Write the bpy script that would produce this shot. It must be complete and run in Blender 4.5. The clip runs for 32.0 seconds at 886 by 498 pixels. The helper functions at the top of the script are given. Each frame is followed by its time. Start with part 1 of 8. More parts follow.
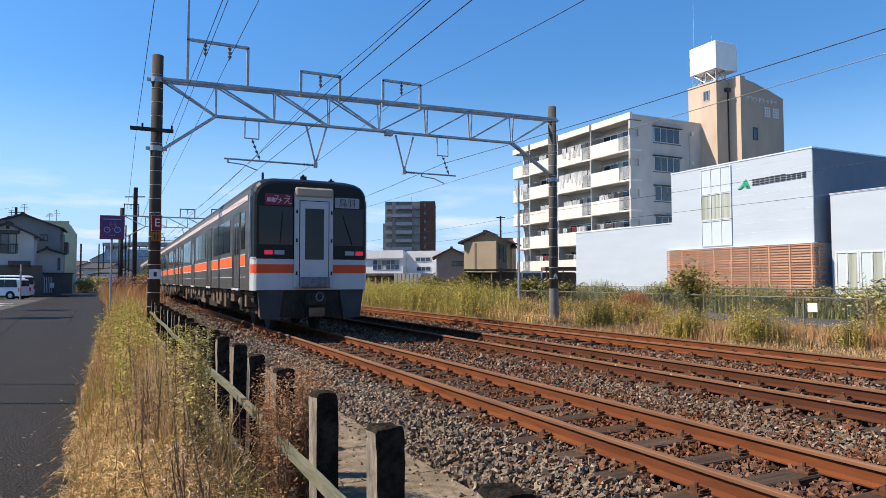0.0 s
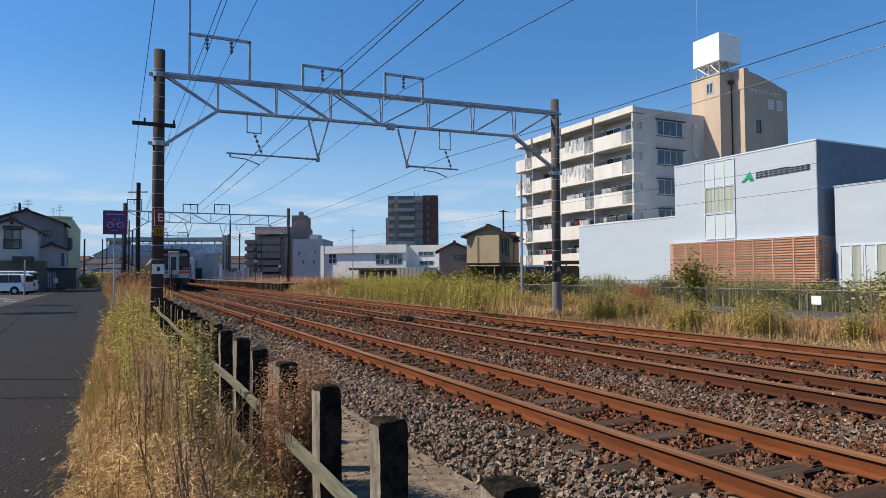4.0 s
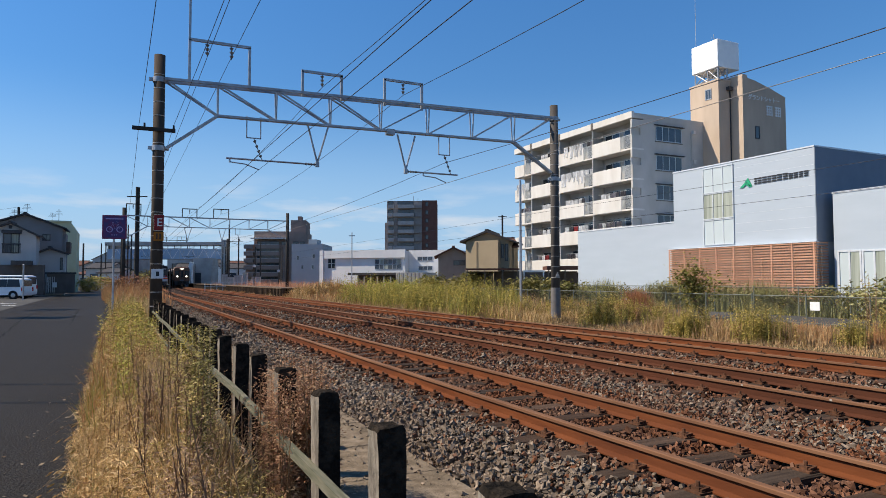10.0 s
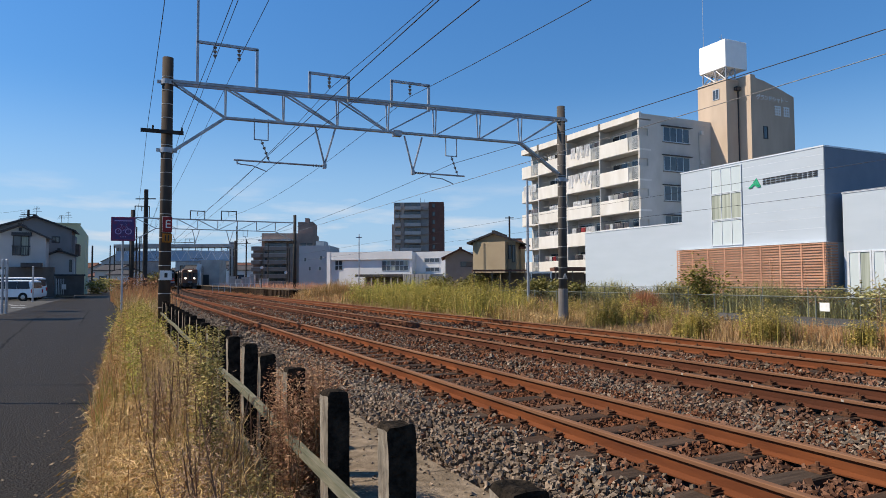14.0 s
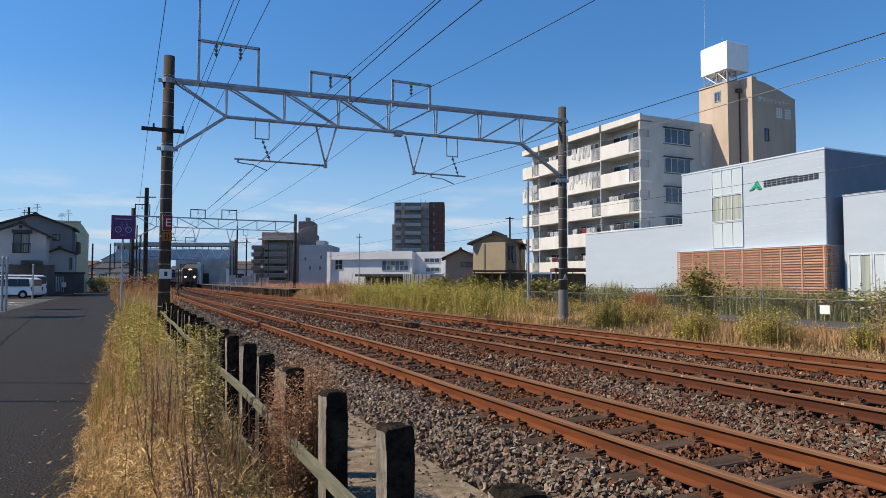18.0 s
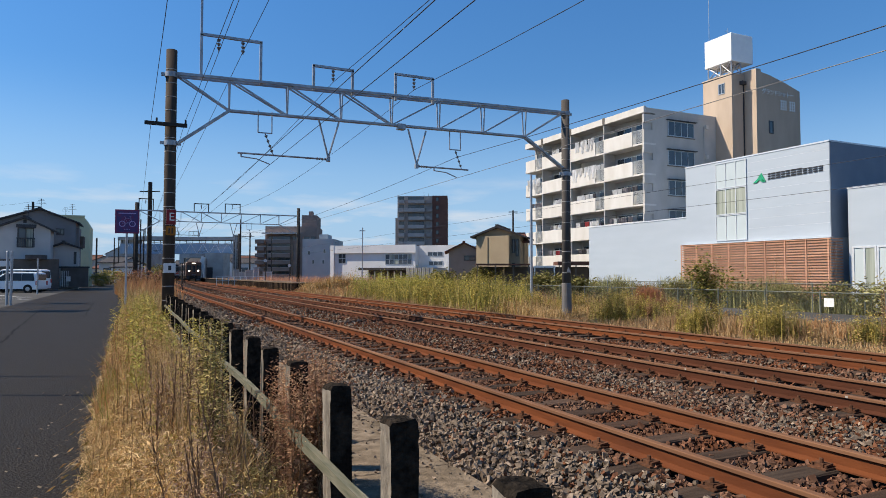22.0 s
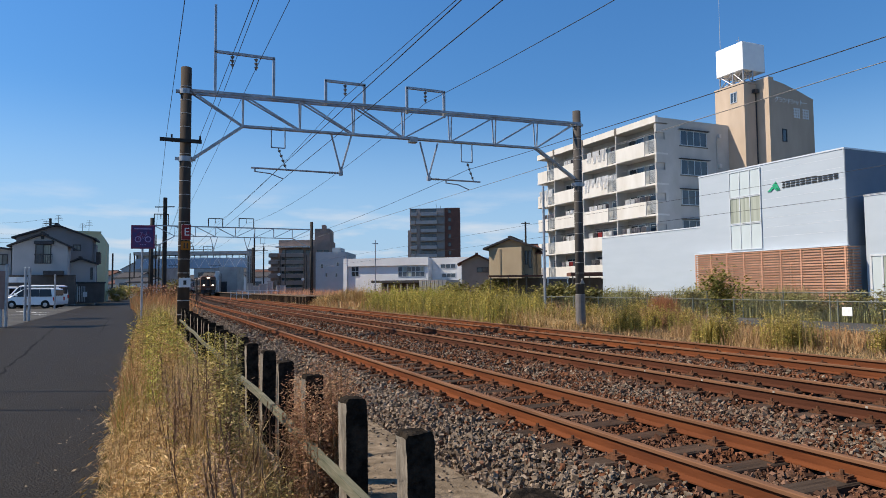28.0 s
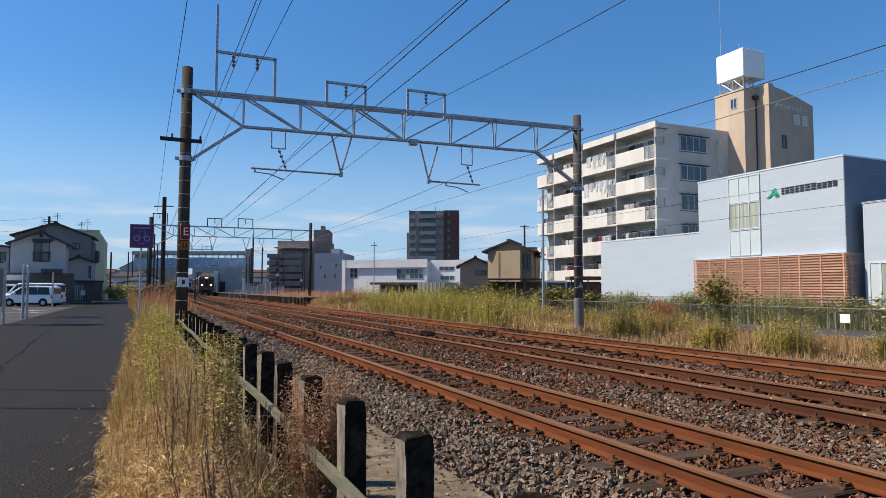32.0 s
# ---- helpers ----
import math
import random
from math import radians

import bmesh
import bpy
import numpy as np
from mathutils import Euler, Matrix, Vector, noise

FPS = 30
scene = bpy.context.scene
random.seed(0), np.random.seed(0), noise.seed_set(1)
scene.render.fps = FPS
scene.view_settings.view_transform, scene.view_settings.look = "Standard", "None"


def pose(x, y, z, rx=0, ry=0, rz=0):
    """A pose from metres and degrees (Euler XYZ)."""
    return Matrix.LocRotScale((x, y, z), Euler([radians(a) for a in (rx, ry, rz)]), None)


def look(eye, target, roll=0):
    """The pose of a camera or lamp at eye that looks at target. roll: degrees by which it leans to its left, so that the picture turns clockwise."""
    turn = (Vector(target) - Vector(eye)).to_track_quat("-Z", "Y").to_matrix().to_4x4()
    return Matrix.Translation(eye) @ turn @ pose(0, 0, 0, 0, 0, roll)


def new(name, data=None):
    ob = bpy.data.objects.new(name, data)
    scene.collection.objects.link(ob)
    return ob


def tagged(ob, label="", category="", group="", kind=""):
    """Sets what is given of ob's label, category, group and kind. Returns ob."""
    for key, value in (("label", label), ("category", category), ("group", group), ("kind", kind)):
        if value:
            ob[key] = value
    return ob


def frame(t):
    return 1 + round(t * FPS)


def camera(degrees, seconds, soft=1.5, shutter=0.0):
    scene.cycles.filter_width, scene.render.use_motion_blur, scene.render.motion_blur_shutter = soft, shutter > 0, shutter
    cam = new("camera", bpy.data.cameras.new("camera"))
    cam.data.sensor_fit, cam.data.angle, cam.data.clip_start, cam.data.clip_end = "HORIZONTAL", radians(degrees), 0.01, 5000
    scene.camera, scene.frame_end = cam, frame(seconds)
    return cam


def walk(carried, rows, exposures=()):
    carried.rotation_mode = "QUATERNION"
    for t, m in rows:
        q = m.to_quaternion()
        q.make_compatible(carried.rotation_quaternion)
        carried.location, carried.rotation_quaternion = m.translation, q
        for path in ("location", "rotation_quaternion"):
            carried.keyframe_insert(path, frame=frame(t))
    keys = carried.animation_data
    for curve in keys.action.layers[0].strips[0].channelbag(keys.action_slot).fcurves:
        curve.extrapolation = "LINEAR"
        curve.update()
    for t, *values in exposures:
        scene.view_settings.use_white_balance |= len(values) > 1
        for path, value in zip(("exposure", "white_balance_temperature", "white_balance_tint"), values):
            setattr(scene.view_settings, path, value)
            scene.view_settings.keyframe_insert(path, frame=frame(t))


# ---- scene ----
cam = camera(67.61, 32.0, soft=0.8)
PATH = [
    (0, pose(-0.0004, 0.0030, 1.3234, 92.688, 0.093, -26.157)),
    (0.5, pose(0.0039, 0.0011, 1.3217, 92.755, 0.072, -26.181)),
    (1, pose(0.0034, 0.0019, 1.3225, 92.709, 0.156, -26.325)),
    (1.5, pose(0.0063, 0.0045, 1.3191, 92.626, 0.167, -26.437)),
    (2, pose(0.0041, 0.0013, 1.3213, 92.596, 0.203, -26.369)),
    (2.5, pose(0.0040, 0.0062, 1.3204, 92.522, 0.202, -26.277)),
    (3, pose(0.0057, 0.0084, 1.3219, 92.468, 0.219, -26.047)),
    (3.5, pose(0.0080, 0.0192, 1.3159, 92.325, 0.237, -25.930)),
    (5.5, pose(0.0068, 0.0175, 1.3174, 92.004, 0.424, -25.985)),
    (6, pose(0.0084, 0.0147, 1.3184, 92.249, 0.244, -26.006)),
    (6.5, pose(0.0059, 0.0075, 1.3208, 92.508, 0.106, -26.076)),
    (7, pose(0.0020, 0.0009, 1.3217, 92.653, 0.095, -26.215)),
    (7.5, pose(-0.0027, 0.0060, 1.3202, 92.671, 0.105, -26.296)),
    (8, pose(-0.0028, -0.0004, 1.3192, 92.700, 0.203, -26.280)),
    (8.5, pose(-0.0035, -0.0001, 1.3222, 92.708, 0.179, -26.284)),
    (9, pose(-0.0000, -0.0000, 1.3227, 92.781, 0.154, -26.216)),
    (9.5, pose(-0.0019, -0.0021, 1.3216, 92.781, 0.139, -26.086)),
    (10, pose(-0.0003, -0.0025, 1.3240, 92.620, 0.156, -25.991)),
    (10.5, pose(0.0008, 0.0047, 1.3219, 92.344, 0.172, -25.807)),
    (11, pose(-0.0002, 0.0094, 1.3227, 92.133, 0.075, -25.611)),
    (11.5, pose(0.0018, 0.0190, 1.3214, 92.041, -0.131, -25.522)),
    (12, pose(-0.0021, 0.0180, 1.3161, 92.110, -0.243, -25.561)),
    (12.5, pose(-0.0023, 0.0110, 1.3172, 92.436, -0.246, -25.547)),
    (13, pose(-0.0053, 0.0114, 1.3157, 92.615, -0.112, -25.597)),
    (13.5, pose(-0.0071, 0.0019, 1.3170, 92.689, 0.107, -25.549)),
    (14, pose(-0.0060, 0.0115, 1.3104, 92.754, 0.249, -25.387)),
    (14.5, pose(0.0006, 0.0180, 1.3077, 92.562, 0.379, -25.321)),
    (16.5, pose(0.0046, 0.0260, 1.3086, 92.562, 0.355, -25.307)),
    (17, pose(0.0001, 0.0246, 1.3094, 92.635, 0.185, -25.367)),
    (17.5, pose(-0.0033, 0.0257, 1.3077, 92.767, -0.078, -25.450)),
    (18, pose(0.0027, 0.0261, 1.3133, 92.771, -0.112, -25.382)),
    (18.5, pose(-0.0005, 0.0253, 1.3139, 92.715, -0.151, -25.392)),
    (19, pose(0.0002, 0.0216, 1.3140, 92.668, -0.044, -25.266)),
    (19.5, pose(-0.0005, 0.0227, 1.3135, 92.478, 0.047, -25.193)),
    (20, pose(-0.0024, 0.0227, 1.3131, 92.395, 0.100, -25.170)),
    (20.5, pose(-0.0009, 0.0220, 1.3133, 92.317, 0.050, -25.129)),
    (21, pose(0.0006, 0.0231, 1.3129, 92.233, -0.034, -25.149)),
    (21.5, pose(-0.0004, 0.0253, 1.3141, 92.224, -0.032, -25.114)),
    (22, pose(0.0016, 0.0279, 1.3136, 92.214, -0.007, -25.101)),
    (22.5, pose(0.0012, 0.0281, 1.3117, 92.386, 0.026, -25.038)),
    (23, pose(-0.0028, 0.0241, 1.3148, 92.422, 0.027, -24.956)),
    (23.5, pose(-0.0006, 0.0200, 1.3154, 92.420, 0.058, -24.802)),
    (24, pose(-0.0037, 0.0242, 1.3129, 92.537, 0.052, -24.536)),
    (24.5, pose(-0.0048, 0.0147, 1.3132, 92.684, 0.148, -24.267)),
    (25, pose(-0.0134, 0.0104, 1.3165, 92.875, 0.330, -24.034)),
    (25.5, pose(-0.0165, 0.0119, 1.3153, 93.089, 0.401, -23.932)),
    (27.5, pose(-0.0107, 0.0141, 1.3160, 93.247, 0.588, -23.962)),
    (28, pose(-0.0121, 0.0120, 1.3162, 93.264, 0.514, -23.983)),
    (28.5, pose(-0.0176, 0.0114, 1.3163, 93.362, 0.319, -24.036)),
    (29, pose(-0.0215, 0.0070, 1.3154, 93.466, 0.128, -24.059)),
    (29.5, pose(-0.0194, 0.0105, 1.3143, 93.435, 0.117, -24.067)),
    (30, pose(-0.0164, 0.0162, 1.3164, 93.378, 0.074, -24.004)),
    (30.5, pose(-0.0133, 0.0161, 1.3141, 93.357, 0.137, -23.976)),
    (31, pose(-0.0140, 0.0112, 1.3166, 93.344, 0.106, -24.014)),
    (31.5, pose(-0.0147, 0.0157, 1.3144, 93.422, -0.020, -24.051)),
    (32, pose(-0.0228, 0.0139, 1.3181, 93.478, -0.124, -24.129)),
]
walk(cam, PATH, ((0, 0.74), (0.7, 0.58), (1.2, 0.48), (2.2, 0.40), (32, 0.40)))

# ---- light: clear autumn morning, sun to the left and ahead ----
SUN_TO = Vector((-0.897, 0.442, 0)).normalized()
SUN_EL = radians(46)
world = bpy.data.worlds.new("sky")
scene.world = world
world.use_nodes = True
wn, wl = world.node_tree.nodes, world.node_tree.links
wn.clear()
w_out = wn.new("ShaderNodeOutputWorld")
w_bg = wn.new("ShaderNodeBackground")
w_sky = wn.new("ShaderNodeTexSky")
w_sky.sky_type = "NISHITA"
w_sky.sun_disc = False
w_sky.sun_elevation = SUN_EL
w_sky.sun_rotation = math.atan2(SUN_TO.x, SUN_TO.y)
w_sky.air_density = 1.0
w_sky.dust_density = 0.0
w_sky.ozone_density = 6.0
w_bg.inputs["Strength"].default_value = 0.070
# thin bright clouds low over the horizon
w_tc = wn.new("ShaderNodeTexCoord")
w_map = wn.new("ShaderNodeMapping")
w_map.inputs["Scale"].default_value = (5.0, 5.0, 26.0)
w_noise = wn.new("ShaderNodeTexNoise")
w_noise.inputs["Scale"].default_value = 1.6
w_noise.inputs["Detail"].default_value = 6.0
w_ramp = wn.new("ShaderNodeMapRange")
w_ramp.inputs["From Min"].default_value = 0.51
w_ramp.inputs["From Max"].default_value = 0.74
w_sep = wn.new("ShaderNodeSeparateXYZ")
w_low = wn.new("ShaderNodeMapRange")
w_low.inputs["From Min"].default_value = 0.155
w_low.inputs["From Max"].default_value = 0.06
w_mul = wn.new("ShaderNodeMath")
w_mul.operation = "MULTIPLY"
w_mix = wn.new("ShaderNodeMix")
w_mix.data_type = "RGBA"
w_mix.inputs["B"].default_value = (9.6, 9.8, 10.2, 1)
wl.new(w_tc.outputs["Generated"], w_map.inputs["Vector"])
wl.new(w_map.outputs["Vector"], w_noise.inputs["Vector"])
wl.new(w_noise.outputs["Fac"], w_ramp.inputs["Value"])
wl.new(w_tc.outputs["Generated"], w_sep.inputs["Vector"])
wl.new(w_sep.outputs["Z"], w_low.inputs["Value"])
wl.new(w_ramp.outputs["Result"], w_mul.inputs[0])
wl.new(w_low.outputs["Result"], w_mul.inputs[1])
wl.new(w_mul.outputs["Value"], w_mix.inputs["Factor"])
w_hsv = wn.new("ShaderNodeHueSaturation")
w_hsv.inputs["Saturation"].default_value = 1.18
w_hsv.inputs["Value"].default_value = 1.42
wl.new(w_sky.outputs["Color"], w_hsv.inputs["Color"])
# pale haze over the last degrees above the horizon
w_haze = wn.new("ShaderNodeMapRange")
w_haze.interpolation_type = "SMOOTHSTEP"
w_haze.inputs["From Min"].default_value, w_haze.inputs["From Max"].default_value = 0.29, 0.0
w_haze.inputs["To Max"].default_value = 0.84
w_pale = wn.new("ShaderNodeMix")
w_pale.data_type = "RGBA"
w_pale.inputs["B"].default_value = (4.9, 7.4, 10.6, 1)
wl.new(w_sep.outputs["Z"], w_haze.inputs["Value"])
wl.new(w_haze.outputs["Result"], w_pale.inputs["Factor"])
wl.new(w_hsv.outputs["Color"], w_pale.inputs["A"])
wl.new(w_pale.outputs["Result"], w_mix.inputs["A"])
# a dry sky: less glow near the horizon, a little more overhead
w_grad = wn.new("ShaderNodeMapRange")
w_grad.inputs["From Min"].default_value, w_grad.inputs["From Max"].default_value = 0.0, 0.5
w_grad.inputs["To Min"].default_value, w_grad.inputs["To Max"].default_value = 0.80, 1.22
w_scale = wn.new("ShaderNodeVectorMath")
w_scale.operation = "SCALE"
wl.new(w_sep.outputs["Z"], w_grad.inputs["Value"])
wl.new(w_mix.outputs["Result"], w_scale.inputs[0])
wl.new(w_grad.outputs["Result"], w_scale.inputs["Scale"])
wl.new(w_scale.outputs["Vector"], w_bg.inputs["Color"])
wl.new(w_bg.outputs["Background"], w_out.inputs["Surface"])

sun_data = bpy.data.lights.new("sun", "SUN")
sun_data.energy = 5.0
sun_data.angle = radians(0.53)
sun_data.color = (1.0, 0.885, 0.73)
sun_dir = Vector((SUN_TO.x * math.cos(SUN_EL), SUN_TO.y * math.cos(SUN_EL), math.sin(SUN_EL)))
sun = new("sun", sun_data)
sun.matrix_world = look(sun_dir * 60, (0, 0, 0))


# ---- materials ----
def mat(name, base, base2=None, scale=6.0, rough=0.8, metal=0.0, bump=0.0, bscale=None, dirt=None, dirt_scale=0.6,
        dirt_amt=0.4, rand=0.0, island=0.0, spec=None, trans=0.0, emit=None, emit_s=0.0, stretch=None, detail=6.0):
    """Two-scale procedural surface: grain between base and base2, patches of dirt, bump and a tint for each object or island."""
    m = bpy.data.materials.new(name)
    m.use_nodes = True
    n, l = m.node_tree.nodes, m.node_tree.links
    b = n["Principled BSDF"]
    b.inputs["Roughness"].default_value = rough
    b.inputs["Metallic"].default_value = metal
    b.inputs["Specular IOR Level"].default_value = spec if spec is not None else (0.08 if rough > 0.65 else 0.35)
    if trans:
        b.inputs["Transmission Weight"].default_value = trans
    if emit:
        b.inputs["Emission Color"].default_value = (*emit, 1)
        b.inputs["Emission Strength"].default_value = emit_s
    base2 = base2 or tuple(c * 0.8 for c in base)
    geo = n.new("ShaderNodeNewGeometry")
    vec = geo.outputs["Position"]
    if stretch:
        mp = n.new("ShaderNodeMapping")
        mp.inputs["Scale"].default_value = stretch
        l.new(vec, mp.inputs["Vector"])
        vec = mp.outputs["Vector"]
    t = n.new("ShaderNodeTexNoise")
    t.inputs["Scale"].default_value = scale
    t.inputs["Detail"].default_value = detail
    l.new(vec, t.inputs["Vector"])
    r = n.new("ShaderNodeMapRange")
    r.inputs["From Min"].default_value, r.inputs["From Max"].default_value = 0.3, 0.7
    l.new(t.outputs["Fac"], r.inputs["Value"])
    mix = n.new("ShaderNodeMix")
    mix.data_type = "RGBA"
    mix.inputs["A"].default_value, mix.inputs["B"].default_value = (*base, 1), (*base2, 1)
    l.new(r.outputs["Result"], mix.inputs["Factor"])
    col = mix.outputs["Result"]
    if dirt:
        t2 = n.new("ShaderNodeTexNoise")
        t2.inputs["Scale"].default_value = dirt_scale
        t2.inputs["Detail"].default_value = 4.0
        l.new(vec, t2.inputs["Vector"])
        r2 = n.new("ShaderNodeMapRange")
        r2.inputs["From Min"].default_value, r2.inputs["From Max"].default_value = 0.42, 0.72
        r2.inputs["To Max"].default_value = dirt_amt
        l.new(t2.outputs["Fac"], r2.inputs["Value"])
        m2 = n.new("ShaderNodeMix")
        m2.data_type = "RGBA"
        m2.inputs["B"].default_value = (*dirt, 1)
        l.new(r2.outputs["Result"], m2.inputs["Factor"])
        l.new(col, m2.inputs["A"])
        col = m2.outputs["Result"]
    if rand or island:
        src = n.new("ShaderNodeObjectInfo").outputs["Random"] if rand else geo.outputs["Random Per Island"]
        r3 = n.new("ShaderNodeMapRange")
        a = rand or island
        r3.inputs["To Min"].default_value, r3.inputs["To Max"].default_value = 1 - a, 1 + a
        l.new(src, r3.inputs["Value"])
        vm = n.new("ShaderNodeVectorMath")
        vm.operation = "SCALE"
        l.new(col, vm.inputs[0])
        l.new(r3.outputs["Result"], vm.inputs["Scale"])
        col = vm.outputs["Vector"]
    l.new(col, b.inputs["Base Color"])
    if bump:
        t4 = n.new("ShaderNodeTexNoise")
        t4.inputs["Scale"].default_value = bscale or scale * 4
        t4.inputs["Detail"].default_value = 5.0
        l.new(vec, t4.inputs["Vector"])
        bp = n.new("ShaderNodeBump")
        bp.inputs["Strength"].default_value = bump
        bp.inputs["Distance"].default_value = 0.02
        l.new(t4.outputs["Fac"], bp.inputs["Height"])
        l.new(bp.outputs["Normal"], b.inputs["Normal"])
    return m


def ramp_mat(name, stops, rough=0.8, trans=0.0):
    """Leaves and blades: a colour picked at random for each loose piece, a little light through them."""
    m = bpy.data.materials.new(name)
    m.use_nodes = True
    n, l = m.node_tree.nodes, m.node_tree.links
    b = n["Principled BSDF"]
    b.inputs["Roughness"].default_value = rough
    b.inputs["Specular IOR Level"].default_value = 0.15
    geo = n.new("ShaderNodeNewGeometry")
    cr = n.new("ShaderNodeValToRGB")
    cr.color_ramp.interpolation = "LINEAR"
    el = cr.color_ramp.elements
    while len(el) < len(stops):
        el.new(0.5)
    for e, (pos, c) in zip(el, stops):
        e.position, e.color = pos, (*c, 1)
    l.new(geo.outputs["Random Per Island"], cr.inputs["Fac"])
    l.new(cr.outputs["Color"], b.inputs["Base Color"])
    if trans:
        tr = n.new("ShaderNodeBsdfTranslucent")
        l.new(cr.outputs["Color"], tr.inputs["Color"])
        mx = n.new("ShaderNodeMixShader")
        mx.inputs["Fac"].default_value = trans * 0.6
        l.new(b.outputs["BSDF"], mx.inputs[1])
        l.new(tr.outputs["BSDF"], mx.inputs[2])
        l.new(mx.outputs["Shader"], n["Material Output"].inputs["Surface"])
    return m


M_GROUND = mat("soil", (0.10, 0.075, 0.045), (0.055, 0.042, 0.025), 1.2, 0.95, bump=0.6, bscale=9, dirt=(0.08, 0.08, 0.03), dirt_scale=0.15, dirt_amt=0.7)
M_ASPHALT = mat("asphalt", (0.054, 0.0443, 0.0335), (0.0014, 0.0012, 0.0009), 45, 0.60, bump=1.0, bscale=45, dirt=(0.023, 0.019, 0.0143), dirt_scale=0.7, dirt_amt=0.7, spec=0.06, detail=4.0)
M_ASPHALT_OLD = mat("old_asphalt", (0.085, 0.083, 0.08), (0.055, 0.054, 0.053), 40, 0.9, bump=0.5, bscale=120, dirt=(0.12, 0.115, 0.105), dirt_scale=0.4, dirt_amt=0.6)
M_ROADPAINT = mat("road_paint", (0.75, 0.75, 0.72), (0.5, 0.5, 0.48), 25, 0.7)
M_CONCRETE = mat("concrete", (0.265, 0.205, 0.143), (0.135, 0.103, 0.070), 11, 0.95, bump=0.8, bscale=45, dirt=(0.10, 0.076, 0.05), dirt_scale=2.6, dirt_amt=0.75, spec=0.04)
# bed near black to paint shade in the stone gaps; its patches are rust
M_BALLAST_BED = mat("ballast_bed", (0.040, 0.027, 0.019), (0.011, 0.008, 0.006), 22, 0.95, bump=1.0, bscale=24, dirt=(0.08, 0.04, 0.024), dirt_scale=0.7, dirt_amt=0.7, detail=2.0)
M_STONE = mat("ballast_stone", (0.292, 0.228, 0.168), (0.105, 0.080, 0.059), 22, 0.95, dirt=(0.15, 0.09, 0.057), dirt_scale=0.6, dirt_amt=0.35, island=0.42, spec=0.03)
M_STONE_RUST = mat("rusty_ballast_stone", (0.195, 0.084, 0.044), (0.090, 0.036, 0.019), 18, 0.95, dirt=(0.16, 0.12, 0.09), dirt_scale=0.9, dirt_amt=0.7, island=0.42, spec=0.03)
M_RUST = mat("rusty_rail", (0.180, 0.058, 0.0205), (0.100, 0.031, 0.0125), 9, 0.75, bump=0.15, bscale=80, dirt=(0.085, 0.032, 0.018), dirt_scale=1.2, dirt_amt=0.6, stretch=(1, 0.15, 1))
M_RUST_OLD = mat("dark_rusty_rail", (0.105, 0.036, 0.018), (0.065, 0.023, 0.012), 9, 0.8, bump=0.2, bscale=80, dirt=(0.055, 0.024, 0.015), dirt_scale=1.0, dirt_amt=0.6, stretch=(1, 0.15, 1))
M_RAILTOP = mat("rail_head", (0.21, 0.105, 0.055), (0.135, 0.065, 0.035), 9, 0.78, spec=0.12, stretch=(1, 0.1, 1))
M_RUST_DARK = mat("rusty_clip", (0.15, 0.068, 0.036), (0.07, 0.036, 0.022), 30, 0.85, rand=0.2)
M_SLEEPER = mat("sleeper_wood", (0.070, 0.050, 0.036), (0.036, 0.025, 0.018), 10, 0.9, bump=0.5, bscale=40, stretch=(0.25, 3, 1), rand=0.25, dirt=(0.15, 0.08, 0.05), dirt_scale=1.5, dirt_amt=0.5)
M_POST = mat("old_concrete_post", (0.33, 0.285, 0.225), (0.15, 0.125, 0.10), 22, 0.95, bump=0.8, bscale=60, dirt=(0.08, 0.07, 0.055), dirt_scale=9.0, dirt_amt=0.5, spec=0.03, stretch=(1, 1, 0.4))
# near black: lichen on the post caps, painted shade on the sunless faces
M_LICHEN_SHADE = mat("lichen_and_shade_black", (0.024, 0.020, 0.016), (0.008, 0.007, 0.006), 40, 1.0, bump=1.0, bscale=55, dirt=(0.075, 0.056, 0.040), dirt_scale=16, dirt_amt=0.5, spec=0.02)
M_FENCERAIL = mat("mossy_grey_rail", (0.19, 0.175, 0.125), (0.10, 0.10, 0.065), 14, 0.9, bump=0.4, bscale=50, stretch=(3, 0.3, 3))
M_GALV = mat("galvanised_steel", (0.46, 0.475, 0.50), (0.30, 0.31, 0.33), 6, 0.45, metal=0.45, dirt=(0.16, 0.15, 0.145), dirt_scale=1.2, dirt_amt=0.5)
M_POLE = mat("spun_concrete_pole", (0.095, 0.074, 0.058), (0.058, 0.046, 0.037), 5, 0.9, bump=0.2, bscale=30, dirt=(0.045, 0.04, 0.036), dirt_scale=0.8, dirt_amt=0.7, stretch=(1, 1, 0.3))
M_POLE_GREY = mat("grey_concrete_pole", (0.115, 0.104, 0.094), (0.075, 0.068, 0.062), 5, 0.9, bump=0.2, bscale=30, dirt=(0.06, 0.052, 0.045), dirt_scale=0.8, dirt_amt=0.6, stretch=(1, 1, 0.3))
M_POLE_RING = mat("pole_band", (0.50, 0.47, 0.43), (0.38, 0.36, 0.33), 10, 0.7)
M_DARKPOLE = mat("dark_pole", (0.06, 0.055, 0.05), (0.035, 0.032, 0.03), 4, 0.9)
M_WIRE = mat("wire", (0.05, 0.05, 0.055), (0.035, 0.035, 0.04), 5, 0.5, metal=0.6)
M_WIRE_PALE = mat("pale_sunlit_wire", (0.22, 0.21, 0.20), (0.17, 0.16, 0.15), 5, 0.5, metal=0.3)
M_INSUL = mat("insulator", (0.17, 0.165, 0.165), (0.11, 0.105, 0.105), 5, 0.2)

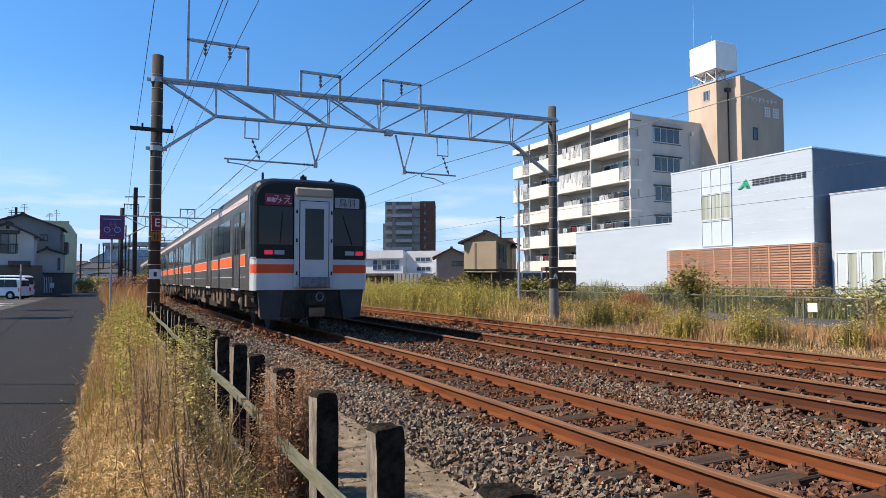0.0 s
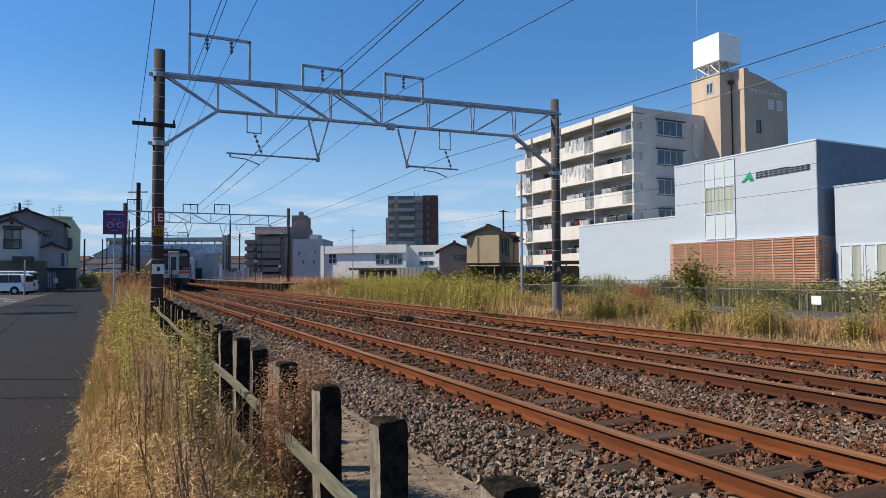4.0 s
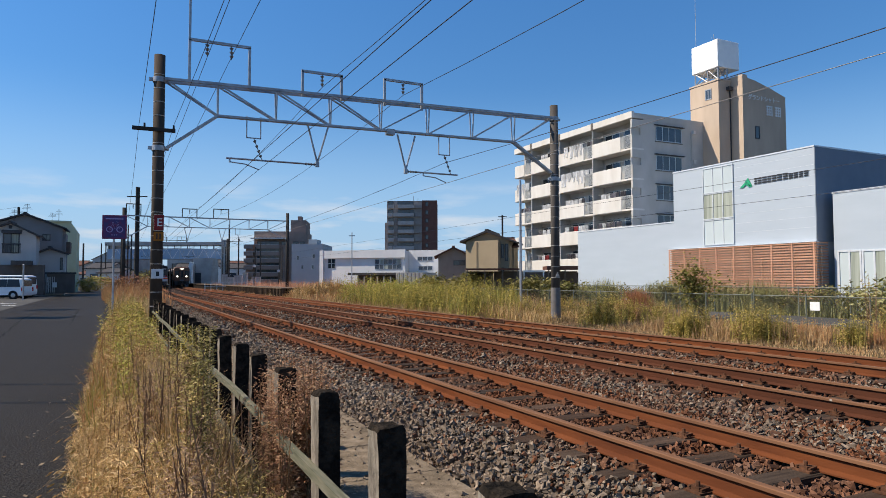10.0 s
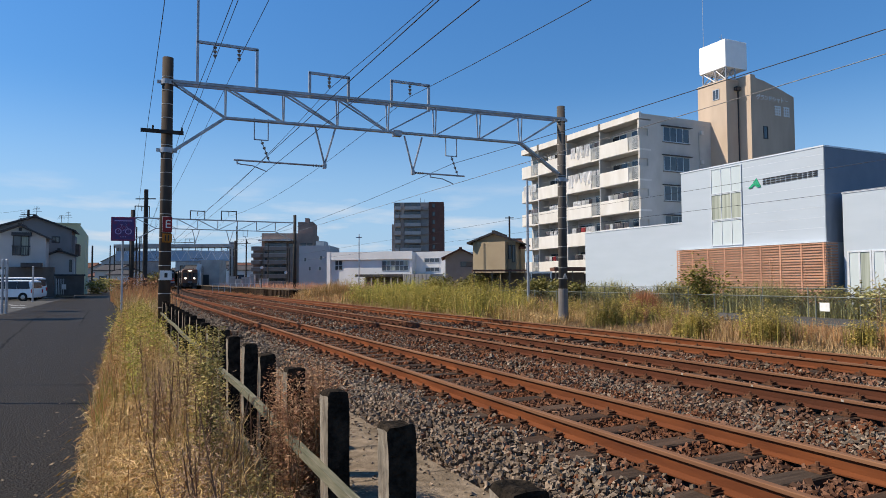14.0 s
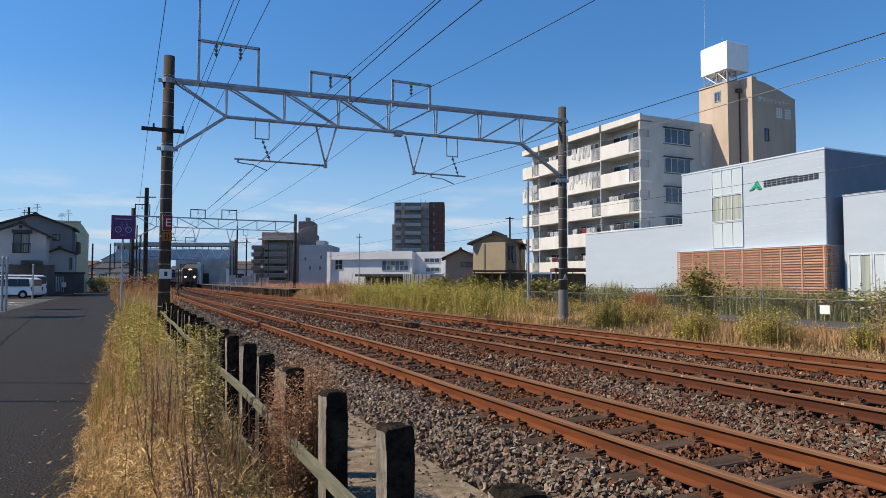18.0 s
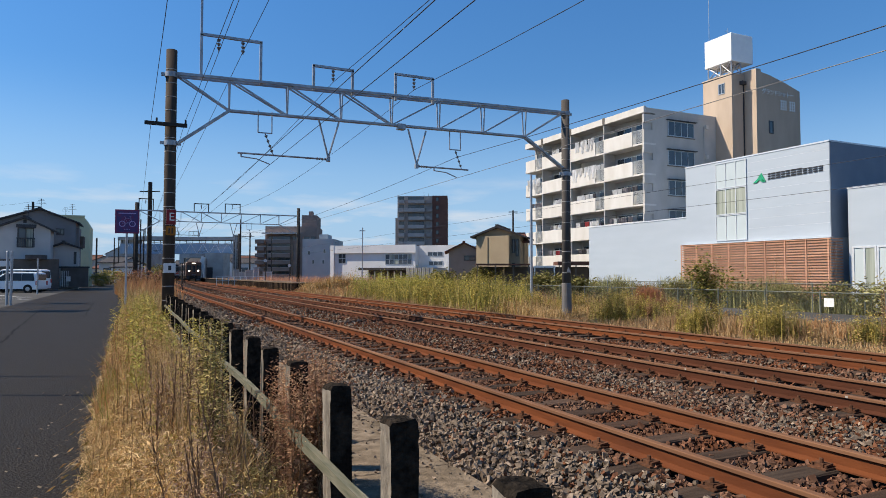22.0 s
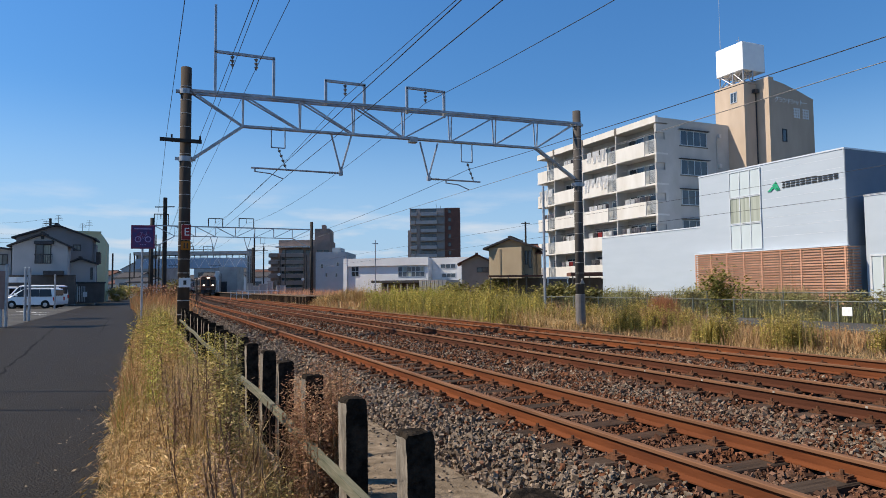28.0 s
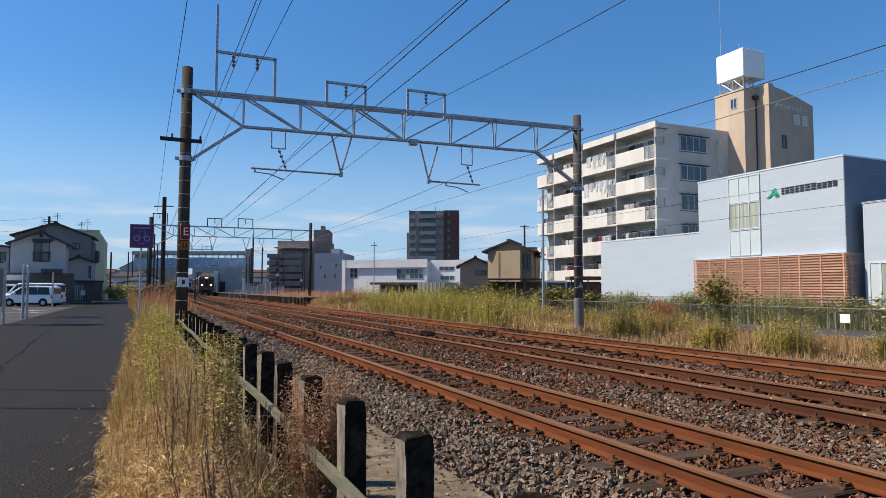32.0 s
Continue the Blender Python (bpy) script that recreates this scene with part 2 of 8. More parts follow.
# ---- building helpers ----
def bx(bm, x0, x1, y0, y1, z0, z1):
    v = [bm.verts.new((x, y, z)) for z in (z0, z1) for x, y in ((x0, y0), (x1, y0), (x1, y1), (x0, y1))]
    for f in ((3, 2, 1, 0), (4, 5, 6, 7), (0, 1, 5, 4), (1, 2, 6, 5), (2, 3, 7, 6), (3, 0, 4, 7)):
        bm.faces.new([v[i] for i in f])


def rod(bm, a, b, r0, r1=None, seg=8):
    """A round bar from a to b."""
    a, b = Vector(a), Vector(b)
    d = b - a
    q = d.to_track_quat("Z", "Y")
    r1 = r0 if r1 is None else r1
    rings = []
    for p, r in ((a, r0), (b, r1)):
        rings.append([bm.verts.new(p + q @ Vector((r * math.cos(k * math.tau / seg), r * math.sin(k * math.tau / seg), 0))) for k in range(seg)])
    for k in range(seg):
        j = (k + 1) % seg
        bm.faces.new((rings[0][k], rings[0][j], rings[1][j], rings[1][k]))
    bm.faces.new(rings[0][::-1])
    bm.faces.new(rings[1])


def bar(bm, a, b, w, h):
    """A square-edged bar from a to b, w wide and h high across it."""
    a, b = Vector(a), Vector(b)
    q = (b - a).to_track_quat("Y", "Z")
    ring = []
    for p in (a, b):
        ring.append([bm.verts.new(p + q @ Vector((sx * w / 2, 0, sz * h / 2))) for sx, sz in ((-1, -1), (1, -1), (1, 1), (-1, 1))])
    for k in range(4):
        j = (k + 1) % 4
        bm.faces.new((ring[0][k], ring[0][j], ring[1][j], ring[1][k]))
    bm.faces.new(ring[0][::-1])
    bm.faces.new(ring[1])


def prism(bm, outline, a, b, axis="Y"):
    """An outline of (u, v) pairs drawn out from a to b along an axis."""
    def at(u, v, s):
        return (u, s, v) if axis == "Y" else (s, u, v) if axis == "X" else (u, v, s)
    lo = [bm.verts.new(at(u, v, a)) for u, v in outline]
    hi = [bm.verts.new(at(u, v, b)) for u, v in outline]
    n = len(outline)
    for k in range(n):
        j = (k + 1) % n
        bm.faces.new((lo[k], lo[j], hi[j], hi[k]))
    bm.faces.new(lo[::-1])
    bm.faces.new(hi)


def mesh_of(bm, name, material, bevel=0.0, smooth=False):
    bmesh.ops.recalc_face_normals(bm, faces=bm.faces)
    if bevel:
        bmesh.ops.bevel(bm, geom=[e for e in bm.edges], offset=bevel, segments=1, affect="EDGES", clamp_overlap=True)
    me = bpy.data.meshes.new(name)
    bm.to_mesh(me)
    bm.free()
    for m in (material if isinstance(material, (list, tuple)) else [material]):
        me.materials.append(m)
    if smooth:
        for p in me.polygons:
            p.use_smooth = True
    return me


def part(name, bm, material, parent=None, label="", bevel=0.0, smooth=False, kind=""):
    ob = new(name, mesh_of(bm, name, material, bevel, smooth))
    ob.parent = parent
    if label:
        ob["label"] = label
    if kind:
        ob["kind"] = kind
    return ob


def piece(name, me, parent, m):
    ob = new(name, me)
    ob.parent = parent
    ob.matrix_basis = m
    return ob


def thing(name, label, category, m=None, group="", kind=""):
    ob = new(name)
    ob.empty_display_size = 0.2
    if m:
        ob.matrix_basis = m
    return tagged(ob, label, category, group, kind)


def box_part(name, dims, material, parent=None, label="", bevel=0.0):
    bm = bmesh.new()
    bx(bm, *dims)
    return part(name, bm, material, parent, label, bevel)


def raw_mesh(name, verts, faces, material):
    """A mesh from arrays: verts (n, 3), faces (m, 3)."""
    me = bpy.data.meshes.new(name)
    n, m = len(verts), len(faces)
    me.vertices.add(n)
    me.vertices.foreach_set("co", np.asarray(verts, np.float32).ravel())
    me.loops.add(m * 3)
    me.loops.foreach_set("vertex_index", np.asarray(faces, np.int32).ravel())
    me.polygons.add(m)
    me.polygons.foreach_set("loop_start", np.arange(0, m * 3, 3, dtype=np.int32))
    me.polygons.foreach_set("loop_total", np.full(m, 3, np.int32))
    me.update(calc_edges=True)
    me.shade_flat()
    me.materials.append(material)
    return me


# ---- ground, road, ballast ----
GZ = -0.20          # road side
prof = [(-1500, -0.22), (-40, -0.22), (-0.42, -0.22), (0.2, -0.20), (1.0, -0.24), (2.6, -0.42), (12.0, -0.46), (13.2, -0.44), (17, -0.50), (26, -0.58), (60, -0.6), (2500, -0.6)]
ys = [-300, -60, -10] + [i * 2.0 for i in range(0, 60)] + [125, 150, 200, 300, 500, 1000, 3500]
bm = bmesh.new()
grid = []
for y in ys:
    row = []
    for x, z in prof:
        k = 0.05 if (12 < x < 40 or -0.3 < x < 2) and -5 < y < 130 else 0.0
        row.append(bm.verts.new((x, y, z + k * noise.noise((x * 0.7, y * 0.45, 0)))))
    grid.append(row)
for a, b in zip(grid, grid[1:]):
    for i in range(len(prof) - 1):
        bm.faces.new((a[i], a[i + 1], b[i + 1], b[i]))
tagged(part("ground", bm, M_GROUND), "bare brown soil with dry grass beside the railway", "ground", kind="structure")

bm = bmesh.new()
edge = []
yy = [-20 + 1.0 * i for i in range(0, 135)]
for y in yy:
    xr = -0.33 + 0.05 * noise.noise((0, y * 0.8, 3)) - (max(0, y - 40) * 0.02)
    edge.append((xr, y))
lo = [bm.verts.new((-5.4, y, GZ)) for y in yy]
hi = [bm.verts.new((x, y, GZ)) for x, y in edge]
for i in range(len(yy) - 1):
    bm.faces.new((lo[i], hi[i], hi[i + 1], lo[i + 1]))
tagged(part("road", bm, M_ASPHALT), "narrow dark grey asphalt lane along the railway", "road", kind="structure")
M_CRACK = mat("tar_crack", (0.010, 0.009, 0.008), (0.005, 0.005, 0.004), 20, 0.8)
def crack(points, width, seed):
    """A ragged dark seam in the lane."""
    r = random.Random(seed)
    bm = bmesh.new()
    rows = []
    for (xa, ya), (xb, yb) in zip(points, points[1:]):
        n = max(2, int((yb - ya) / 0.35))
        for k in range(n):
            x, y = xa + (xb - xa) * k / n + r.uniform(-0.06, 0.06), ya + (yb - ya) * k / n
            w = width * r.uniform(0.3, 1.3)
            rows.append([bm.verts.new((x - w / 2, y, GZ + 0.0015)), bm.verts.new((x, y, GZ + 0.004)), bm.verts.new((x + w / 2, y, GZ + 0.0015))])
    for a, b in zip(rows, rows[1:]):
        for i in (0, 1):
            bm.faces.new((a[i], a[i + 1], b[i + 1], b[i]))
    return part("crack", bm, M_CRACK, bpy.data.objects["road"], "dark ragged crack in the asphalt")


crack(((-2.35, 12.0), (-2.6, 17.0), (-3.0, 23.0), (-3.3, 28.5), (-3.6, 36.0)), 0.06, 2)
crack(((-1.5, 26.0), (-1.75, 33.0), (-1.9, 41.0)), 0.05, 3)
box = bmesh.new()
bx(box, -60, -5.404, -30, 115, GZ - 0.05, GZ - 0.004)
tagged(part("parking_lot", box, M_ASPHALT_OLD), "worn grey asphalt parking lot beside the lane", "parking lot", kind="structure")

# concrete walkway lids beside the fence
walkway = thing("walkway", "pale weathered concrete cable trough lids beside the fence", "walkway", kind="structure")
bm = bmesh.new()
bx(bm, -0.56, 0.56, -0.485, 0.485, -0.10, 0)
lid = mesh_of(bm, "concrete_lid", M_CONCRETE, bevel=0.012)
rng = random.Random(4)
for i in range(20):
    piece("concrete_lid", lid, walkway, pose(1.80, -1.5 + i * 0.985, -0.215 + rng.uniform(-0.006, 0.006), rng.uniform(-0.4, 0.4), rng.uniform(-0.5, 0.5), 0))

TRACKS = (4.309, 7.654, 10.770)   # centre lines
SLEEP = 0.6115
# ballast bed: one body with low shoulders
bm = bmesh.new()
bprof = [(2.15, -0.44), (2.42, -0.23), (2.75, -0.185), (3.2, -0.172), (5.4, -0.172), (6.0, -0.20), (6.5, -0.178), (8.8, -0.176), (9.25, -0.20), (9.7, -0.18), (11.9, -0.18), (12.5, -0.26), (13.1, -0.46)]
fine = []
for (xa, za), (xb, zb) in zip(bprof, bprof[1:]):
    n = max(1, int((xb - xa) / 0.28))
    fine += [(xa + (xb - xa) * k / n, za + (zb - za) * k / n) for k in range(n)]
fine.append(bprof[-1])
by = [-12 + 0.3 * i for i in range(0, 175)] + [42 + 2.0 * i for i in range(0, 60)] + [170, 200, 260, 400]
rows_ = []
for y in by:
    rows_.append([bm.verts.new((x + 0.05 * noise.noise((x, y * 0.6, 5)), y, z - 0.048 + 0.016 * noise.noise((x * 2.1, y * 2.3, 1)))) for x, z in fine])
for a, b in zip(rows_, rows_[1:]):
    for i in range(len(fine) - 1):
        bm.faces.new((a[i], a[i + 1], b[i + 1], b[i]))
tagged(part("ballast_bed", bm, M_BALLAST_BED), "rust-stained ballast bed, near black for the shade between the stones", "ballast", kind="structure")

# loose stones: thousands of broken pieces
def stones(name, spots, sizes, seed, label, material):
    r = np.random.RandomState(seed)
    iv = np.array([(x, y, z) for z in (-1, 1) for y in (-1, 1) for x in (-1, 1)], float) * 0.62
    fc = np.array(((0, 2, 3), (0, 3, 1), (4, 5, 7), (4, 7, 6), (0, 1, 5), (0, 5, 4), (2, 6, 7), (2, 7, 3), (0, 4, 6), (0, 6, 2), (1, 3, 7), (1, 7, 5)))
    n = len(spots)
    shape = iv[None] * (0.70 + 0.45 * r.rand(n, 8, 1)) + r.uniform(-0.25, 0.25, (n, 8, 3))
    shape = shape * np.stack([0.65 + 0.85 * r.rand(n), 0.55 + 0.6 * r.rand(n), 0.45 + 0.45 * r.rand(n)], 1)[:, None, :]
    q = r.randn(n, 4)
    q /= np.linalg.norm(q, axis=1)[:, None]
    w, x, y, z = q.T
    rot = np.stack([np.stack([1 - 2 * (y * y + z * z), 2 * (x * y - z * w), 2 * (x * z + y * w)], -1),
                    np.stack([2 * (x * y + z * w), 1 - 2 * (x * x + z * z), 2 * (y * z - x * w)], -1),
                    np.stack([2 * (x * z - y * w), 2 * (y * z + x * w), 1 - 2 * (x * x + y * y)], -1)], 1)
    v = np.einsum("nij,nkj->nki", rot, shape) * sizes[:, None, None] + spots[:, None, :]
    f = fc[None] + (np.arange(n) * 8)[:, None, None]
    return tagged(new(name, raw_mesh(name, v.reshape(-1, 3), f.reshape(-1, 3), material)), label, "ballast", kind="stuff")


def bed_height(x):
    return np.interp(x, [b[0] for b in bprof], [b[1] for b in bprof])


rs = np.random.RandomState(7)
def scatter(n, x0, x1, y0, y1, s0, s1):
    x, y = rs.uniform(x0, x1, n), rs.uniform(y0, y1, n)
    keep = (y > 0.52 * x - 1.2)
    for c in TRACKS:
        for s in (-0.566, 0.566):
            keep &= np.abs(x - c - s) > 0.085
    ph = ((y - 0.355) / SLEEP + 0.5) % 1.0 - 0.5
    for c in TRACKS:
        keep &= ~((np.abs(x - c) < 1.02) & (np.abs(ph) < 0.21) & (rs.rand(n) < 0.95))
    x, y = x[keep], y[keep]
    z = bed_height(x) + rs.uniform(-0.056, 0.040, len(x))
    near_track = np.min([np.abs(x - c) for c in TRACKS], axis=0)
    z -= np.where(near_track < 0.55, 0.022, np.where(near_track < 1.0, 0.010, 0))
    return np.stack([x, y, z], 1), rs.uniform(s0, s1, len(x))


sp, sz = [], []
for args in ((52000, 2.15, 6.4, 0.3, 9, 0.015, 0.036), (33000, 2.15, 9.6, 8, 18, 0.022, 0.044), (24000, 6.3, 12.4, 2.5, 12, 0.020, 0.042), (20000, 2.2, 12.5, 17, 34, 0.034, 0.060), (9000, 2.2, 12.5, 33, 62, 0.05, 0.085)):
    a, b = scatter(*args)
    sp.append(a)
    sz.append(b)
sp, sz = np.concatenate(sp), np.concatenate(sz)
# iron dust from the wheels has coloured most of the stones close to the rails
dist = np.min([np.abs(sp[:, 0] - c) for c in TRACKS], axis=0)
patch = 0.5 + 0.5 * np.sin(sp[:, 0] * 2.3 + 0.8 * sp[:, 1]) * np.sin(sp[:, 1] * 1.1 + 0.6 * sp[:, 0])
far_side = np.clip((sp[:, 0] - 3.6) / 1.5, 0, 1)
rusty = rs.rand(len(sp)) < np.interp(dist, (0.3, 0.75, 1.0, 1.6), (0.93, 0.78, 0.20, 0.04)) + far_side * (0.34 + 0.44 * patch)
stones("ballast_stones", sp[~rusty], sz[~rusty], 3, "grey crushed ballast stones beside the rails", M_STONE)
stones("ballast_stones", sp[rusty], sz[rusty], 5, "rust-brown crushed ballast stones between the rails", M_STONE_RUST)

# stray stones on the walkway lids
n_st = 520
sx = np.concatenate([rs.uniform(1.26, 2.34, n_st // 3), 2.36 - np.abs(rs.randn(n_st - n_st // 3)) * 0.16])
sy = rs.uniform(0.8, 14, n_st)
stones("ballast_stones", np.stack([sx, sy, np.full(n_st, -0.207)], 1), rs.uniform(0.008, 0.024, n_st), 9, "small stones strewn over the walkway lids", M_STONE)

# ---- tracks ----
def sway(y):
    """The two nearer tracks bend gently towards the platform."""
    return 0.0003 * max(0.0, y - 50.0) ** 2


def rail_mesh(y0, y1, name, side, bend=False):
    o = [(-0.0625, -0.153), (0.0625, -0.153), (0.0625, -0.142), (0.012, -0.122), (0.009, -0.040), (0.0325, -0.030), (0.0325, -0.006), (0.026, 0.0), (-0.026, 0.0), (-0.0325, -0.006), (-0.0325, -0.030), (-0.009, -0.040), (-0.012, -0.122), (-0.0625, -0.142)]
    bm = bmesh.new()
    n = len(o)
    cuts = [y0, 10.0, 30.0] + [50.0 + (y1 - 50.0) * k / 14 for k in range(15)]
    rings = [[bm.verts.new((u + (sway(y) if bend else 0.0), y, v)) for u, v in o] for y in cuts]
    for a, b in zip(rings, rings[1:]):
        for k in range(n):
            j = (k + 1) % n
            f = bm.faces.new((a[k], a[j], b[j], b[k]))
            f.material_index = 1 if k in (5, 6, 7, 8, 9) else 0
    bm.faces.new(rings[0][::-1])
    bm.faces.new(rings[-1])
    return mesh_of(bm, name, [side, M_RAILTOP])


RAIL = rail_mesh(-12, 400, "rail", M_RUST)
RAIL_BENT = rail_mesh(-12, 165, "rail", M_RUST, True)
RAIL_OLD = rail_mesh(-12, 138, "rail", M_RUST_OLD, True)
bm = bmesh.new()
bx(bm, -1.03, 1.03, -0.112, 0.112, -0.16, 0)
SLEEPER = mesh_of(bm, "sleeper", M_SLEEPER, bevel=0.012)
bm = bmesh.new()     # spring clip with its bolt, on a base plate
bx(bm, -0.075, 0.055, -0.075, 0.075, 0, 0.014)
bx(bm, -0.045, 0.045, -0.035, 0.035, 0.014, 0.040)
rod(bm, (-0.015, 0, 0.03), (-0.015, 0, 0.075), 0.018, 0.016, 6)
rod(bm, (-0.05, -0.055, 0.028), (0.045, -0.045, 0.034), 0.011, 0.011, 5)
rod(bm, (-0.05, 0.055, 0.028), (0.045, 0.045, 0.034), 0.011, 0.011, 5)
CLIP = mesh_of(bm, "rail_clip", M_RUST_DARK)
bm = bmesh.new()
bx(bm, -0.045, -0.012, -0.28, 0.28, -0.125, -0.045)
bx(bm, 0.012, 0.045, -0.28, 0.28, -0.125, -0.045)
for k in (-0.2, -0.07, 0.07, 0.2):
    rod(bm, (-0.075, k, -0.085), (0.075, k, -0.085), 0.02, 0.02, 6)
FISHPLATE = mesh_of(bm, "fishplate", M_RUST_DARK)
M_WHITEPAINT = mat("white_paint_mark", (0.42, 0.38, 0.33), (0.28, 0.23, 0.18), 20, 0.7)
joints = ((0, -0.566, 22.7), (0, 0.566, 22.4), (1, -0.566, 20.8), (1, 0.566, 20.4), (2, -0.566, 18.6), (2, 0.566, 18.9))
for ti, cx in enumerate(TRACKS):
    tr = thing("railway_track", "rusty brown narrow-gauge railway track on dark wooden sleepers", "railway track", pose(cx, 0, 0), "parallel tracks", "structure")
    for s in (-0.566, 0.566):
        piece("rail", (RAIL_BENT, RAIL_OLD, RAIL)[ti], tr, pose(s, 0, 0))
    n_one = 100
    for i in range(n_one):
        y = 0.355 - 4 * SLEEP + i * SLEEP
        r = rng.uniform(-1, 1)
        piece("sleeper", SLEEPER, tr, pose(0.015 * r, y, -0.153 - 0.004 * abs(r), 0, 0, 0.5 * r))
        if i < 62:
            for s in (-0.566, 0.566):
                piece("rail_clip", CLIP, tr, pose(s - 0.10, y, -0.153))
                piece("rail_clip", CLIP, tr, pose(s + 0.10, y, -0.153, 0, 0, 180))
    far = bmesh.new()
    for i in range(n_one, (270, 228, 560)[ti]):
        y = 0.355 - 4 * SLEEP + i * SLEEP
        e = sway(y) if ti < 2 else 0.0
        bx(far, e - 1.05, e + 1.05, y - 0.1, y + 0.1, -0.30, -0.155)
    part("far_sleepers", far, M_SLEEPER, tr, kind="stuff")
    for k, s, y in joints:
        if k == ti:
            piece("fishplate", FISHPLATE, tr, pose(s, y, 0))
    if ti == 1:
        bm = bmesh.new()
        for k in range(9):
            y = 2.4 + k * 1.16
            bx(bm, -0.566 - 0.0345, -0.566 - 0.031, y, y + 0.03, -0.028, -0.004)
            if k in (2, 4):
                bx(bm, -0.566 - 0.064, -0.566 - 0.0605, y + 0.1, y + 0.18, -0.15, -0.142)
        part("paint_marks", bm, M_WHITEPAINT, tr, "white paint marks on the rail web")

# dark blocks stand for the shaded culvert opening; no hole is cut
culvert = thing("culvert_dark_blocks", "dark blocks standing for the shaded opening of a small culvert under the rails", "culvert", pose(TRACKS[0], 45.0, -0.2))
box_part("beam", (-1.25, -0.62, -0.7, 0.7, -0.3, 0.055), M_SLEEPER, culvert, "dark block for the shaded culvert opening", 0.02)
box_part("beam", (0.62, 1.25, -0.7, 0.7, -0.3, 0.055), M_SLEEPER, culvert, "dark block for the shaded culvert opening", 0.02)

# ---- catenary gantries ----
def insulator(bm, a, b, n=3, r=0.055):
    a, b = Vector(a), Vector(b)
    rod(bm, a, b, 0.016, 0.016, 5)
    for k in range(n):
        c = a.lerp(b, (k + 0.7) / (n + 0.4))
        d = (b - a).normalized() * 0.035
        rod(bm, c - d, c + d, r, r * 0.55, 8)


def pole_shape(bm, x, z0, z1, r0, r1):
    rod(bm, (x, 0, z0), (x, 0, z1), r0, r1, 18)


BEAM_LO = 6.72
def gantry(y, xl, xr, near):
    g = thing("catenary_gantry", "galvanised lattice steel beam on two dark concrete poles", "catenary gantry", pose(0, y, 0), "gantries over the tracks")
    for x in (xl, xr):
        bm = bmesh.new()
        pole_shape(bm, x, -0.7, 8.5 if x < 8 else 8.6, 0.185, 0.166)
        pl = part("pole", bm, (M_POLE if x < 8 else M_POLE_GREY) if near else M_DARKPOLE, g, "dark grey spun concrete pole")
        for pol in pl.data.polygons:
            pol.use_smooth = len(pol.vertices) == 4
        if near:
            z = 0.5
            while z < 7.9:
                r = 0.185 - 0.019 * (z + 0.7) / 9.2
                bm = bmesh.new()
                rod(bm, (x, 0, z), (x, 0, z + 0.018), r + 0.006, r + 0.006, 18)
                part("band_ring", bm, M_POLE_RING, pl, "thin pale wire band")
                z += 0.44 if abs(z - 3.0) > 0.35 else 0.75
            for z in (7.62 if x < 8 else 7.95, 5.42):
                bm = bmesh.new()
                rod(bm, (x, 0, z), (x, 0, z + 0.16), 0.200, 0.200, 18)
                bx(bm, x - 0.31, x + 0.31, -0.03, 0.03, z + 0.03, z + 0.13)
                part("clamp", bm, M_GALV, pl)
    top, low = 7.74, BEAM_LO
    # the near beam climbs a little towards the far pole
    def tz(x):
        return top + (0.021 * (x - 2.0) if near else 0)
    def lz(x):
        return low + (0.0135 * (x - 2.0) if near else 0)
    xs = [xl + 0.15] + [2.80 + (14.25 - 2.80) * k / 6 for k in range(7)] + [xr - 0.15]
    if not near:
        xs = [xl + 0.15 + (xr - xl - 0.3) * k / 8 for k in range(9)]
    for dy in (-0.17, 0.17):
        bm = bmesh.new()
        bar(bm, (xs[0], dy, tz(xs[0])), (xs[-1], dy, tz(xs[-1])), 0.075, 0.09)
        part("top_chord", bm, M_GALV, g)
        bm = bmesh.new()
        bar(bm, (xs[1], dy * 0.4, lz(xs[1])), (xs[-2], dy * 0.4, lz(xs[-2])), 0.06, 0.07)
        part("bottom_chord", bm, M_GALV, g)
    mid = 4
    for k in range(1, 8):
        for dy in (-0.16, 0.16):
            bm = bmesh.new()
            bar(bm, (xs[k], dy, tz(xs[k])), (xs[k], dy * 0.4, lz(xs[k])), 0.045, 0.035)
            part("web_post", bm, M_GALV, g)
    for k in range(0, 8):
        a, b = (xs[k], xs[k + 1]) if k < mid else (xs[k + 1], xs[k])
        for dy in (-0.15, 0.15):
            bm = bmesh.new()
            bar(bm, (a, dy, tz(a)), (b, dy * 0.4, lz(b)), 0.045, 0.05)
            part("diagonal", bm, M_GALV, g)
    for x0, x1 in ((xs[1], xl + 0.19), (xs[-2], xr - 0.19)):
        bm = bmesh.new()
        for dy in (-0.07, 0.07):
            bar(bm, (x0, dy, lz(x0)), (x1, dy, 5.5 if x0 < 8 else 5.75), 0.06, 0.08)
        part("knee_brace", bm, M_GALV, g)
    # hangers and arms over the two wired tracks
    for vx, tip, hx in ((6.16, 3.08, 3.97), (9.53, 11.7, 11.13)):
        bm = bmesh.new()
        rod(bm, (vx - 0.34, 0, low), (vx, 0, 5.42), 0.035, 0.035, 6)
        rod(bm, (vx + 0.38, 0, low), (vx, 0, 5.42), 0.035, 0.035, 6)
        bx(bm, vx - 0.06, vx + 0.06, -0.06, 0.06, 5.28, 5.45)
        part("drop_bracket", bm, M_GALV, g)
        s = 1 if tip > vx else -1
        bm = bmesh.new()
        rod(bm, (vx + s * 0.45, 0, 5.36), (tip, 0, 5.36), 0.032, 0.032, 6)
        st = tip - s * (0.12 if vx < 8 else 1.45)
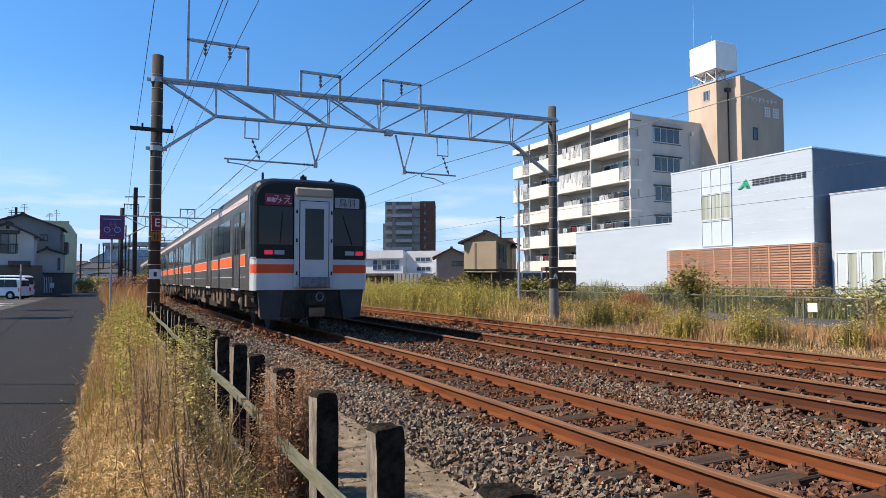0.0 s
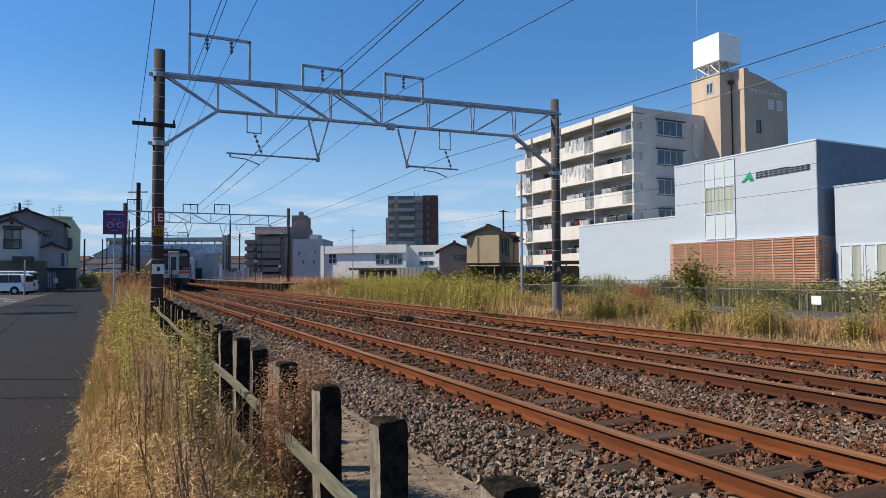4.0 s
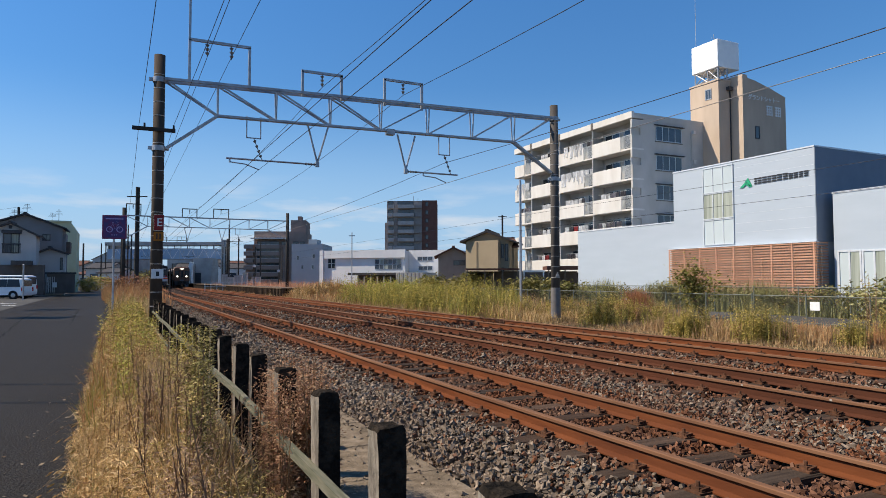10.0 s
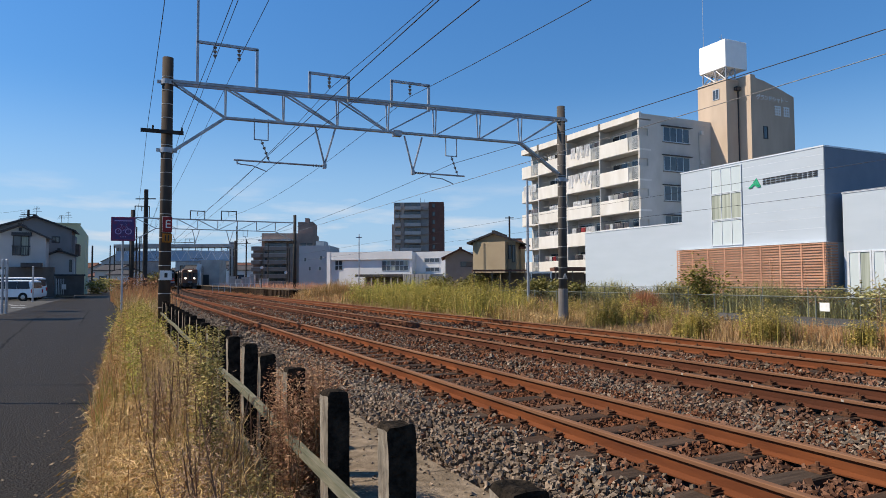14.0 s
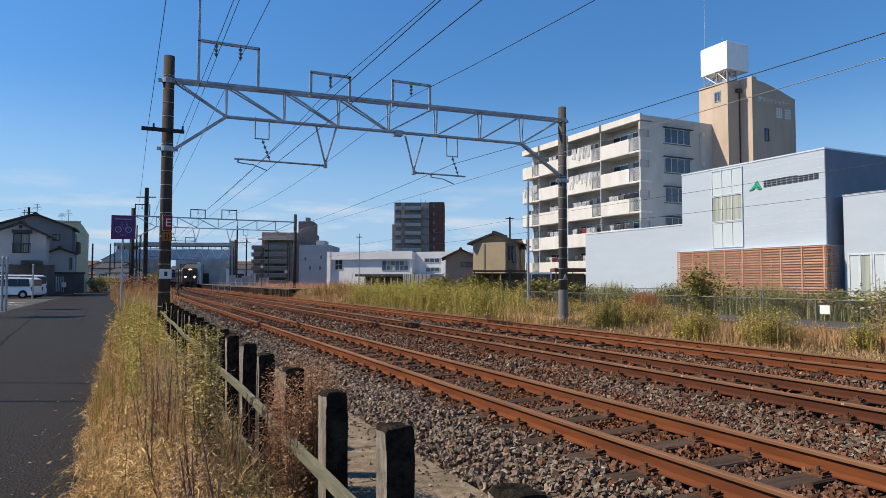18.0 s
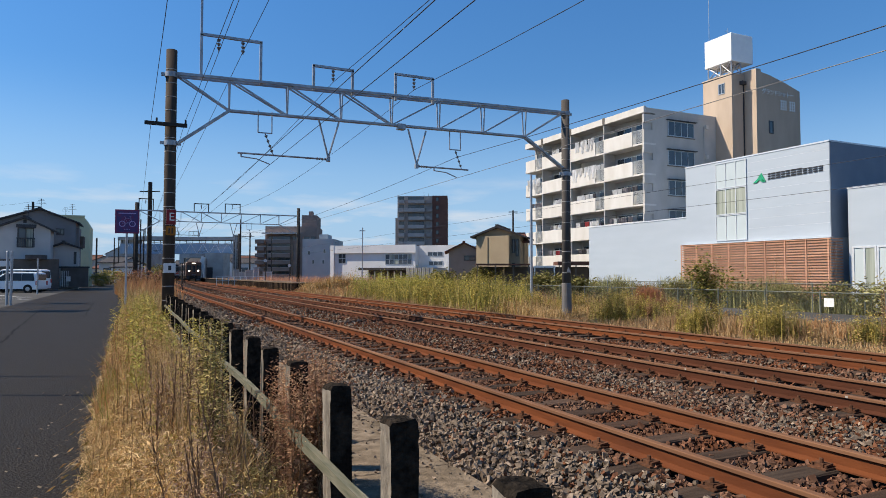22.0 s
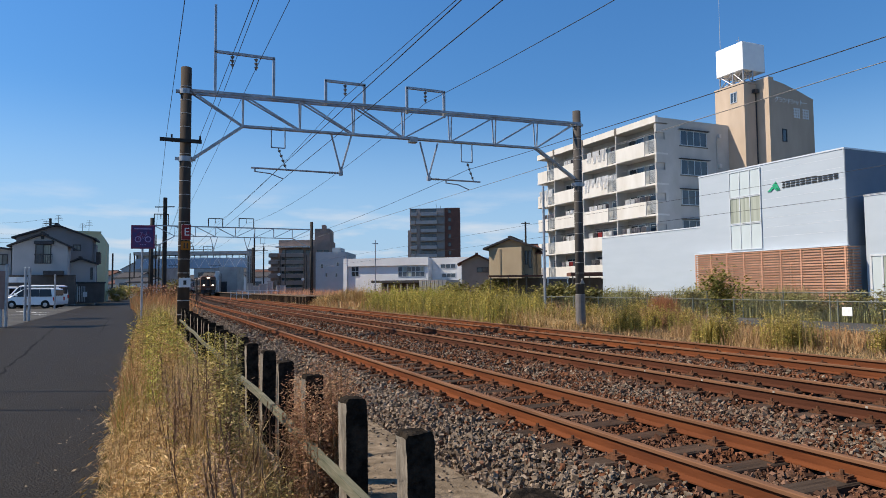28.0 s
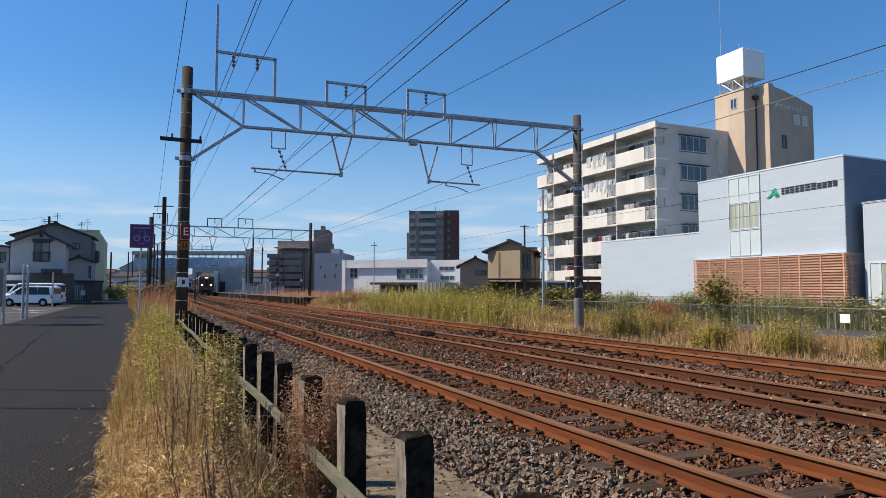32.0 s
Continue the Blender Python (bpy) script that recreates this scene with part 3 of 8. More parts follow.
        rod(bm, (st, 0, 5.36), (st, 0, 5.22), 0.03, 0.03, 6)
        rod(bm, (st, 0, 5.24), (st + 0.5, 0.0, 5.2), 0.02, 0.02, 6)
        rod(bm, (st + 0.5, 0, 5.2), (st + 0.95, 0.0, 5.04), 0.018, 0.018, 6)
        part("arm", bm, M_GALV if near else M_DARKPOLE, g, "steel pull-off arm")
        bm = bmesh.new()
        insulator(bm, (vx + s * 0.06, 0, 5.36), (vx + s * 0.48, 0, 5.36), 4, 0.05)
        part("insulator", bm, M_INSUL, g)
        bm = bmesh.new()
        insulator(bm, (hx, 0, 6.1), (hx + 0.28, 0, 5.38), 4, 0.06)
        part("insulator", bm, M_INSUL, g)
        bm = bmesh.new()
        for dx in (-0.23, 0.23):
            bar(bm, (hx + dx, 0, low + 0.12), (hx + dx, 0, 6.1), 0.035, 0.035)
        bar(bm, (hx - 0.24, 0, 6.1), (hx + 0.24, 0, 6.1), 0.035, 0.035)
        part("hanger_frame", bm, M_GALV, g)
    # frames on top, with feeder wire insulators
    frames = ((1.91, 3.81, 9.17, (2.45, 3.22)), (5.62, 7.03, 8.63, (6.32,)), (8.68, 10.19, 8.73, (9.42,)))
    for fi, (x0, x1, z, ins) in enumerate(frames):
        if not near and fi == 0:
            x0, x1, z, ins = xl + 0.2, xl + 1.5, 8.9, (xl + 0.8,)
        bm = bmesh.new()
        for x in (x0, x1):
            bar(bm, (x, 0, top), (x, 0, z), 0.085, 0.085)
        bar(bm, (x0 - 0.04, 0, z), (x1 + 0.04, 0, z), 0.085, 0.085)
        if fi == 0 and near:
            bar(bm, (x0, 0, z), (x0, 0, 10.75), 0.075, 0.075)
        part("feeder_frame", bm, M_GALV if near else M_DARKPOLE, g)
        for x in ins:
            bm = bmesh.new()
            insulator(bm, (x, 0, z - 0.04), (x, 0, z - 0.5), 3, 0.07)
            part("insulator", bm, M_INSUL, g)
    if near:
        bm = bmesh.new()
        bar(bm, (0.25, -0.20, 6.06), (1.5, -0.20, 6.06), 0.10, 0.11)
        for x in (0.6, 1.45):
            rod(bm, (x, -0.2, 6.1), (x, -0.2, 6.24), 0.03, 0.03, 6)
        part("crossarm", bm, M_DARKPOLE, g)
        bm = bmesh.new()
        bx(bm, 8.75, 9.05, -0.12, 0.12, low - 0.05, low + 0.16)
        part("junction_box", bm, M_GALV, g)
    return g


near_gantry = gantry(22.7, 1.02, 16.27, True)
M_SHEATH = mat("pale_grey_sheath", (0.19, 0.175, 0.165), (0.14, 0.13, 0.122), 7, 0.6, dirt=(0.16, 0.13, 0.11), dirt_scale=2.0, dirt_amt=0.5)
bm = bmesh.new()
rod(bm, (16.27, 0, -0.6), (16.27, 0, 0.95), 0.205, 0.200, 18)
part("sheath", bm, M_SHEATH, near_gantry, "pale grey sheath round the pole foot", smooth=False)
bm = bmesh.new()
prism(bm, [(-0.10, 1.42), (0.10, 1.42), (0.0, 1.62)], -0.228, -0.216, "Y")
for v in bm.verts:
    v.co.x += 16.22
part("mark", bm, M_POLE_RING, near_gantry, "small pale triangle")
gantry(72.5, 0.25, 16.4, False)
gantry(122.0, 0.3, 17.0, False)

# plates on the near pole
M_WHITE = mat("white_enamel", (0.78, 0.78, 0.76), (0.68, 0.68, 0.66), 8, 0.5)
M_ORANGE_PLATE = mat("orange_plate", (0.46, 0.18, 0.03), (0.30, 0.11, 0.02), 8, 0.7)
M_BLACK = mat("black_paint", (0.02, 0.02, 0.022), (0.03, 0.03, 0.03), 8, 0.5)
def lettering(body, size, m, parent, material, name="lettering", depth=0.002):
    c = bpy.data.curves.new(name, "FONT")
    c.body, c.size, c.extrude = body, size, depth
    c.align_x, c.align_y = "CENTER", "CENTER"
    ob = new(name, c)
    c.materials.append(material)
    ob.parent = parent
    ob.matrix_basis = m
    return ob


M_PLATE_RED = mat("faded_red_enamel", (0.34, 0.045, 0.045), (0.22, 0.03, 0.032), 8, 0.7, dirt=(0.10, 0.03, 0.03), dirt_scale=3.0, dirt_amt=0.5)
plate = thing("pole_sign", "red plate with a white letter E on a concrete pole", "sign", pose(1.06, 22.7 - 0.225, 3.12))
box_part("plate", (-0.145, 0.145, -0.012, 0.012, -0.25, 0.25), M_WHITE, plate, "white border", 0.003)
box_part("face", (-0.140, 0.140, -0.017, -0.013, -0.242, 0.242), M_PLATE_RED, plate, "faded red face")
lettering("E", 0.36, pose(0.02, -0.018, 0.0, 90, 0, 0), plate, M_WHITE)
plate2 = thing("pole_plate", "weathered orange plate with dark strokes below a red sign", "sign", pose(1.06, 22.7 - 0.225, 2.69))
box_part("plate", (-0.145, 0.145, -0.012, 0.012, -0.14, 0.14), M_ORANGE_PLATE, plate2, "", 0.003)
for dx in (-0.05, 0.04):
    box_part("stroke", (dx - 0.018, dx + 0.018, -0.017, -0.013, -0.09, 0.09), M_BLACK, plate2)
plate3 = thing("number_plate", "white plate with a small dark mark low on the pole", "sign", pose(1.04, 22.7 - 0.24, 1.52))
box_part("plate", (-0.175, 0.175, -0.012, 0.012, -0.15, 0.15), M_WHITE, plate3, "", 0.003)
box_part("mark", (-0.04, 0.05, -0.017, -0.013, -0.07, 0.07), M_BLACK, plate3)

# ---- wires ----
def wire(name, pts, r, label, sag=0.0, material=None):
    """A run of wire through supports, hanging between them."""
    c = bpy.data.curves.new(name, "CURVE")
    c.dimensions = "3D"
    c.bevel_depth, c.bevel_resolution = r, 1
    line = []
    for (a, b) in zip(pts, pts[1:]):
        n = 10 if sag else 1
        for k in range(n):
            s = k / n
            q = Vector(a).lerp(Vector(b), s)
            q.z -= sag * 4 * s * (1 - s)
            line.append(q)
    line.append(Vector(pts[-1]))
    sp_ = c.splines.new("POLY")
    sp_.points.add(len(line) - 1)
    for p_, q in zip(sp_.points, line):
        p_.co = (*q, 1)
    c.materials.append(material or M_WIRE)
    return tagged(new(name, c), label, "wire")


GY = (-27.0, 22.7, 72.5, 122.0, 172.0)
for cx, mz, sg in ((4.15, 5.42, 0.0), (11.28, 5.80, 0.45)):
    # the farther contact wire is coloured pale for the sun on it
    pale = M_WIRE_PALE if sg else None
    wire("contact_wire", [(cx, y, 5.04) for y in GY], 0.008, "thin copper contact wire over a track", 0.0, pale)
    wire("messenger_wire", [(cx - 0.12, y, mz) for y in GY], 0.009, "messenger wire over a track", sg)
for x, z, sg in ((2.45, 8.65, 0.02), (3.20, 8.72, 0.05), (6.32, 8.13, 0.45), (9.42, 8.22, 0.78), (16.4, 4.22, 0.05), (16.4, 3.55, 0.05)):
    wire("feeder_wire", [(x, y, z) for y in GY], 0.010 if x < 16 else 0.006, "dark feeder wire strung between gantries", sg)
wire("overhead_line", [(0.45, y, 6.25) for y in GY], 0.007, "thin dark line on the pole crossarm", 0.5)
wire("overhead_line", [(1.45, y, 6.25) for y in GY], 0.007, "thin dark line on the pole crossarm", 0.5)

# ---- buildings beyond the tracks ----
M_CLAD = mat("white_cladding", (0.42, 0.475, 0.53), (0.39, 0.445, 0.50), 1.5, 0.55, dirt=(0.37, 0.41, 0.46), dirt_scale=0.2, dirt_amt=0.4, stretch=(0.3, 0.3, 1.5))
M_CLAD_SHADE = mat("side_wall_shade", (0.19, 0.225, 0.275), (0.165, 0.195, 0.245), 1.5, 0.6)
M_COPING = mat("coping", (0.72, 0.74, 0.76), (0.6, 0.62, 0.64), 3, 0.4, metal=0.3)
M_SLAT = mat("orange_wood_slat", (0.52, 0.285, 0.185), (0.40, 0.205, 0.125), 4, 0.6, stretch=(1, 0.15, 2), rand=0.18)
M_BEHIND = mat("slat_backing", (0.60, 0.46, 0.34), (0.42, 0.31, 0.22), 0.9, 0.85, stretch=(1, 1.6, 0.3))
M_GLASS = mat("window_glass", (0.045, 0.055, 0.065), (0.03, 0.035, 0.04), 0.8, 0.06, spec=0.8)
M_GLASS_BLUE = mat("bluish_window_glass", (0.055, 0.075, 0.10), (0.035, 0.05, 0.07), 0.8, 0.08, spec=0.6)
M_CURTAIN = mat("pale_curtain", (0.43, 0.46, 0.40), (0.21, 0.235, 0.195), 6, 0.8, stretch=(1, 1, 0.03))
M_PANELGLASS = mat("frosted_panel", (0.50, 0.56, 0.575), (0.46, 0.52, 0.535), 1, 0.25)
M_STRIPFRAME = mat("grey_glazing_bar", (0.56, 0.60, 0.64), (0.48, 0.52, 0.56), 3, 0.5)
M_ALU = mat("aluminium_frame", (0.50, 0.52, 0.53), (0.42, 0.44, 0.45), 4, 0.4, metal=0.6)
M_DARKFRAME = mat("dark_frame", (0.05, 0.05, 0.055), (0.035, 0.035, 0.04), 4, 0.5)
M_APT = mat("cream_render", (0.52, 0.50, 0.465), (0.44, 0.425, 0.395), 1.2, 0.85, dirt=(0.42, 0.37, 0.29), dirt_scale=0.5, dirt_amt=0.35, stretch=(1, 1, 0.5), bump=0.1, bscale=20)
M_APT_PANEL = mat("balcony_panel", (0.66, 0.64, 0.60), (0.59, 0.57, 0.53), 1.5, 0.8, dirt=(0.45, 0.39, 0.30), dirt_scale=0.8, dirt_amt=0.3, stretch=(1, 1, 0.4))
M_TOWER = mat("tan_render", (0.52, 0.415, 0.32), (0.45, 0.355, 0.27), 1.0, 0.85, dirt=(0.35, 0.26, 0.19), dirt_scale=0.35, dirt_amt=0.45, stretch=(1, 1, 0.3))
M_CONC_DARK = mat("stained_concrete", (0.17, 0.15, 0.13), (0.11, 0.10, 0.09), 2, 0.9)
M_TANK = mat("white_tank_panel", (0.86, 0.86, 0.84), (0.80, 0.80, 0.79), 2, 0.5)
M_GRILLE = mat("grey_grille", (0.45, 0.46, 0.45), (0.36, 0.37, 0.36), 4, 0.5, metal=0.3)
M_GREEN = mat("green_logo", (0.02, 0.36, 0.18), (0.02, 0.30, 0.15), 4, 0.5)
M_LAUNDRY = mat("laundry", (0.78, 0.78, 0.78), (0.70, 0.71, 0.73), 5, 0.9, rand=0.12)
M_LAUNDRY_C = mat("dark_laundry", (0.10, 0.10, 0.13), (0.22, 0.21, 0.22), 3, 0.9, rand=0.6)
M_LAUNDRY_R = mat("red_laundry", (0.40, 0.07, 0.07), (0.30, 0.05, 0.06), 3, 0.9)


def part_w(name, bm, material, parent, label="", bevel=0.0):
    """A part drawn in world places under a thing that stands elsewhere."""
    ob = part(name, bm, material, parent, label, bevel)
    if parent.parent is None and parent.type == "EMPTY":
        ob.matrix_parent_inverse = parent.matrix_basis.inverted()
    return ob


def box_w(name, dims, material, parent, label="", bevel=0.0):
    bm = bmesh.new()
    bx(bm, *dims)
    return part_w(name, bm, material, parent, label, bevel)


def window(parent, face, at, u0, u1, z0, z1, cols=2, rows=1, frame=M_ALU, glass=M_GLASS, fw=0.06, world=True, label=""):
    """A window on a wall that faces -X ("W", u runs along Y) or -Y ("S", u runs along X): a frame with its bars, and each pane."""
    put = part_w if world else part
    def b(bm, ua, ub, d0, d1, za, zb):
        if face == "W":
            bx(bm, at + d0, at + d1, ua, ub, za, zb)
        else:
            bx(bm, ua, ub, at + d0, at + d1, za, zb)
    bm = bmesh.new()
    rings = []
    for d, e in ((-0.05, 0.0), (-0.05, fw), (0.02, fw), (0.02, 0.0)):
        q = ((u0 + e, z0 + e), (u1 - e, z0 + e), (u1 - e, z1 - e), (u0 + e, z1 - e))
        rings.append([bm.verts.new((at + d, u, z) if face == "W" else (u, at + d, z)) for u, z in q])
    for i in range(4):
        ra, rb = rings[i], rings[(i + 1) % 4]
        for k in range(4):
            bm.faces.new((ra[k], ra[(k + 1) % 4], rb[(k + 1) % 4], rb[k]))
    w = put("window", bm, frame, parent, label)
    for k in range(1, cols):
        u = u0 + (u1 - u0 - fw) * k / cols
        bm = bmesh.new()
        b(bm, u, u + fw, -0.045, 0.018, z0 + fw, z1 - fw)
        part("mullion", bm, frame, w)
    for k in range(1, rows):
        z = z0 + (z1 - z0) * k / rows
        bm = bmesh.new()
        b(bm, u0 + fw, u1 - fw, -0.04, 0.016, z - fw / 2, z + fw / 2)
        part("transom", bm, frame, w)
    for k in range(cols):
        for j in range(rows):
            ua = u0 + (u1 - u0) * k / cols + 0.01
            ub = u0 + (u1 - u0) * (k + 1) / cols - 0.01
            za, zb = z0 + (z1 - z0) * j / rows + 0.01, z0 + (z1 - z0) * (j + 1) / rows - 0.01
            bm = bmesh.new()
            b(bm, ua, ub, -0.015, 0.01, za, zb)
            part("pane", bm, glass[(k + j) % len(glass)] if isinstance(glass, (list, tuple)) else glass, w)
    return w


# white office with a slatted base
def office():
    o = thing("office_building", "white two-storey office clad in smooth panels with an orange slatted base", "office building", pose(36, 27, -0.6))
    X = 33.3
    box_w("main_block", (X, 46, 22.9, 32.95, -0.6, 8.38), M_CLAD, o, "smooth white wall panels")
    box_w("low_wing", (X + 0.05, 46, 32.95, 43.4, -0.6, 5.08), M_CLAD, o, "lower white wing")
    box_w("side_block", (34.0, 52, 8.0, 22.4, -0.6, 5.82), M_CLAD, o, "white single-storey block")
    # darker blue sheet over the white side wall, its shade put into the colour
    box_w("side_shade_panel", (X + 0.01, 46, 22.86, 22.896, 3.3, 8.37), M_CLAD_SHADE, o, "side wall sheet darkened blue for its shade")
    for d in ((X - 0.03, 46.03, 22.85, 32.98, 8.38, 8.46), (X + 0.02, 46, 32.98, 43.43, 5.08, 5.16), (33.97, 34.2, 8, 22.43, 5.82, 5.90)):
        box_w("coping", d, M_COPING, o)
    # unseen dark sheet, added to keep bounced sun off the side wall
    box_w("bounce_stop_roof", (34.2, 52, 8, 22.4, 5.821, 5.85), M_DARKPOLE, o, "unseen dark roof sheet that stops bounced light")
    # cladding joints
    for k in range(1, 9):
        z = 3.5 + k * 0.56
        if z < 8.3:
            box_w("panel_joint", (X - 0.004, X + 0.01, 22.9, 28.0, z, z + 0.012), M_COPING, o)
    # slats
    box_w("screen_backing", (X - 0.05, X - 0.012, 22.9, 33.2, -0.1, 3.22), M_BEHIND, o, "timber boards behind the slats")
    bm = bmesh.new()
    bx(bm, X - 0.240, X - 0.218, 22.75, 33.25, 0, 0.078)
    slat = mesh_of(bm, "slat", M_SLAT)
    for k in range(22):
        z = 0.0 + k * 0.149
        ob = piece("slat", slat, o, pose(0, 0, z + 0.05))
        ob.matrix_parent_inverse = o.matrix_basis.inverted()
    bm = bmesh.new()
    bx(bm, X - 0.20, X + 0.7, 22.72, 22.78, 0, 0.068)
    slat2 = mesh_of(bm, "slat", M_SLAT)
    for k in range(22):
        ob = piece("slat", slat2, o, pose(0, 0, k * 0.149 + 0.05))
        ob.matrix_parent_inverse = o.matrix_basis.inverted()
    for k in range(9):
        y = 22.84 + k * 1.285
        box_w("slat_post", (X - 0.262, X - 0.243, y, y + 0.085, -0.1, 3.25), M_SLAT, o)
    for k in range(5):
        y = 24.1 + k * 2.05
        box_w("inner_post", (X - 0.19, X - 0.10, y, y + 0.07, -0.1, 2.45), M_BEHIND, o)
    box_w("screen_cap", (X - 0.27, X - 0.012, 22.75, 33.25, 3.262, 3.30), M_COPING, o)
    # glazed strip of nine panels
    for z0, z1, gl in ((3.42, 5.0, M_PANELGLASS), (5.02, 6.65, M_CURTAIN), (6.67, 8.28, M_PANELGLASS)):
        window(o, "W", X - 0.02, 28.1, 30.42, z0, z1, 3, 1, M_STRIPFRAME, gl, 0.05)
    # ribbon window of the side block
    for k in range(10):
        y1 = 22.2 - k * 1.27
        window(o, "W", 34.0, y1 - 1.24, y1, 0.5, 2.78, 2, 1, M_COPING, [M_CURTAIN, M_PANELGLASS, M_CURTAIN], 0.09)
    box_w("downpipe", (33.5, 33.6, 22.78, 22.88, -0.6, 3.1), M_ALU, o)
    # emblem and lettering as bars
    bm = bmesh.new()
    prism(bm, [(-27.62, 6.72), (-27.30, 6.98), (-27.12, 6.98), (-26.78, 6.72), (-27.0, 6.72), (-27.2, 6.88), (-27.4, 6.72)], X - 0.05, X - 0.01, "X")
    prism(bm, [(-27.3, 7.02), (-27.05, 7.26), (-26.78, 6.76), (-26.95, 6.76), (-27.1, 7.02)], X - 0.05, X - 0.01, "X")
    for v in bm.verts:
        v.co.y = -v.co.y
    part_w("emblem", bm, M_GREEN, o, "green emblem")
    u = 26.62
    for k, w in enumerate((0.16, 0.24, 0.27, 0.22, 0.27, 0.30, 0.30, 0.24, 0.24, 0.24, 0.24)):
        h = 0.36 if k < 7 else 0.30
        bm = bmesh.new()
        z = 6.82 + 0.004 * k
        for c, d in ((0, 0.22), (0.40, 0.60), (0.78, 1)):
            bx(bm, X - 0.045, X - 0.01, u - w, u, z + h * c, z + h * d)
        part_w("letter_bar", bm, M_BLACK, o, "dark sign strokes")
        u -= w + 0.065


office()


# six-storey flats with balconies
def flats():
    a = thing("apartment_building", "cream six-storey block of flats with deep balconies and laundry", "apartment building", pose(46, 55, -0.6))
    X, Y0, Y1 = 41.2, 45.6, 65.3
    box_w("body", (X + 1.35, 51, Y0, Y1, 2.0, 16.3), M_APT, a, "cream rendered wall")
    # solid near-black box paints the shade under the open ground floor
    box_w("ground_floor", (X + 2.2, 50.5, Y0 + 0.5, Y1 - 0.5, -0.6, 2.0), M_DARKFRAME, a, "dark box standing for the shade of the open ground floor")
    for y in (45.8, 51.2, 56.6, 61.9, 65.1):
        box_w("pillar", (X + 0.2, X + 0.55, y - 0.2, y + 0.2, -0.6, 2.1), M_APT, a)
    box_w("roof_parapet", (X - 0.02, X + 0.25, Y0 - 0.02, Y1 + 0.02, 15.86, 16.45), M_APT_PANEL, a)
    # proud dark strips mark the notches in the parapet
    for y in (51.0, 56.4, 61.7):
        box_w("parapet_notch", (X - 0.05, X - 0.021, y, y + 0.32, 15.80, 16.5), M_CONC_DARK, a, "dark strip marking a notch in the parapet")
    box_w("roof_slab", (X + 0.25, 51, Y0 - 0.02, Y1 + 0.02, 15.86, 16.32), M_APT, a)
    cols = (45.8, 51.2, 56.6, 61.9, 65.3)
    for k in range(5):
        z = 2.15 + 2.75 * k
        box_w("balcony_slab", (X, X + 1.35, Y0, Y1, z - 0.16, z), M_APT_PANEL, a)
        # end wall of the balcony, open above
        box_w("balcony_end", (X + 0.002, X + 1.35, Y0, Y0 + 0.12, z + 0.002, z + 1.2), M_APT, a)
        box_w("balcony_end", (X + 1.0, X + 1.35, Y0 + 0.004, Y0 + 0.12, z + 1.2, z + 2.59), M_APT, a)
        box_w("end_lintel", (X + 0.002, X + 1.0, Y0 + 0.004, Y0 + 0.12, z + 1.85, z + 2.59), M_APT, a)
        for ya, yb in zip(cols, cols[1:]):
            g = bmesh.new()
            bx(g, X + 0.02, X + 0.06, ya + 0.06, ya + 1.25, z + 1.16, z + 1.22)
            bx(g, X + 0.02, X + 0.06, ya + 0.06, ya + 1.25, z + 0.08, z + 0.13)
            n = 10
            for q in range(n):
                y = ya + 0.1 + q * 1.1 / (n - 1)
                bx(g, X + 0.03, X + 0.05, y, y + 0.06, z + 0.13, z + 1.16)
            part_w("grille", g, M_GRILLE, a, "grey metal balcony grille")
            box_w("balcony_panel", (X - 0.03, X + 0.09, ya + 1.3, yb - 0.06, z - 0.14, z + 1.22), M_APT_PANEL, a, bevel=0.02)
            box_w("partition", (X + 0.05, X + 1.35, ya - 0.05, ya + 0.05, z + 0.004, z + 2.59), M_APT, a)
            bm = bmesh.new()
            rod(bm, (X + 0.05, ya, z), (X + 0.05, ya, z + 2.6), 0.05, 0.05, 8)
            part_w("column", bm, M_APT_PANEL, a)
            window(a, "W", X + 1.34, ya + 0.5, ya + 2.3, z + 0.1, z + 2.1, 2, 1, M_ALU, [M_GLASS, M_GLASS_BLUE], 0.06)
            window(a, "W", X + 1.34, ya + 2.9, yb - 0.4, z + 0.1, z + 2.1, 2, 1, M_ALU, [M_GLASS_BLUE, M_GLASS, M_CURTAIN], 0.06)
            box_w("air_conditioner", (X + 0.95, X + 1.28, yb - 1.0, yb - 0.3, z + 0.01, z + 0.6), M_WHITE, a, bevel=0.02)
            bm = bmesh.new()
            rod(bm, (X + 0.35, ya + 0.4, z + 1.75), (X + 0.35, yb - 0.4, z + 1.75), 0.015, 0.015, 5)
            part_w("drying_pole", bm, M_ALU, a)
    # wall to the yard side: windows with dark hoods
    for z in (14.1, 11.4, 8.65, 5.9, 3.1):
        window(a, "S", Y0, 44.0, 47.2, z - 0.12, z + 1.28, 4, 1, M_ALU, [M_GLASS_BLUE, M_GLASS], 0.07)
        box_w("hood", (43.8, 47.4, Y0 - 0.28, Y0, z + 1.31, z + 1.36), M_DARKFRAME, a)
        box_w("sill", (43.9, 47.3, Y0 - 0.08, Y0, z - 0.20, z - 0.13), M_CONC_DARK, a)
    box_w("downpipe", (48.4, 48.5, Y0 - 0.1, Y0 - 0.004, 2.0, 15.2), M_APT, a)
    for z in (12.2, 15.0):
        box_w("vent", (48.6, 48.9, Y0 - 0.18, Y0 - 0.004, z, z + 0.35), M_APT_PANEL, a)
    # stair tower with a water tank
    t = thing("stair_tower", "tall tan rendered stair tower with a white water tank on top", "tower", pose(54, 47, -0.6))
    box_w("shaft", (50.0, 51.95, 43.65, 47.05, -0.6, 19.9), M_TOWER, t, "tan rendered wall")
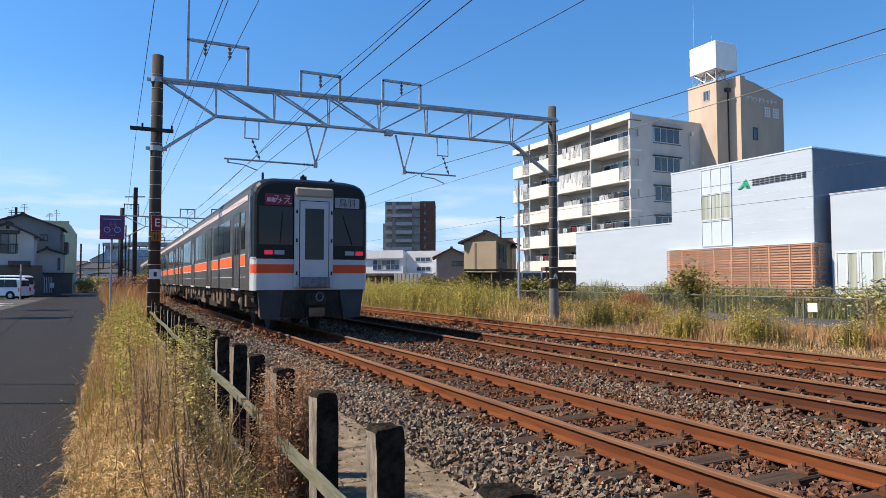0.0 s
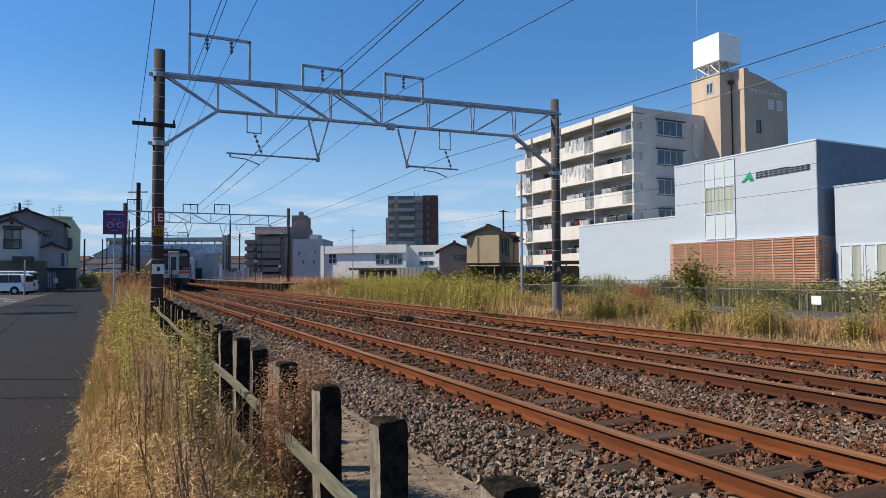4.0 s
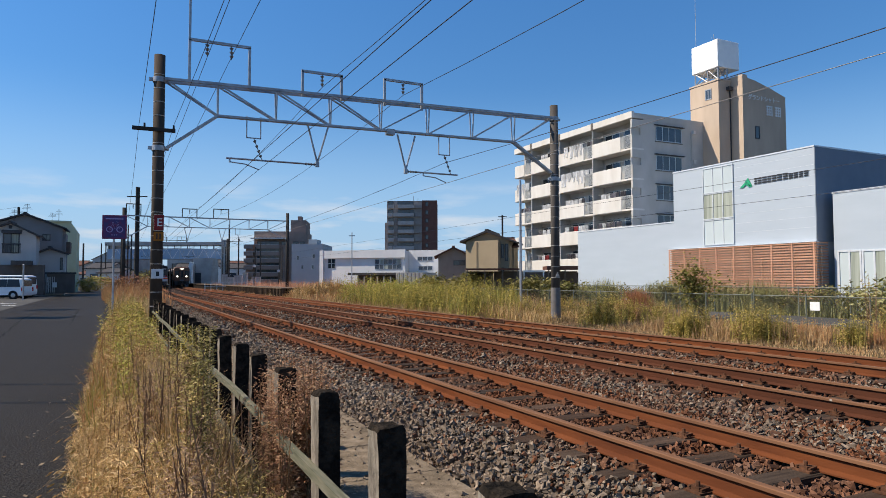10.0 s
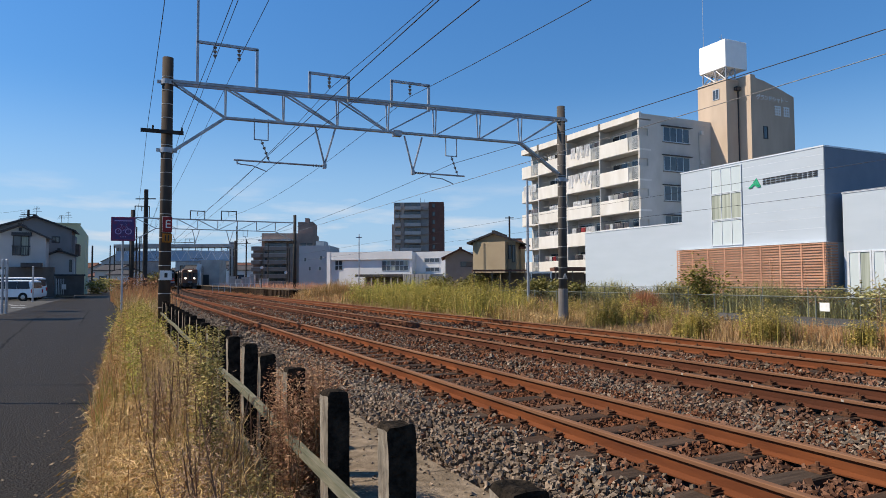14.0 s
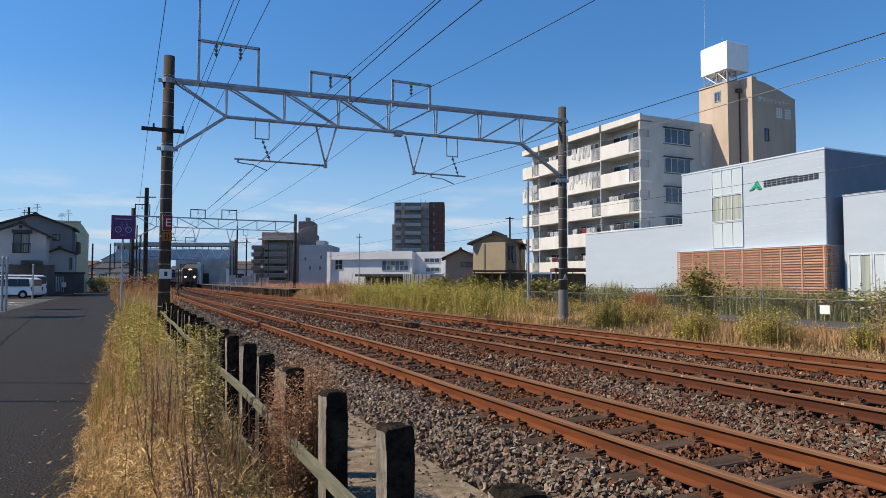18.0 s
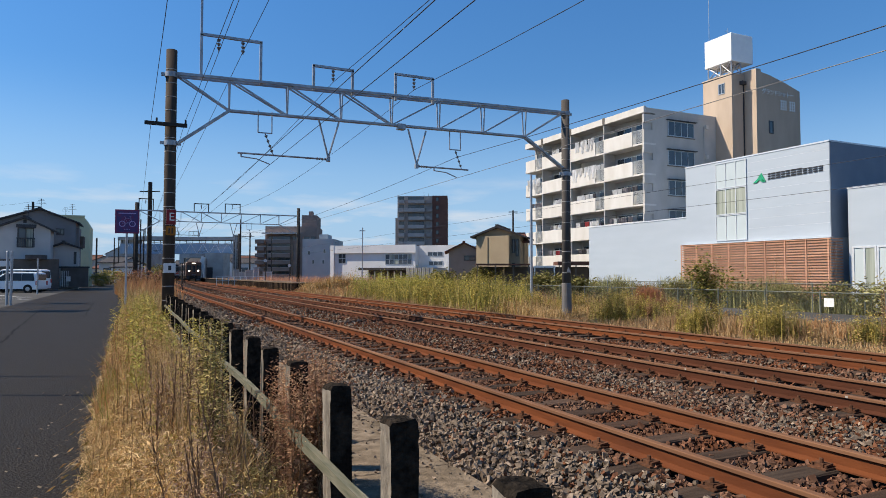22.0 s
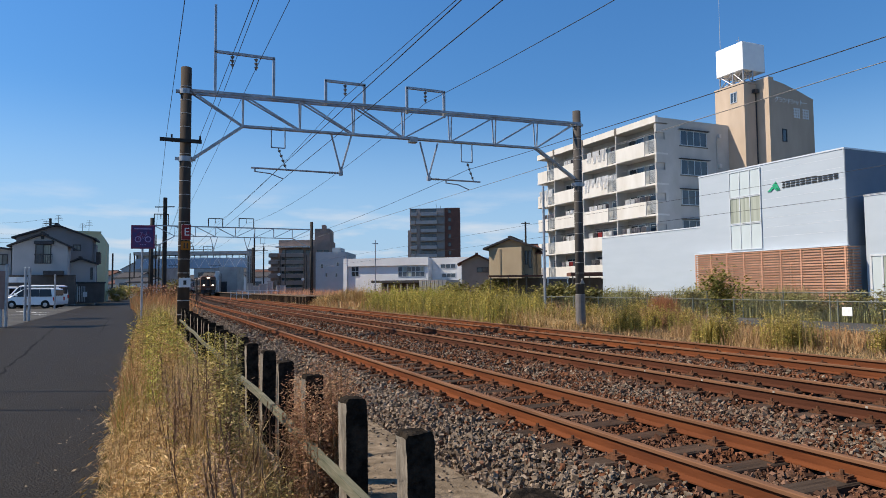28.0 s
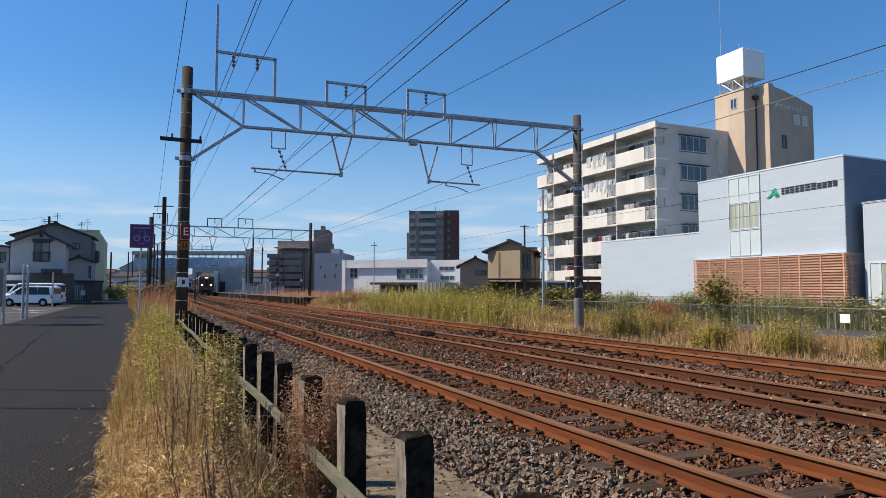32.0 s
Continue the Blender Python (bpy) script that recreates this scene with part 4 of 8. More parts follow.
    box_w("downpipe", (51.42, 51.5, 43.56, 43.64, -0.6, 19.0), M_DARKFRAME, t)
    box_w("wall_box", (51.0, 51.5, 43.30, 43.64, 19.02, 19.35), M_DARKFRAME, t, "dark box under the tank")
    bm = bmesh.new()
    prism(bm, [(51.65, -0.6), (57.54, -0.6), (57.54, 18.80), (55.5, 19.4), (53.4, 19.9), (52.3, 20.05), (52.25, 20.32), (51.65, 20.32)], 42.35, 47.0, "Y")
    part_w("main_shaft", bm, M_TOWER, t, "tan rendered wall with a sloping parapet")
    box_w("roof_edge", (49.95, 51.97, 43.6, 47.1, 19.9, 20.05), M_TOWER, t)
    window(t, "W", 50.0, 44.45, 45.2, 18.3, 19.3, 2, 1, M_ALU, M_GLASS_BLUE, 0.07)
    window(t, "S", 42.35, 53.2, 53.8, 14.4, 15.6, 1, 1, M_DARKFRAME, M_GLASS, 0.07)
    tl = lettering("\u30b0\u30e9\u30f3\u30c9\u30b7\u30e3\u30c8\u30fc", 0.54, pose(54.5, 42.32, 18.25, 90, 0, 0), t, M_WHITE, "lettering", 0.03)
    tl.matrix_parent_inverse = t.matrix_basis.inverted()
    for u in (54.8, 56.0):
        bm = bmesh.new()
        for j in range(4):
            bx(bm, u, u + 0.75, 42.29, 42.345, 16.80 + j * 0.26, 16.9 + j * 0.26)
        for j in range(3):
            bx(bm, u + 0.1 + j * 0.3, u + 0.19 + j * 0.3, 42.285, 42.34, 16.75, 17.7)
        part_w("letter_bar", bm, M_WHITE, t, "pale sign strokes")
    tk = thing("water_tank", "white panelled rooftop water tank on a steel lattice stand", "water tank", pose(51.4, 45, 20.05))
    box_w("tank", (50.0, 52.85, 43.65, 46.8, 21.2, 23.85), M_TANK, tk, "plain white panels", 0.03)
    for x in (50.15, 51.35):
        for y in (43.8, 45.0, 46.5):
            bm = bmesh.new()
            rod(bm, (x, y, 20.0), (x, y, 21.25), 0.07, 0.07, 6)
            part_w("leg", bm, M_GALV, tk)
    for (xa, ya, xb, yb) in ((50.15, 43.8, 50.15, 45.0), (50.15, 45.0, 50.15, 46.5), (50.15, 43.8, 51.35, 43.8), (51.35, 43.8, 50.15, 46.5), (50.15, 43.8, 51.35, 46.5)):
        bm = bmesh.new()
        rod(bm, (xa, ya, 20.05), (xb, yb, 21.2), 0.05, 0.05, 6)
        rod(bm, (xb, yb, 20.05), (xa, ya, 21.2), 0.05, 0.05, 6)
        part_w("brace", bm, M_GALV, tk)
    bm = bmesh.new()
    rod(bm, (50.2, 46.4, 23.7), (50.2, 46.4, 30.5), 0.03, 0.015, 6)
    part_w("aerial", bm, M_ALU, tk)
    bm = bmesh.new()
    rod(bm, (52.2, 46.0, 23.7), (52.2, 46.0, 25.4), 0.025, 0.02, 6)
    rod(bm, (51.9, 46.0, 25.0), (52.5, 46.0, 25.0), 0.015, 0.015, 5)
    part_w("aerial", bm, M_ALU, tk)
    # laundry on the two upper balconies
    rl = random.Random(5)
    for z, y0, y1, nmat in ((13.15, 52.6, 55.6, 0), (10.4, 52.4, 56.2, 0), (13.15, 51.4, 52.5, 1), (10.4, 51.3, 52.3, 1), (7.65, 46.9, 50.5, 1), (7.65, 52.9, 55.8, 1), (4.9, 47.5, 50.4, 1), (10.4, 62.2, 64.9, 0), (7.65, 62.4, 64.8, 1), (13.15, 57.6, 60.5, 1), (4.9, 52.5, 56.0, 1), (4.9, 57.2, 60.5, 1), (7.65, 57.4, 60.0, 0), (2.15, 57.2, 60.5, 1), (2.15, 52.0, 55.8, 1)):
        y = y0
        while y < y1:
            w = rl.uniform(0.7, 1.15) if z > 10 and nmat == 0 else rl.uniform(0.45, 0.8)
            h = rl.uniform(0.8, 1.35) if z > 10 and nmat == 0 else rl.uniform(0.5, 0.9)
            x = X - 0.05 if z > 10 and nmat == 0 else X + 0.345
            bm = bmesh.new()
            nseg = 6
            top = [bm.verts.new((x + 0.03 * math.sin(q * 1.9 + y), y + w * q / nseg, z + 1.74)) for q in range(nseg + 1)]
            bot = [bm.verts.new((x + 0.06 * math.sin(q * 1.7 + y * 3), y + w * q / nseg, z + 1.74 - h - 0.05 * math.sin(q + y))) for q in range(nseg + 1)]
            for q in range(nseg):
                bm.faces.new((top[q], top[q + 1], bot[q + 1], bot[q]))
            bmesh.ops.solidify(bm, geom=bm.faces[:], thickness=0.015)
            ob = part("washing", bm, (M_LAUNDRY_R if rl.random() < 0.12 else M_LAUNDRY_C) if nmat and rl.random() < 0.6 else M_LAUNDRY)
            tagged(ob, "white washing hung to dry on a balcony" if not nmat else "mixed washing hung to dry on a balcony", "laundry", "washing on the balconies")
            y += w + rl.uniform(0.02, 0.16)


flats()

# ---- farther buildings, set square to the line of sight ----
TURN = -26.2
FPX = 1171.0
YAW = radians(26.22)
FWD = Vector((math.sin(YAW), math.cos(YAW), 0))
RGT = Vector((math.cos(YAW), -math.sin(YAW), 0))


def spot(u, d, z=0.0):
    """u: metres right of the line of sight, d: metres ahead."""
    v = RGT * u + FWD * d
    return pose(v.x, v.y, z, 0, 0, TURN)


def across(px, d):
    return (px - 784) * d / FPX


def up(py, d):
    return 1.32 + (498.5 - py) * d / FPX


M_GREYTILE = mat("grey_tile_wall", (0.37, 0.325, 0.295), (0.29, 0.255, 0.23), 1.0, 0.8, dirt=(0.17, 0.17, 0.18), dirt_scale=0.2, dirt_amt=0.4)
M_GREYBAND = mat("grey_balcony", (0.50, 0.45, 0.42), (0.41, 0.37, 0.345), 1.0, 0.8)
M_BROWNTILE = mat("brown_tile_wall", (0.20, 0.10, 0.075), (0.15, 0.075, 0.06), 1.0, 0.8)
M_PURPLE = mat("dusky_wall", (0.33, 0.245, 0.205), (0.245, 0.185, 0.158), 0.8, 0.85)
M_WHITEWALL = mat("white_wall", (0.76, 0.755, 0.74), (0.70, 0.695, 0.68), 0.8, 0.8, dirt=(0.50, 0.51, 0.52), dirt_scale=0.3, dirt_amt=0.4)
M_BLUEGREY = mat("blue_grey_wall", (0.42, 0.44, 0.45), (0.37, 0.39, 0.40), 0.8, 0.8)
M_TANWALL = mat("tan_house_wall", (0.38, 0.30, 0.20), (0.32, 0.25, 0.165), 0.9, 0.85, dirt=(0.34, 0.27, 0.17), dirt_scale=0.6, dirt_amt=0.4)
M_ROOF = mat("dark_roof_tile", (0.085, 0.08, 0.08), (0.055, 0.052, 0.052), 3, 0.7)
M_ROOF_BR = mat("brown_roof_tile", (0.16, 0.08, 0.06), (0.11, 0.055, 0.04), 3, 0.75)
M_BRIDGE = mat("pale_blue_bridge", (0.36, 0.46, 0.58), (0.30, 0.40, 0.52), 0.7, 0.7, dirt=(0.24, 0.32, 0.42), dirt_scale=0.3, dirt_amt=0.5)
M_CONC_FAR = mat("grey_concrete_wall", (0.46, 0.44, 0.41), (0.38, 0.36, 0.34), 0.9, 0.9, dirt=(0.18, 0.17, 0.16), dirt_scale=0.4, dirt_amt=0.4)
M_HOUSE = mat("pale_grey_house_wall", (0.50, 0.49, 0.475), (0.45, 0.44, 0.43), 1.0, 0.85, dirt=(0.42, 0.42, 0.42), dirt_scale=0.5, dirt_amt=0.3)
M_HOUSE_DK = mat("dark_grey_house_wall", (0.24, 0.24, 0.245), (0.20, 0.20, 0.205), 1.0, 0.85)
M_GREENWALL = mat("pale_green_wall", (0.54, 0.56, 0.38), (0.47, 0.49, 0.33), 0.9, 0.85)
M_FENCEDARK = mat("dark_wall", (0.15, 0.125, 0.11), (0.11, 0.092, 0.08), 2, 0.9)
M_PINKBOARD = mat("faded_pink_board", (0.36, 0.24, 0.20), (0.28, 0.18, 0.15), 3, 0.7)


def far_flats():
    d = 225
    x0, x1, xm = across(676, d), across(769, d), across(742, d)
    zt = up(358, d)
    a = thing("apartment_tower", "tall grey tiled block of flats with stacked balconies, far off", "apartment building", spot((x0 + x1) / 2, d, -0.6))
    w = (x1 - x0) / 2
    m = xm - (x0 + x1) / 2
    box_part("body", (-w + 0.8, m, 0, 16, 0, zt + 0.4), M_GREYTILE, a)
    box_part("side_wing", (m, w, 0.5, 16, 0, zt + 0.6), M_BROWNTILE, a, "brown tiled end wing")
    box_part("left_wing", (-w, -w + 0.8, 1, 14, 0, zt - 7), M_GREYTILE, a)
    n = 10
    fh = zt / n
    for k in range(n):
        z = 0.6 + k * fh
        inset = 0.0 if k % 4 else 1.6
        box_part("balcony", (-w + 1.2, -w + 3.2 - inset * 0.3, -1.2, 0, z, z + fh * 0.42), M_GREYBAND, a)
        box_part("balcony", (-w + 4.6 - inset, m - 2.6, -1.5, 0, z, z + fh * 0.42), M_GREYBAND, a)
        box_part("balcony", (m - 2.2, m - 0.1, -0.8, 0, z, z + fh * 0.42), M_GREYTILE, a)
        window(a, "S", -0.01, -w + 4.4, m - 2.8, z + fh * 0.42, z + fh * 0.86, 4, 1, M_DARKFRAME, [M_GLASS, M_GLASS_BLUE], 0.12, False)
        window(a, "S", -0.01, -w + 1.3, -w + 3.0, z + fh * 0.42, z + fh * 0.86, 1, 1, M_DARKFRAME, M_GLASS, 0.12, False)
        window(a, "S", 0.49, m + 1.2, m + 2.2, z + fh * 0.3, z + fh * 0.8, 1, 1, M_DARKFRAME, M_GLASS, 0.1, False)
    bm = bmesh.new()
    for x, h in ((m - 3, 2.5), (m - 1.5, 1.8)):
        rod(bm, (x, 4, zt), (x, 4, zt + h), 0.08, 0.05, 5)
    part("aerial", bm, M_DARKFRAME, a)


far_flats()


def stepped_flats():
    d = 165
    a = thing("apartment_tower", "dusky brown-grey stepped block of flats beyond the station", "apartment building", spot(across(484, d), d, -0.6) @ pose(0, 0, 0, 0, 0, 6))
    def ux(px):
        return across(px, d) - across(484, d)
    box_part("body", (ux(431), ux(504), 0, 14, 0, up(432, d)), M_PURPLE, a)
    box_part("upper_block", (ux(444), ux(536), 1, 14, 0, up(408, d)), M_PURPLE, a)
    box_part("stair_head", (ux(507), ux(534), 2, 12, 0, up(387, d)), M_PURPLE, a)
    box_part("roof_box", (ux(517), ux(524), 5, 8, up(387, d), up(378, d)), M_PURPLE, a)
    box_part("roof_slab", (ux(440), ux(505), -1.0, 1, up(422, d), up(420, d)), M_WHITEWALL, a, "pale roof edge")
    zt = up(432, d)
    for k in range(6):
        z = 1.0 + k * zt / 6.2
        box_part("balcony", (ux(429), ux(445), -1.2, 0, z, z + 0.9), M_PURPLE, a)
        box_part("balcony_rail", (ux(429), ux(490), -1.35, -1.31, z + 0.95, z + 1.05), M_GREYBAND, a)
        window(a, "S", 0.99, ux(492), ux(503), z + 0.7, z + 1.9, 2, 1, M_DARKFRAME, M_GLASS, 0.1, False)
        window(a, "S", 0.99, ux(524), ux(533), z + 0.8, z + 1.9, 1, 1, M_DARKFRAME, M_GLASS, 0.1, False)
        box_part("balcony", (ux(450), ux(490), -1.3, 0, z, z + 1.0), M_PURPLE, a)
        window(a, "S", -0.01, ux(451), ux(489), z + 1.0, z + 1.9, 5, 1, M_DARKFRAME, [M_GLASS, M_GLASS_BLUE], 0.1, False)
        window(a, "S", 0.99, ux(512), ux(522), z + 0.8, z + 1.9, 1, 1, M_DARKFRAME, M_GLASS, 0.1, False)


stepped_flats()


def low_white():
    d = 98
    a = thing("depot_building", "long low white building with ribbon windows", "building", spot(across(663, d), d - 2, -0.6) @ pose(0, 0, 0, 0, 0, -18))
    def ux(px):
        return across(px, d) - across(670, d)
    zt = up(442, d)
    box_part("body", (ux(568), ux(724), 0, 9, 0, zt), M_WHITEWALL, a)
    box_part("rear_block", (ux(724), ux(812), 1.5, 9, 0, up(441, d)), M_WHITEWALL, a)
    box_part("corner_pier", (ux(563), ux(570), -0.4, 9, 0, zt + 0.2), M_WHITEWALL, a)
    box_part("parapet", (ux(570), ux(726), -0.35, 0.1, zt - 1.0, zt + 0.15), M_WHITEWALL, a)
    window(a, "S", 0, ux(577), ux(592), up(472, d), up(454, d), 2, 2, M_ALU, M_GLASS, 0.08, False)
    window(a, "S", 0, ux(668), ux(718), up(474, d), up(456, d), 6, 2, M_ALU, [M_GLASS_BLUE, M_GLASS_BLUE, M_CURTAIN, M_GLASS], 0.08, False)
    window(a, "S", 1.5, ux(740), ux(768), up(460, d), up(452, d), 3, 1, M_ALU, M_GLASS_BLUE, 0.08, False)
    window(a, "S", 1.5, ux(742), ux(768), up(476, d), up(468, d), 3, 1, M_ALU, M_GLASS_BLUE, 0.08, False)
    box_part("canopy", (ux(635), ux(724), -3.2, 0, up(484, d), up(480, d)), M_ROOF, a, "corrugated lean-to roof")
    for k in range(7):
        x = ux(640 + k * 12)
        box_part("post", (x, x + 0.15, -3.1, -2.95, 0, up(486, d)), M_CONC_FAR, a)
    # dark sheet stands for the shade inside the open lean-to
    box_part("lean_to_shade", (ux(637), ux(716), -0.12, -0.02, 0, up(484, d)), M_FENCEDARK, a, "dark sheet for the shade inside the open lean-to")
    for k in range(14):
        x = ux(727 + k * 3.4)
        box_part("corrugated_sheet", (x, x + 0.2, -4.0 - 0.05 * (k % 2), -3.9, 0, up(480, d)), M_CONC_FAR, a)
    box_part("shed_body", (ux(727), ux(775), -3.9, 1.4, 0, up(480, d)), M_CONC_FAR, a)
    d2 = 118
    b = thing("warehouse", "plain blue-grey rendered building with small windows", "building", spot(across(538, d2), d2, -0.6))
    def uy(px):
        return across(px, d2) - across(538, d2)
    box_part("body", (uy(511), uy(566), 0, 10, 0, up(429, d2)), M_BLUEGREY, b)
    box_part("roof_box", (uy(537), uy(552), 2, 6, up(429, d2), up(420, d2)), M_BLUEGREY, b)
    for px, py in ((528, 466), (546, 466), (548, 447), (520, 450)):
        window(b, "S", 0, uy(px), uy(px + 5), up(py + 8, d2), up(py, d2), 1, 1, M_ALU, M_GLASS, 0.08, False)


low_white()


def gable_house(name, label, m, w, dp, eave, ridge, wall, roof, wins, along_x=False, over=0.45):
    """A two-storey house: walls with gables, a pitched roof of two slabs, and windows on the near wall."""
    h = thing(name, label, "house", m)
    bm = bmesh.new()
    if along_x:
        prism(bm, [(0, 0), (dp, 0), (dp, eave), (dp / 2, ridge), (0, eave)], -w / 2, w / 2, "X")
    else:
        prism(bm, [(-w / 2, 0), (w / 2, 0), (w / 2, eave), (0, ridge), (-w / 2, eave)], 0, dp, "Y")
    part("wall", bm, wall, h)
    sl = (ridge - eave) / (dp / 2 if along_x else w / 2)
    for s in (-1, 1):
        bm = bmesh.new()
        half = (dp / 2 if along_x else w / 2) + over
        o = [(0, 0.0), (s * half, -sl * half), (s * half, -sl * half + 0.16), (0, 0.18)]
        if along_x:
            prism(bm, [(u + dp / 2, v + ridge + 0.01) for u, v in o], -w / 2 - over, w / 2 + over, "X")
        else:
            prism(bm, [(u, v + ridge + 0.01) for u, v in o], -over, dp + over, "Y")
        part("roof", bm, roof, h)
    bm = bmesh.new()
    if along_x:
        bar(bm, (-w / 2 - over, dp / 2, ridge + 0.22), (w / 2 + over, dp / 2, ridge + 0.22), 0.3, 0.16)
    else:
        bar(bm, (0, -over, ridge + 0.22), (0, dp + over, ridge + 0.22), 0.3, 0.16)
    part("ridge", bm, roof, h)
    for u0, u1, z0, z1, c in wins:
        window(h, "S", 0, u0, u1, z0, z1, c, 1, M_DARKFRAME, [M_GLASS, M_GLASS_BLUE], 0.07, False)
    return h


M_PALEWALL = mat("pale_brown_wall", (0.36, 0.30, 0.255), (0.29, 0.24, 0.205), 0.9, 0.85, dirt=(0.25, 0.21, 0.18), dirt_scale=0.6, dirt_amt=0.4)
d = 62
gx = lambda px: across(px, d)
hs = gable_house("house", "tan rendered two-storey house with a dark tiled roof", spot(gx(858), d, -0.6) @ pose(0, 0, 0, 0, 0, -14), 4.1, 6, up(430.5, d) + 0.6, up(416, d) + 0.6, M_TANWALL, M_ROOF, ((1.32, 1.60, 1.6, 3.0, 1), (1.32, 1.60, 3.9, 5.2, 1), (1.68, 1.95, 3.6, 5.2, 1)), False, 0.50)
bm = bmesh.new()
prism(bm, [(-2.04, 0.02), (-2.04, -0.10), (1.22, -1.25), (1.22, 0.02)], 0.0, up(431, d) + 0.6, "Z")
part("front_bay", bm, M_TANWALL, hs, "plain tan front bay set at an angle")
bm = bmesh.new()
bar(bm, (-0.88, -0.53, 0.1), (-0.88, -0.53, up(431, d) + 0.5), 0.12, 0.10)
part("downpipe", bm, M_TANWALL, hs)
gable_house("house", "narrow tan house side with shuttered windows", pose(*(spot(gx(887), d + 1.5).translation.xy), -0.6, 0, 0, TURN), 2.2, 7, up(440, d) + 0.6, up(424, d) + 0.6, M_TANWALL, M_ROOF_BR, ((-0.3, 0.3, 3.4, 5.0, 1),), True)
d = 74
gable_house("house", "small pale brown house with a brown tiled roof", spot(across(798, d), d, -0.6), 3.4, 6, up(457, d) + 0.6, up(444, d) + 0.6, M_PALEWALL, M_ROOF_BR, ((0.0, 1.3, up(474, d) + 0.6, up(465, d) + 0.6, 2),))
d = 56
shed = thing("lean_to_shed", "low shed with a dark corrugated roof and a white frame", "shed", spot(across(930, d), d, -0.6))
box_part("roof", (-5.3, -0.7, 0, 2.6, 2.72, 2.84), M_ROOF_BR, shed)
box_part("roof", (1.6, 4.6, 0, 2.6, 2.72, 3.02), M_ROOF_BR, shed, "dark red-brown fascia")
for x in (-5.2, -3.7, -2.2, -0.9, 1.7, 3.1, 4.4):
    box_part("post", (x, x + 0.09, 0.05, 0.15, 0, 2.72), M_CONC_DARK, shed)
for x in (-0.4, 1.25):
    box_part("carport_post", (x, x + 0.10, 0.0, 0.10, 0, 2.5), M_WHITE, shed, "white steel carport post")
box_part("carport_beam", (-0.45, 1.40, 0.0, 0.10, 2.5, 2.66), M_WHITE, shed, "white steel carport beam")
for k in range(4):
    box_part("wall_panel", (-5.2 + k * 2.45, -2.8 + k * 2.45, 2.2, 2.3, 0, 2.6), M_FENCEDARK, shed)

# ---- houses, lot and vehicles on the lane side, square to the lane ----
def xat(px, y):
    """Where the sight line of a column meets the plane at y."""
    return y * math.tan(math.atan((px - 784) / FPX) + YAW)


def zat(px, py, y):
    return 1.32 + (498.5 - py) / FPX * (xat(px, y) * math.sin(YAW) + y * math.cos(YAW))


def lane_house(name, label, y, pxs, eave_py, ridge_py, depth, wall, roof, over=0.4):
    """A gabled house whose end wall faces down the lane; pxs: sight columns of the two wall corners and the ridge."""
    x0, x1, xr = (xat(q, y) for q in pxs)
    ze, zr = zat(pxs[1], eave_py, y), zat(pxs[2], ridge_py, y)
    h = thing(name, label, "house", pose((x0 + x1) / 2, y, GZ))
    bm = bmesh.new()
    prism(bm, [(x0, GZ), (x1, GZ), (x1, ze), (xr, zr), (x0, ze)], y, y + depth, "Y")
    part_w("wall", bm, wall, h)
    for xe in (x0, x1):
        s_ = (zr - ze) / abs(xe - xr)
        e = xe + math.copysign(over, xe - xr)
        zz = ze - s_ * over
        bm = bmesh.new()
        prism(bm, [(xr, zr + 0.02), (e, zz + 0.02), (e, zz + 0.18), (xr, zr + 0.20)], y - 0.45, y + depth + 0.4, "Y")
        part_w("roof", bm, roof, h)
    bm = bmesh.new()
    bar(bm, (xr, y - 0.45, zr + 0.22), (xr, y + depth + 0.4, zr + 0.22), 0.25, 0.14)
    part_w("ridge", bm, roof, h)
    return h


def lane_window(h, y, px0, px1, py0, py1, cols=2, frame=M_DARKFRAME, glass=M_GLASS):
    window(h, "S", y - 0.01, xat(px0, y), xat(px1, y), zat(px0, py1, y), zat(px0, py0, y), cols, 1, frame, glass, 0.09)


def lane_box(nm, h, px0, px1, py0, py1, y0, y1, material, label=""):
    return box_w(nm, (xat(px0, y0), xat(px1, y0), y0, y1, zat(px0, py1, y0), zat(px0, py0, y0)), material, h, label)


Y1_ = 74.0
h1 = lane_house("house", "pale grey two-storey house with a dark gabled roof", Y1_, (-46, 57, 10), 419, 398, 3.0, M_HOUSE, M_ROOF)
lane_window(h1, Y1_, -3, 27, 414, 450, 2, M_DARKFRAME, [M_GLASS_BLUE, M_CURTAIN])
lane_box("vent", h1, 7, 13, 400, 406, Y1_ - 0.05, Y1_, M_DARKFRAME)
lane_box("window_hood", h1, -6, 30, 408, 414, Y1_ - 0.4, Y1_, M_DARKFRAME)
for k in range(9):
    lane_box("window_rail", h1, 8 + k * 4 - 12, 8.8 + k * 4 - 12, 434, 450, Y1_ - 0.32, Y1_ - 0.28, M_DARKFRAME)
lane_box("rail_top", h1, -5, 29, 432, 434, Y1_ - 0.34, Y1_ - 0.26, M_DARKFRAME)
# brownish wall whose dark colour also carries the ground floor's shade
lane_box("ground_floor", h1, -72, 72, 470, 526, Y1_ - 0.9, Y1_ - 0.01, M_FENCEDARK, "brownish ground-floor wall coloured darker for its shade")
lane_box("awning", h1, 12, 50, 463, 471, Y1_ - 1.8, Y1_ - 0.9, M_ROOF, "dark awning over the lot")
lane_box("pale_band", h1, -52, -16, 474, 484, Y1_ - 1.0, Y1_ - 0.9, M_WHITEWALL)
Y2_ = 80.0
h2 = lane_house("house", "dark grey two-storey house with a shallow gabled roof", Y2_, (-39, 103, 36), 406, 382, 5.0, M_HOUSE_DK, M_ROOF)
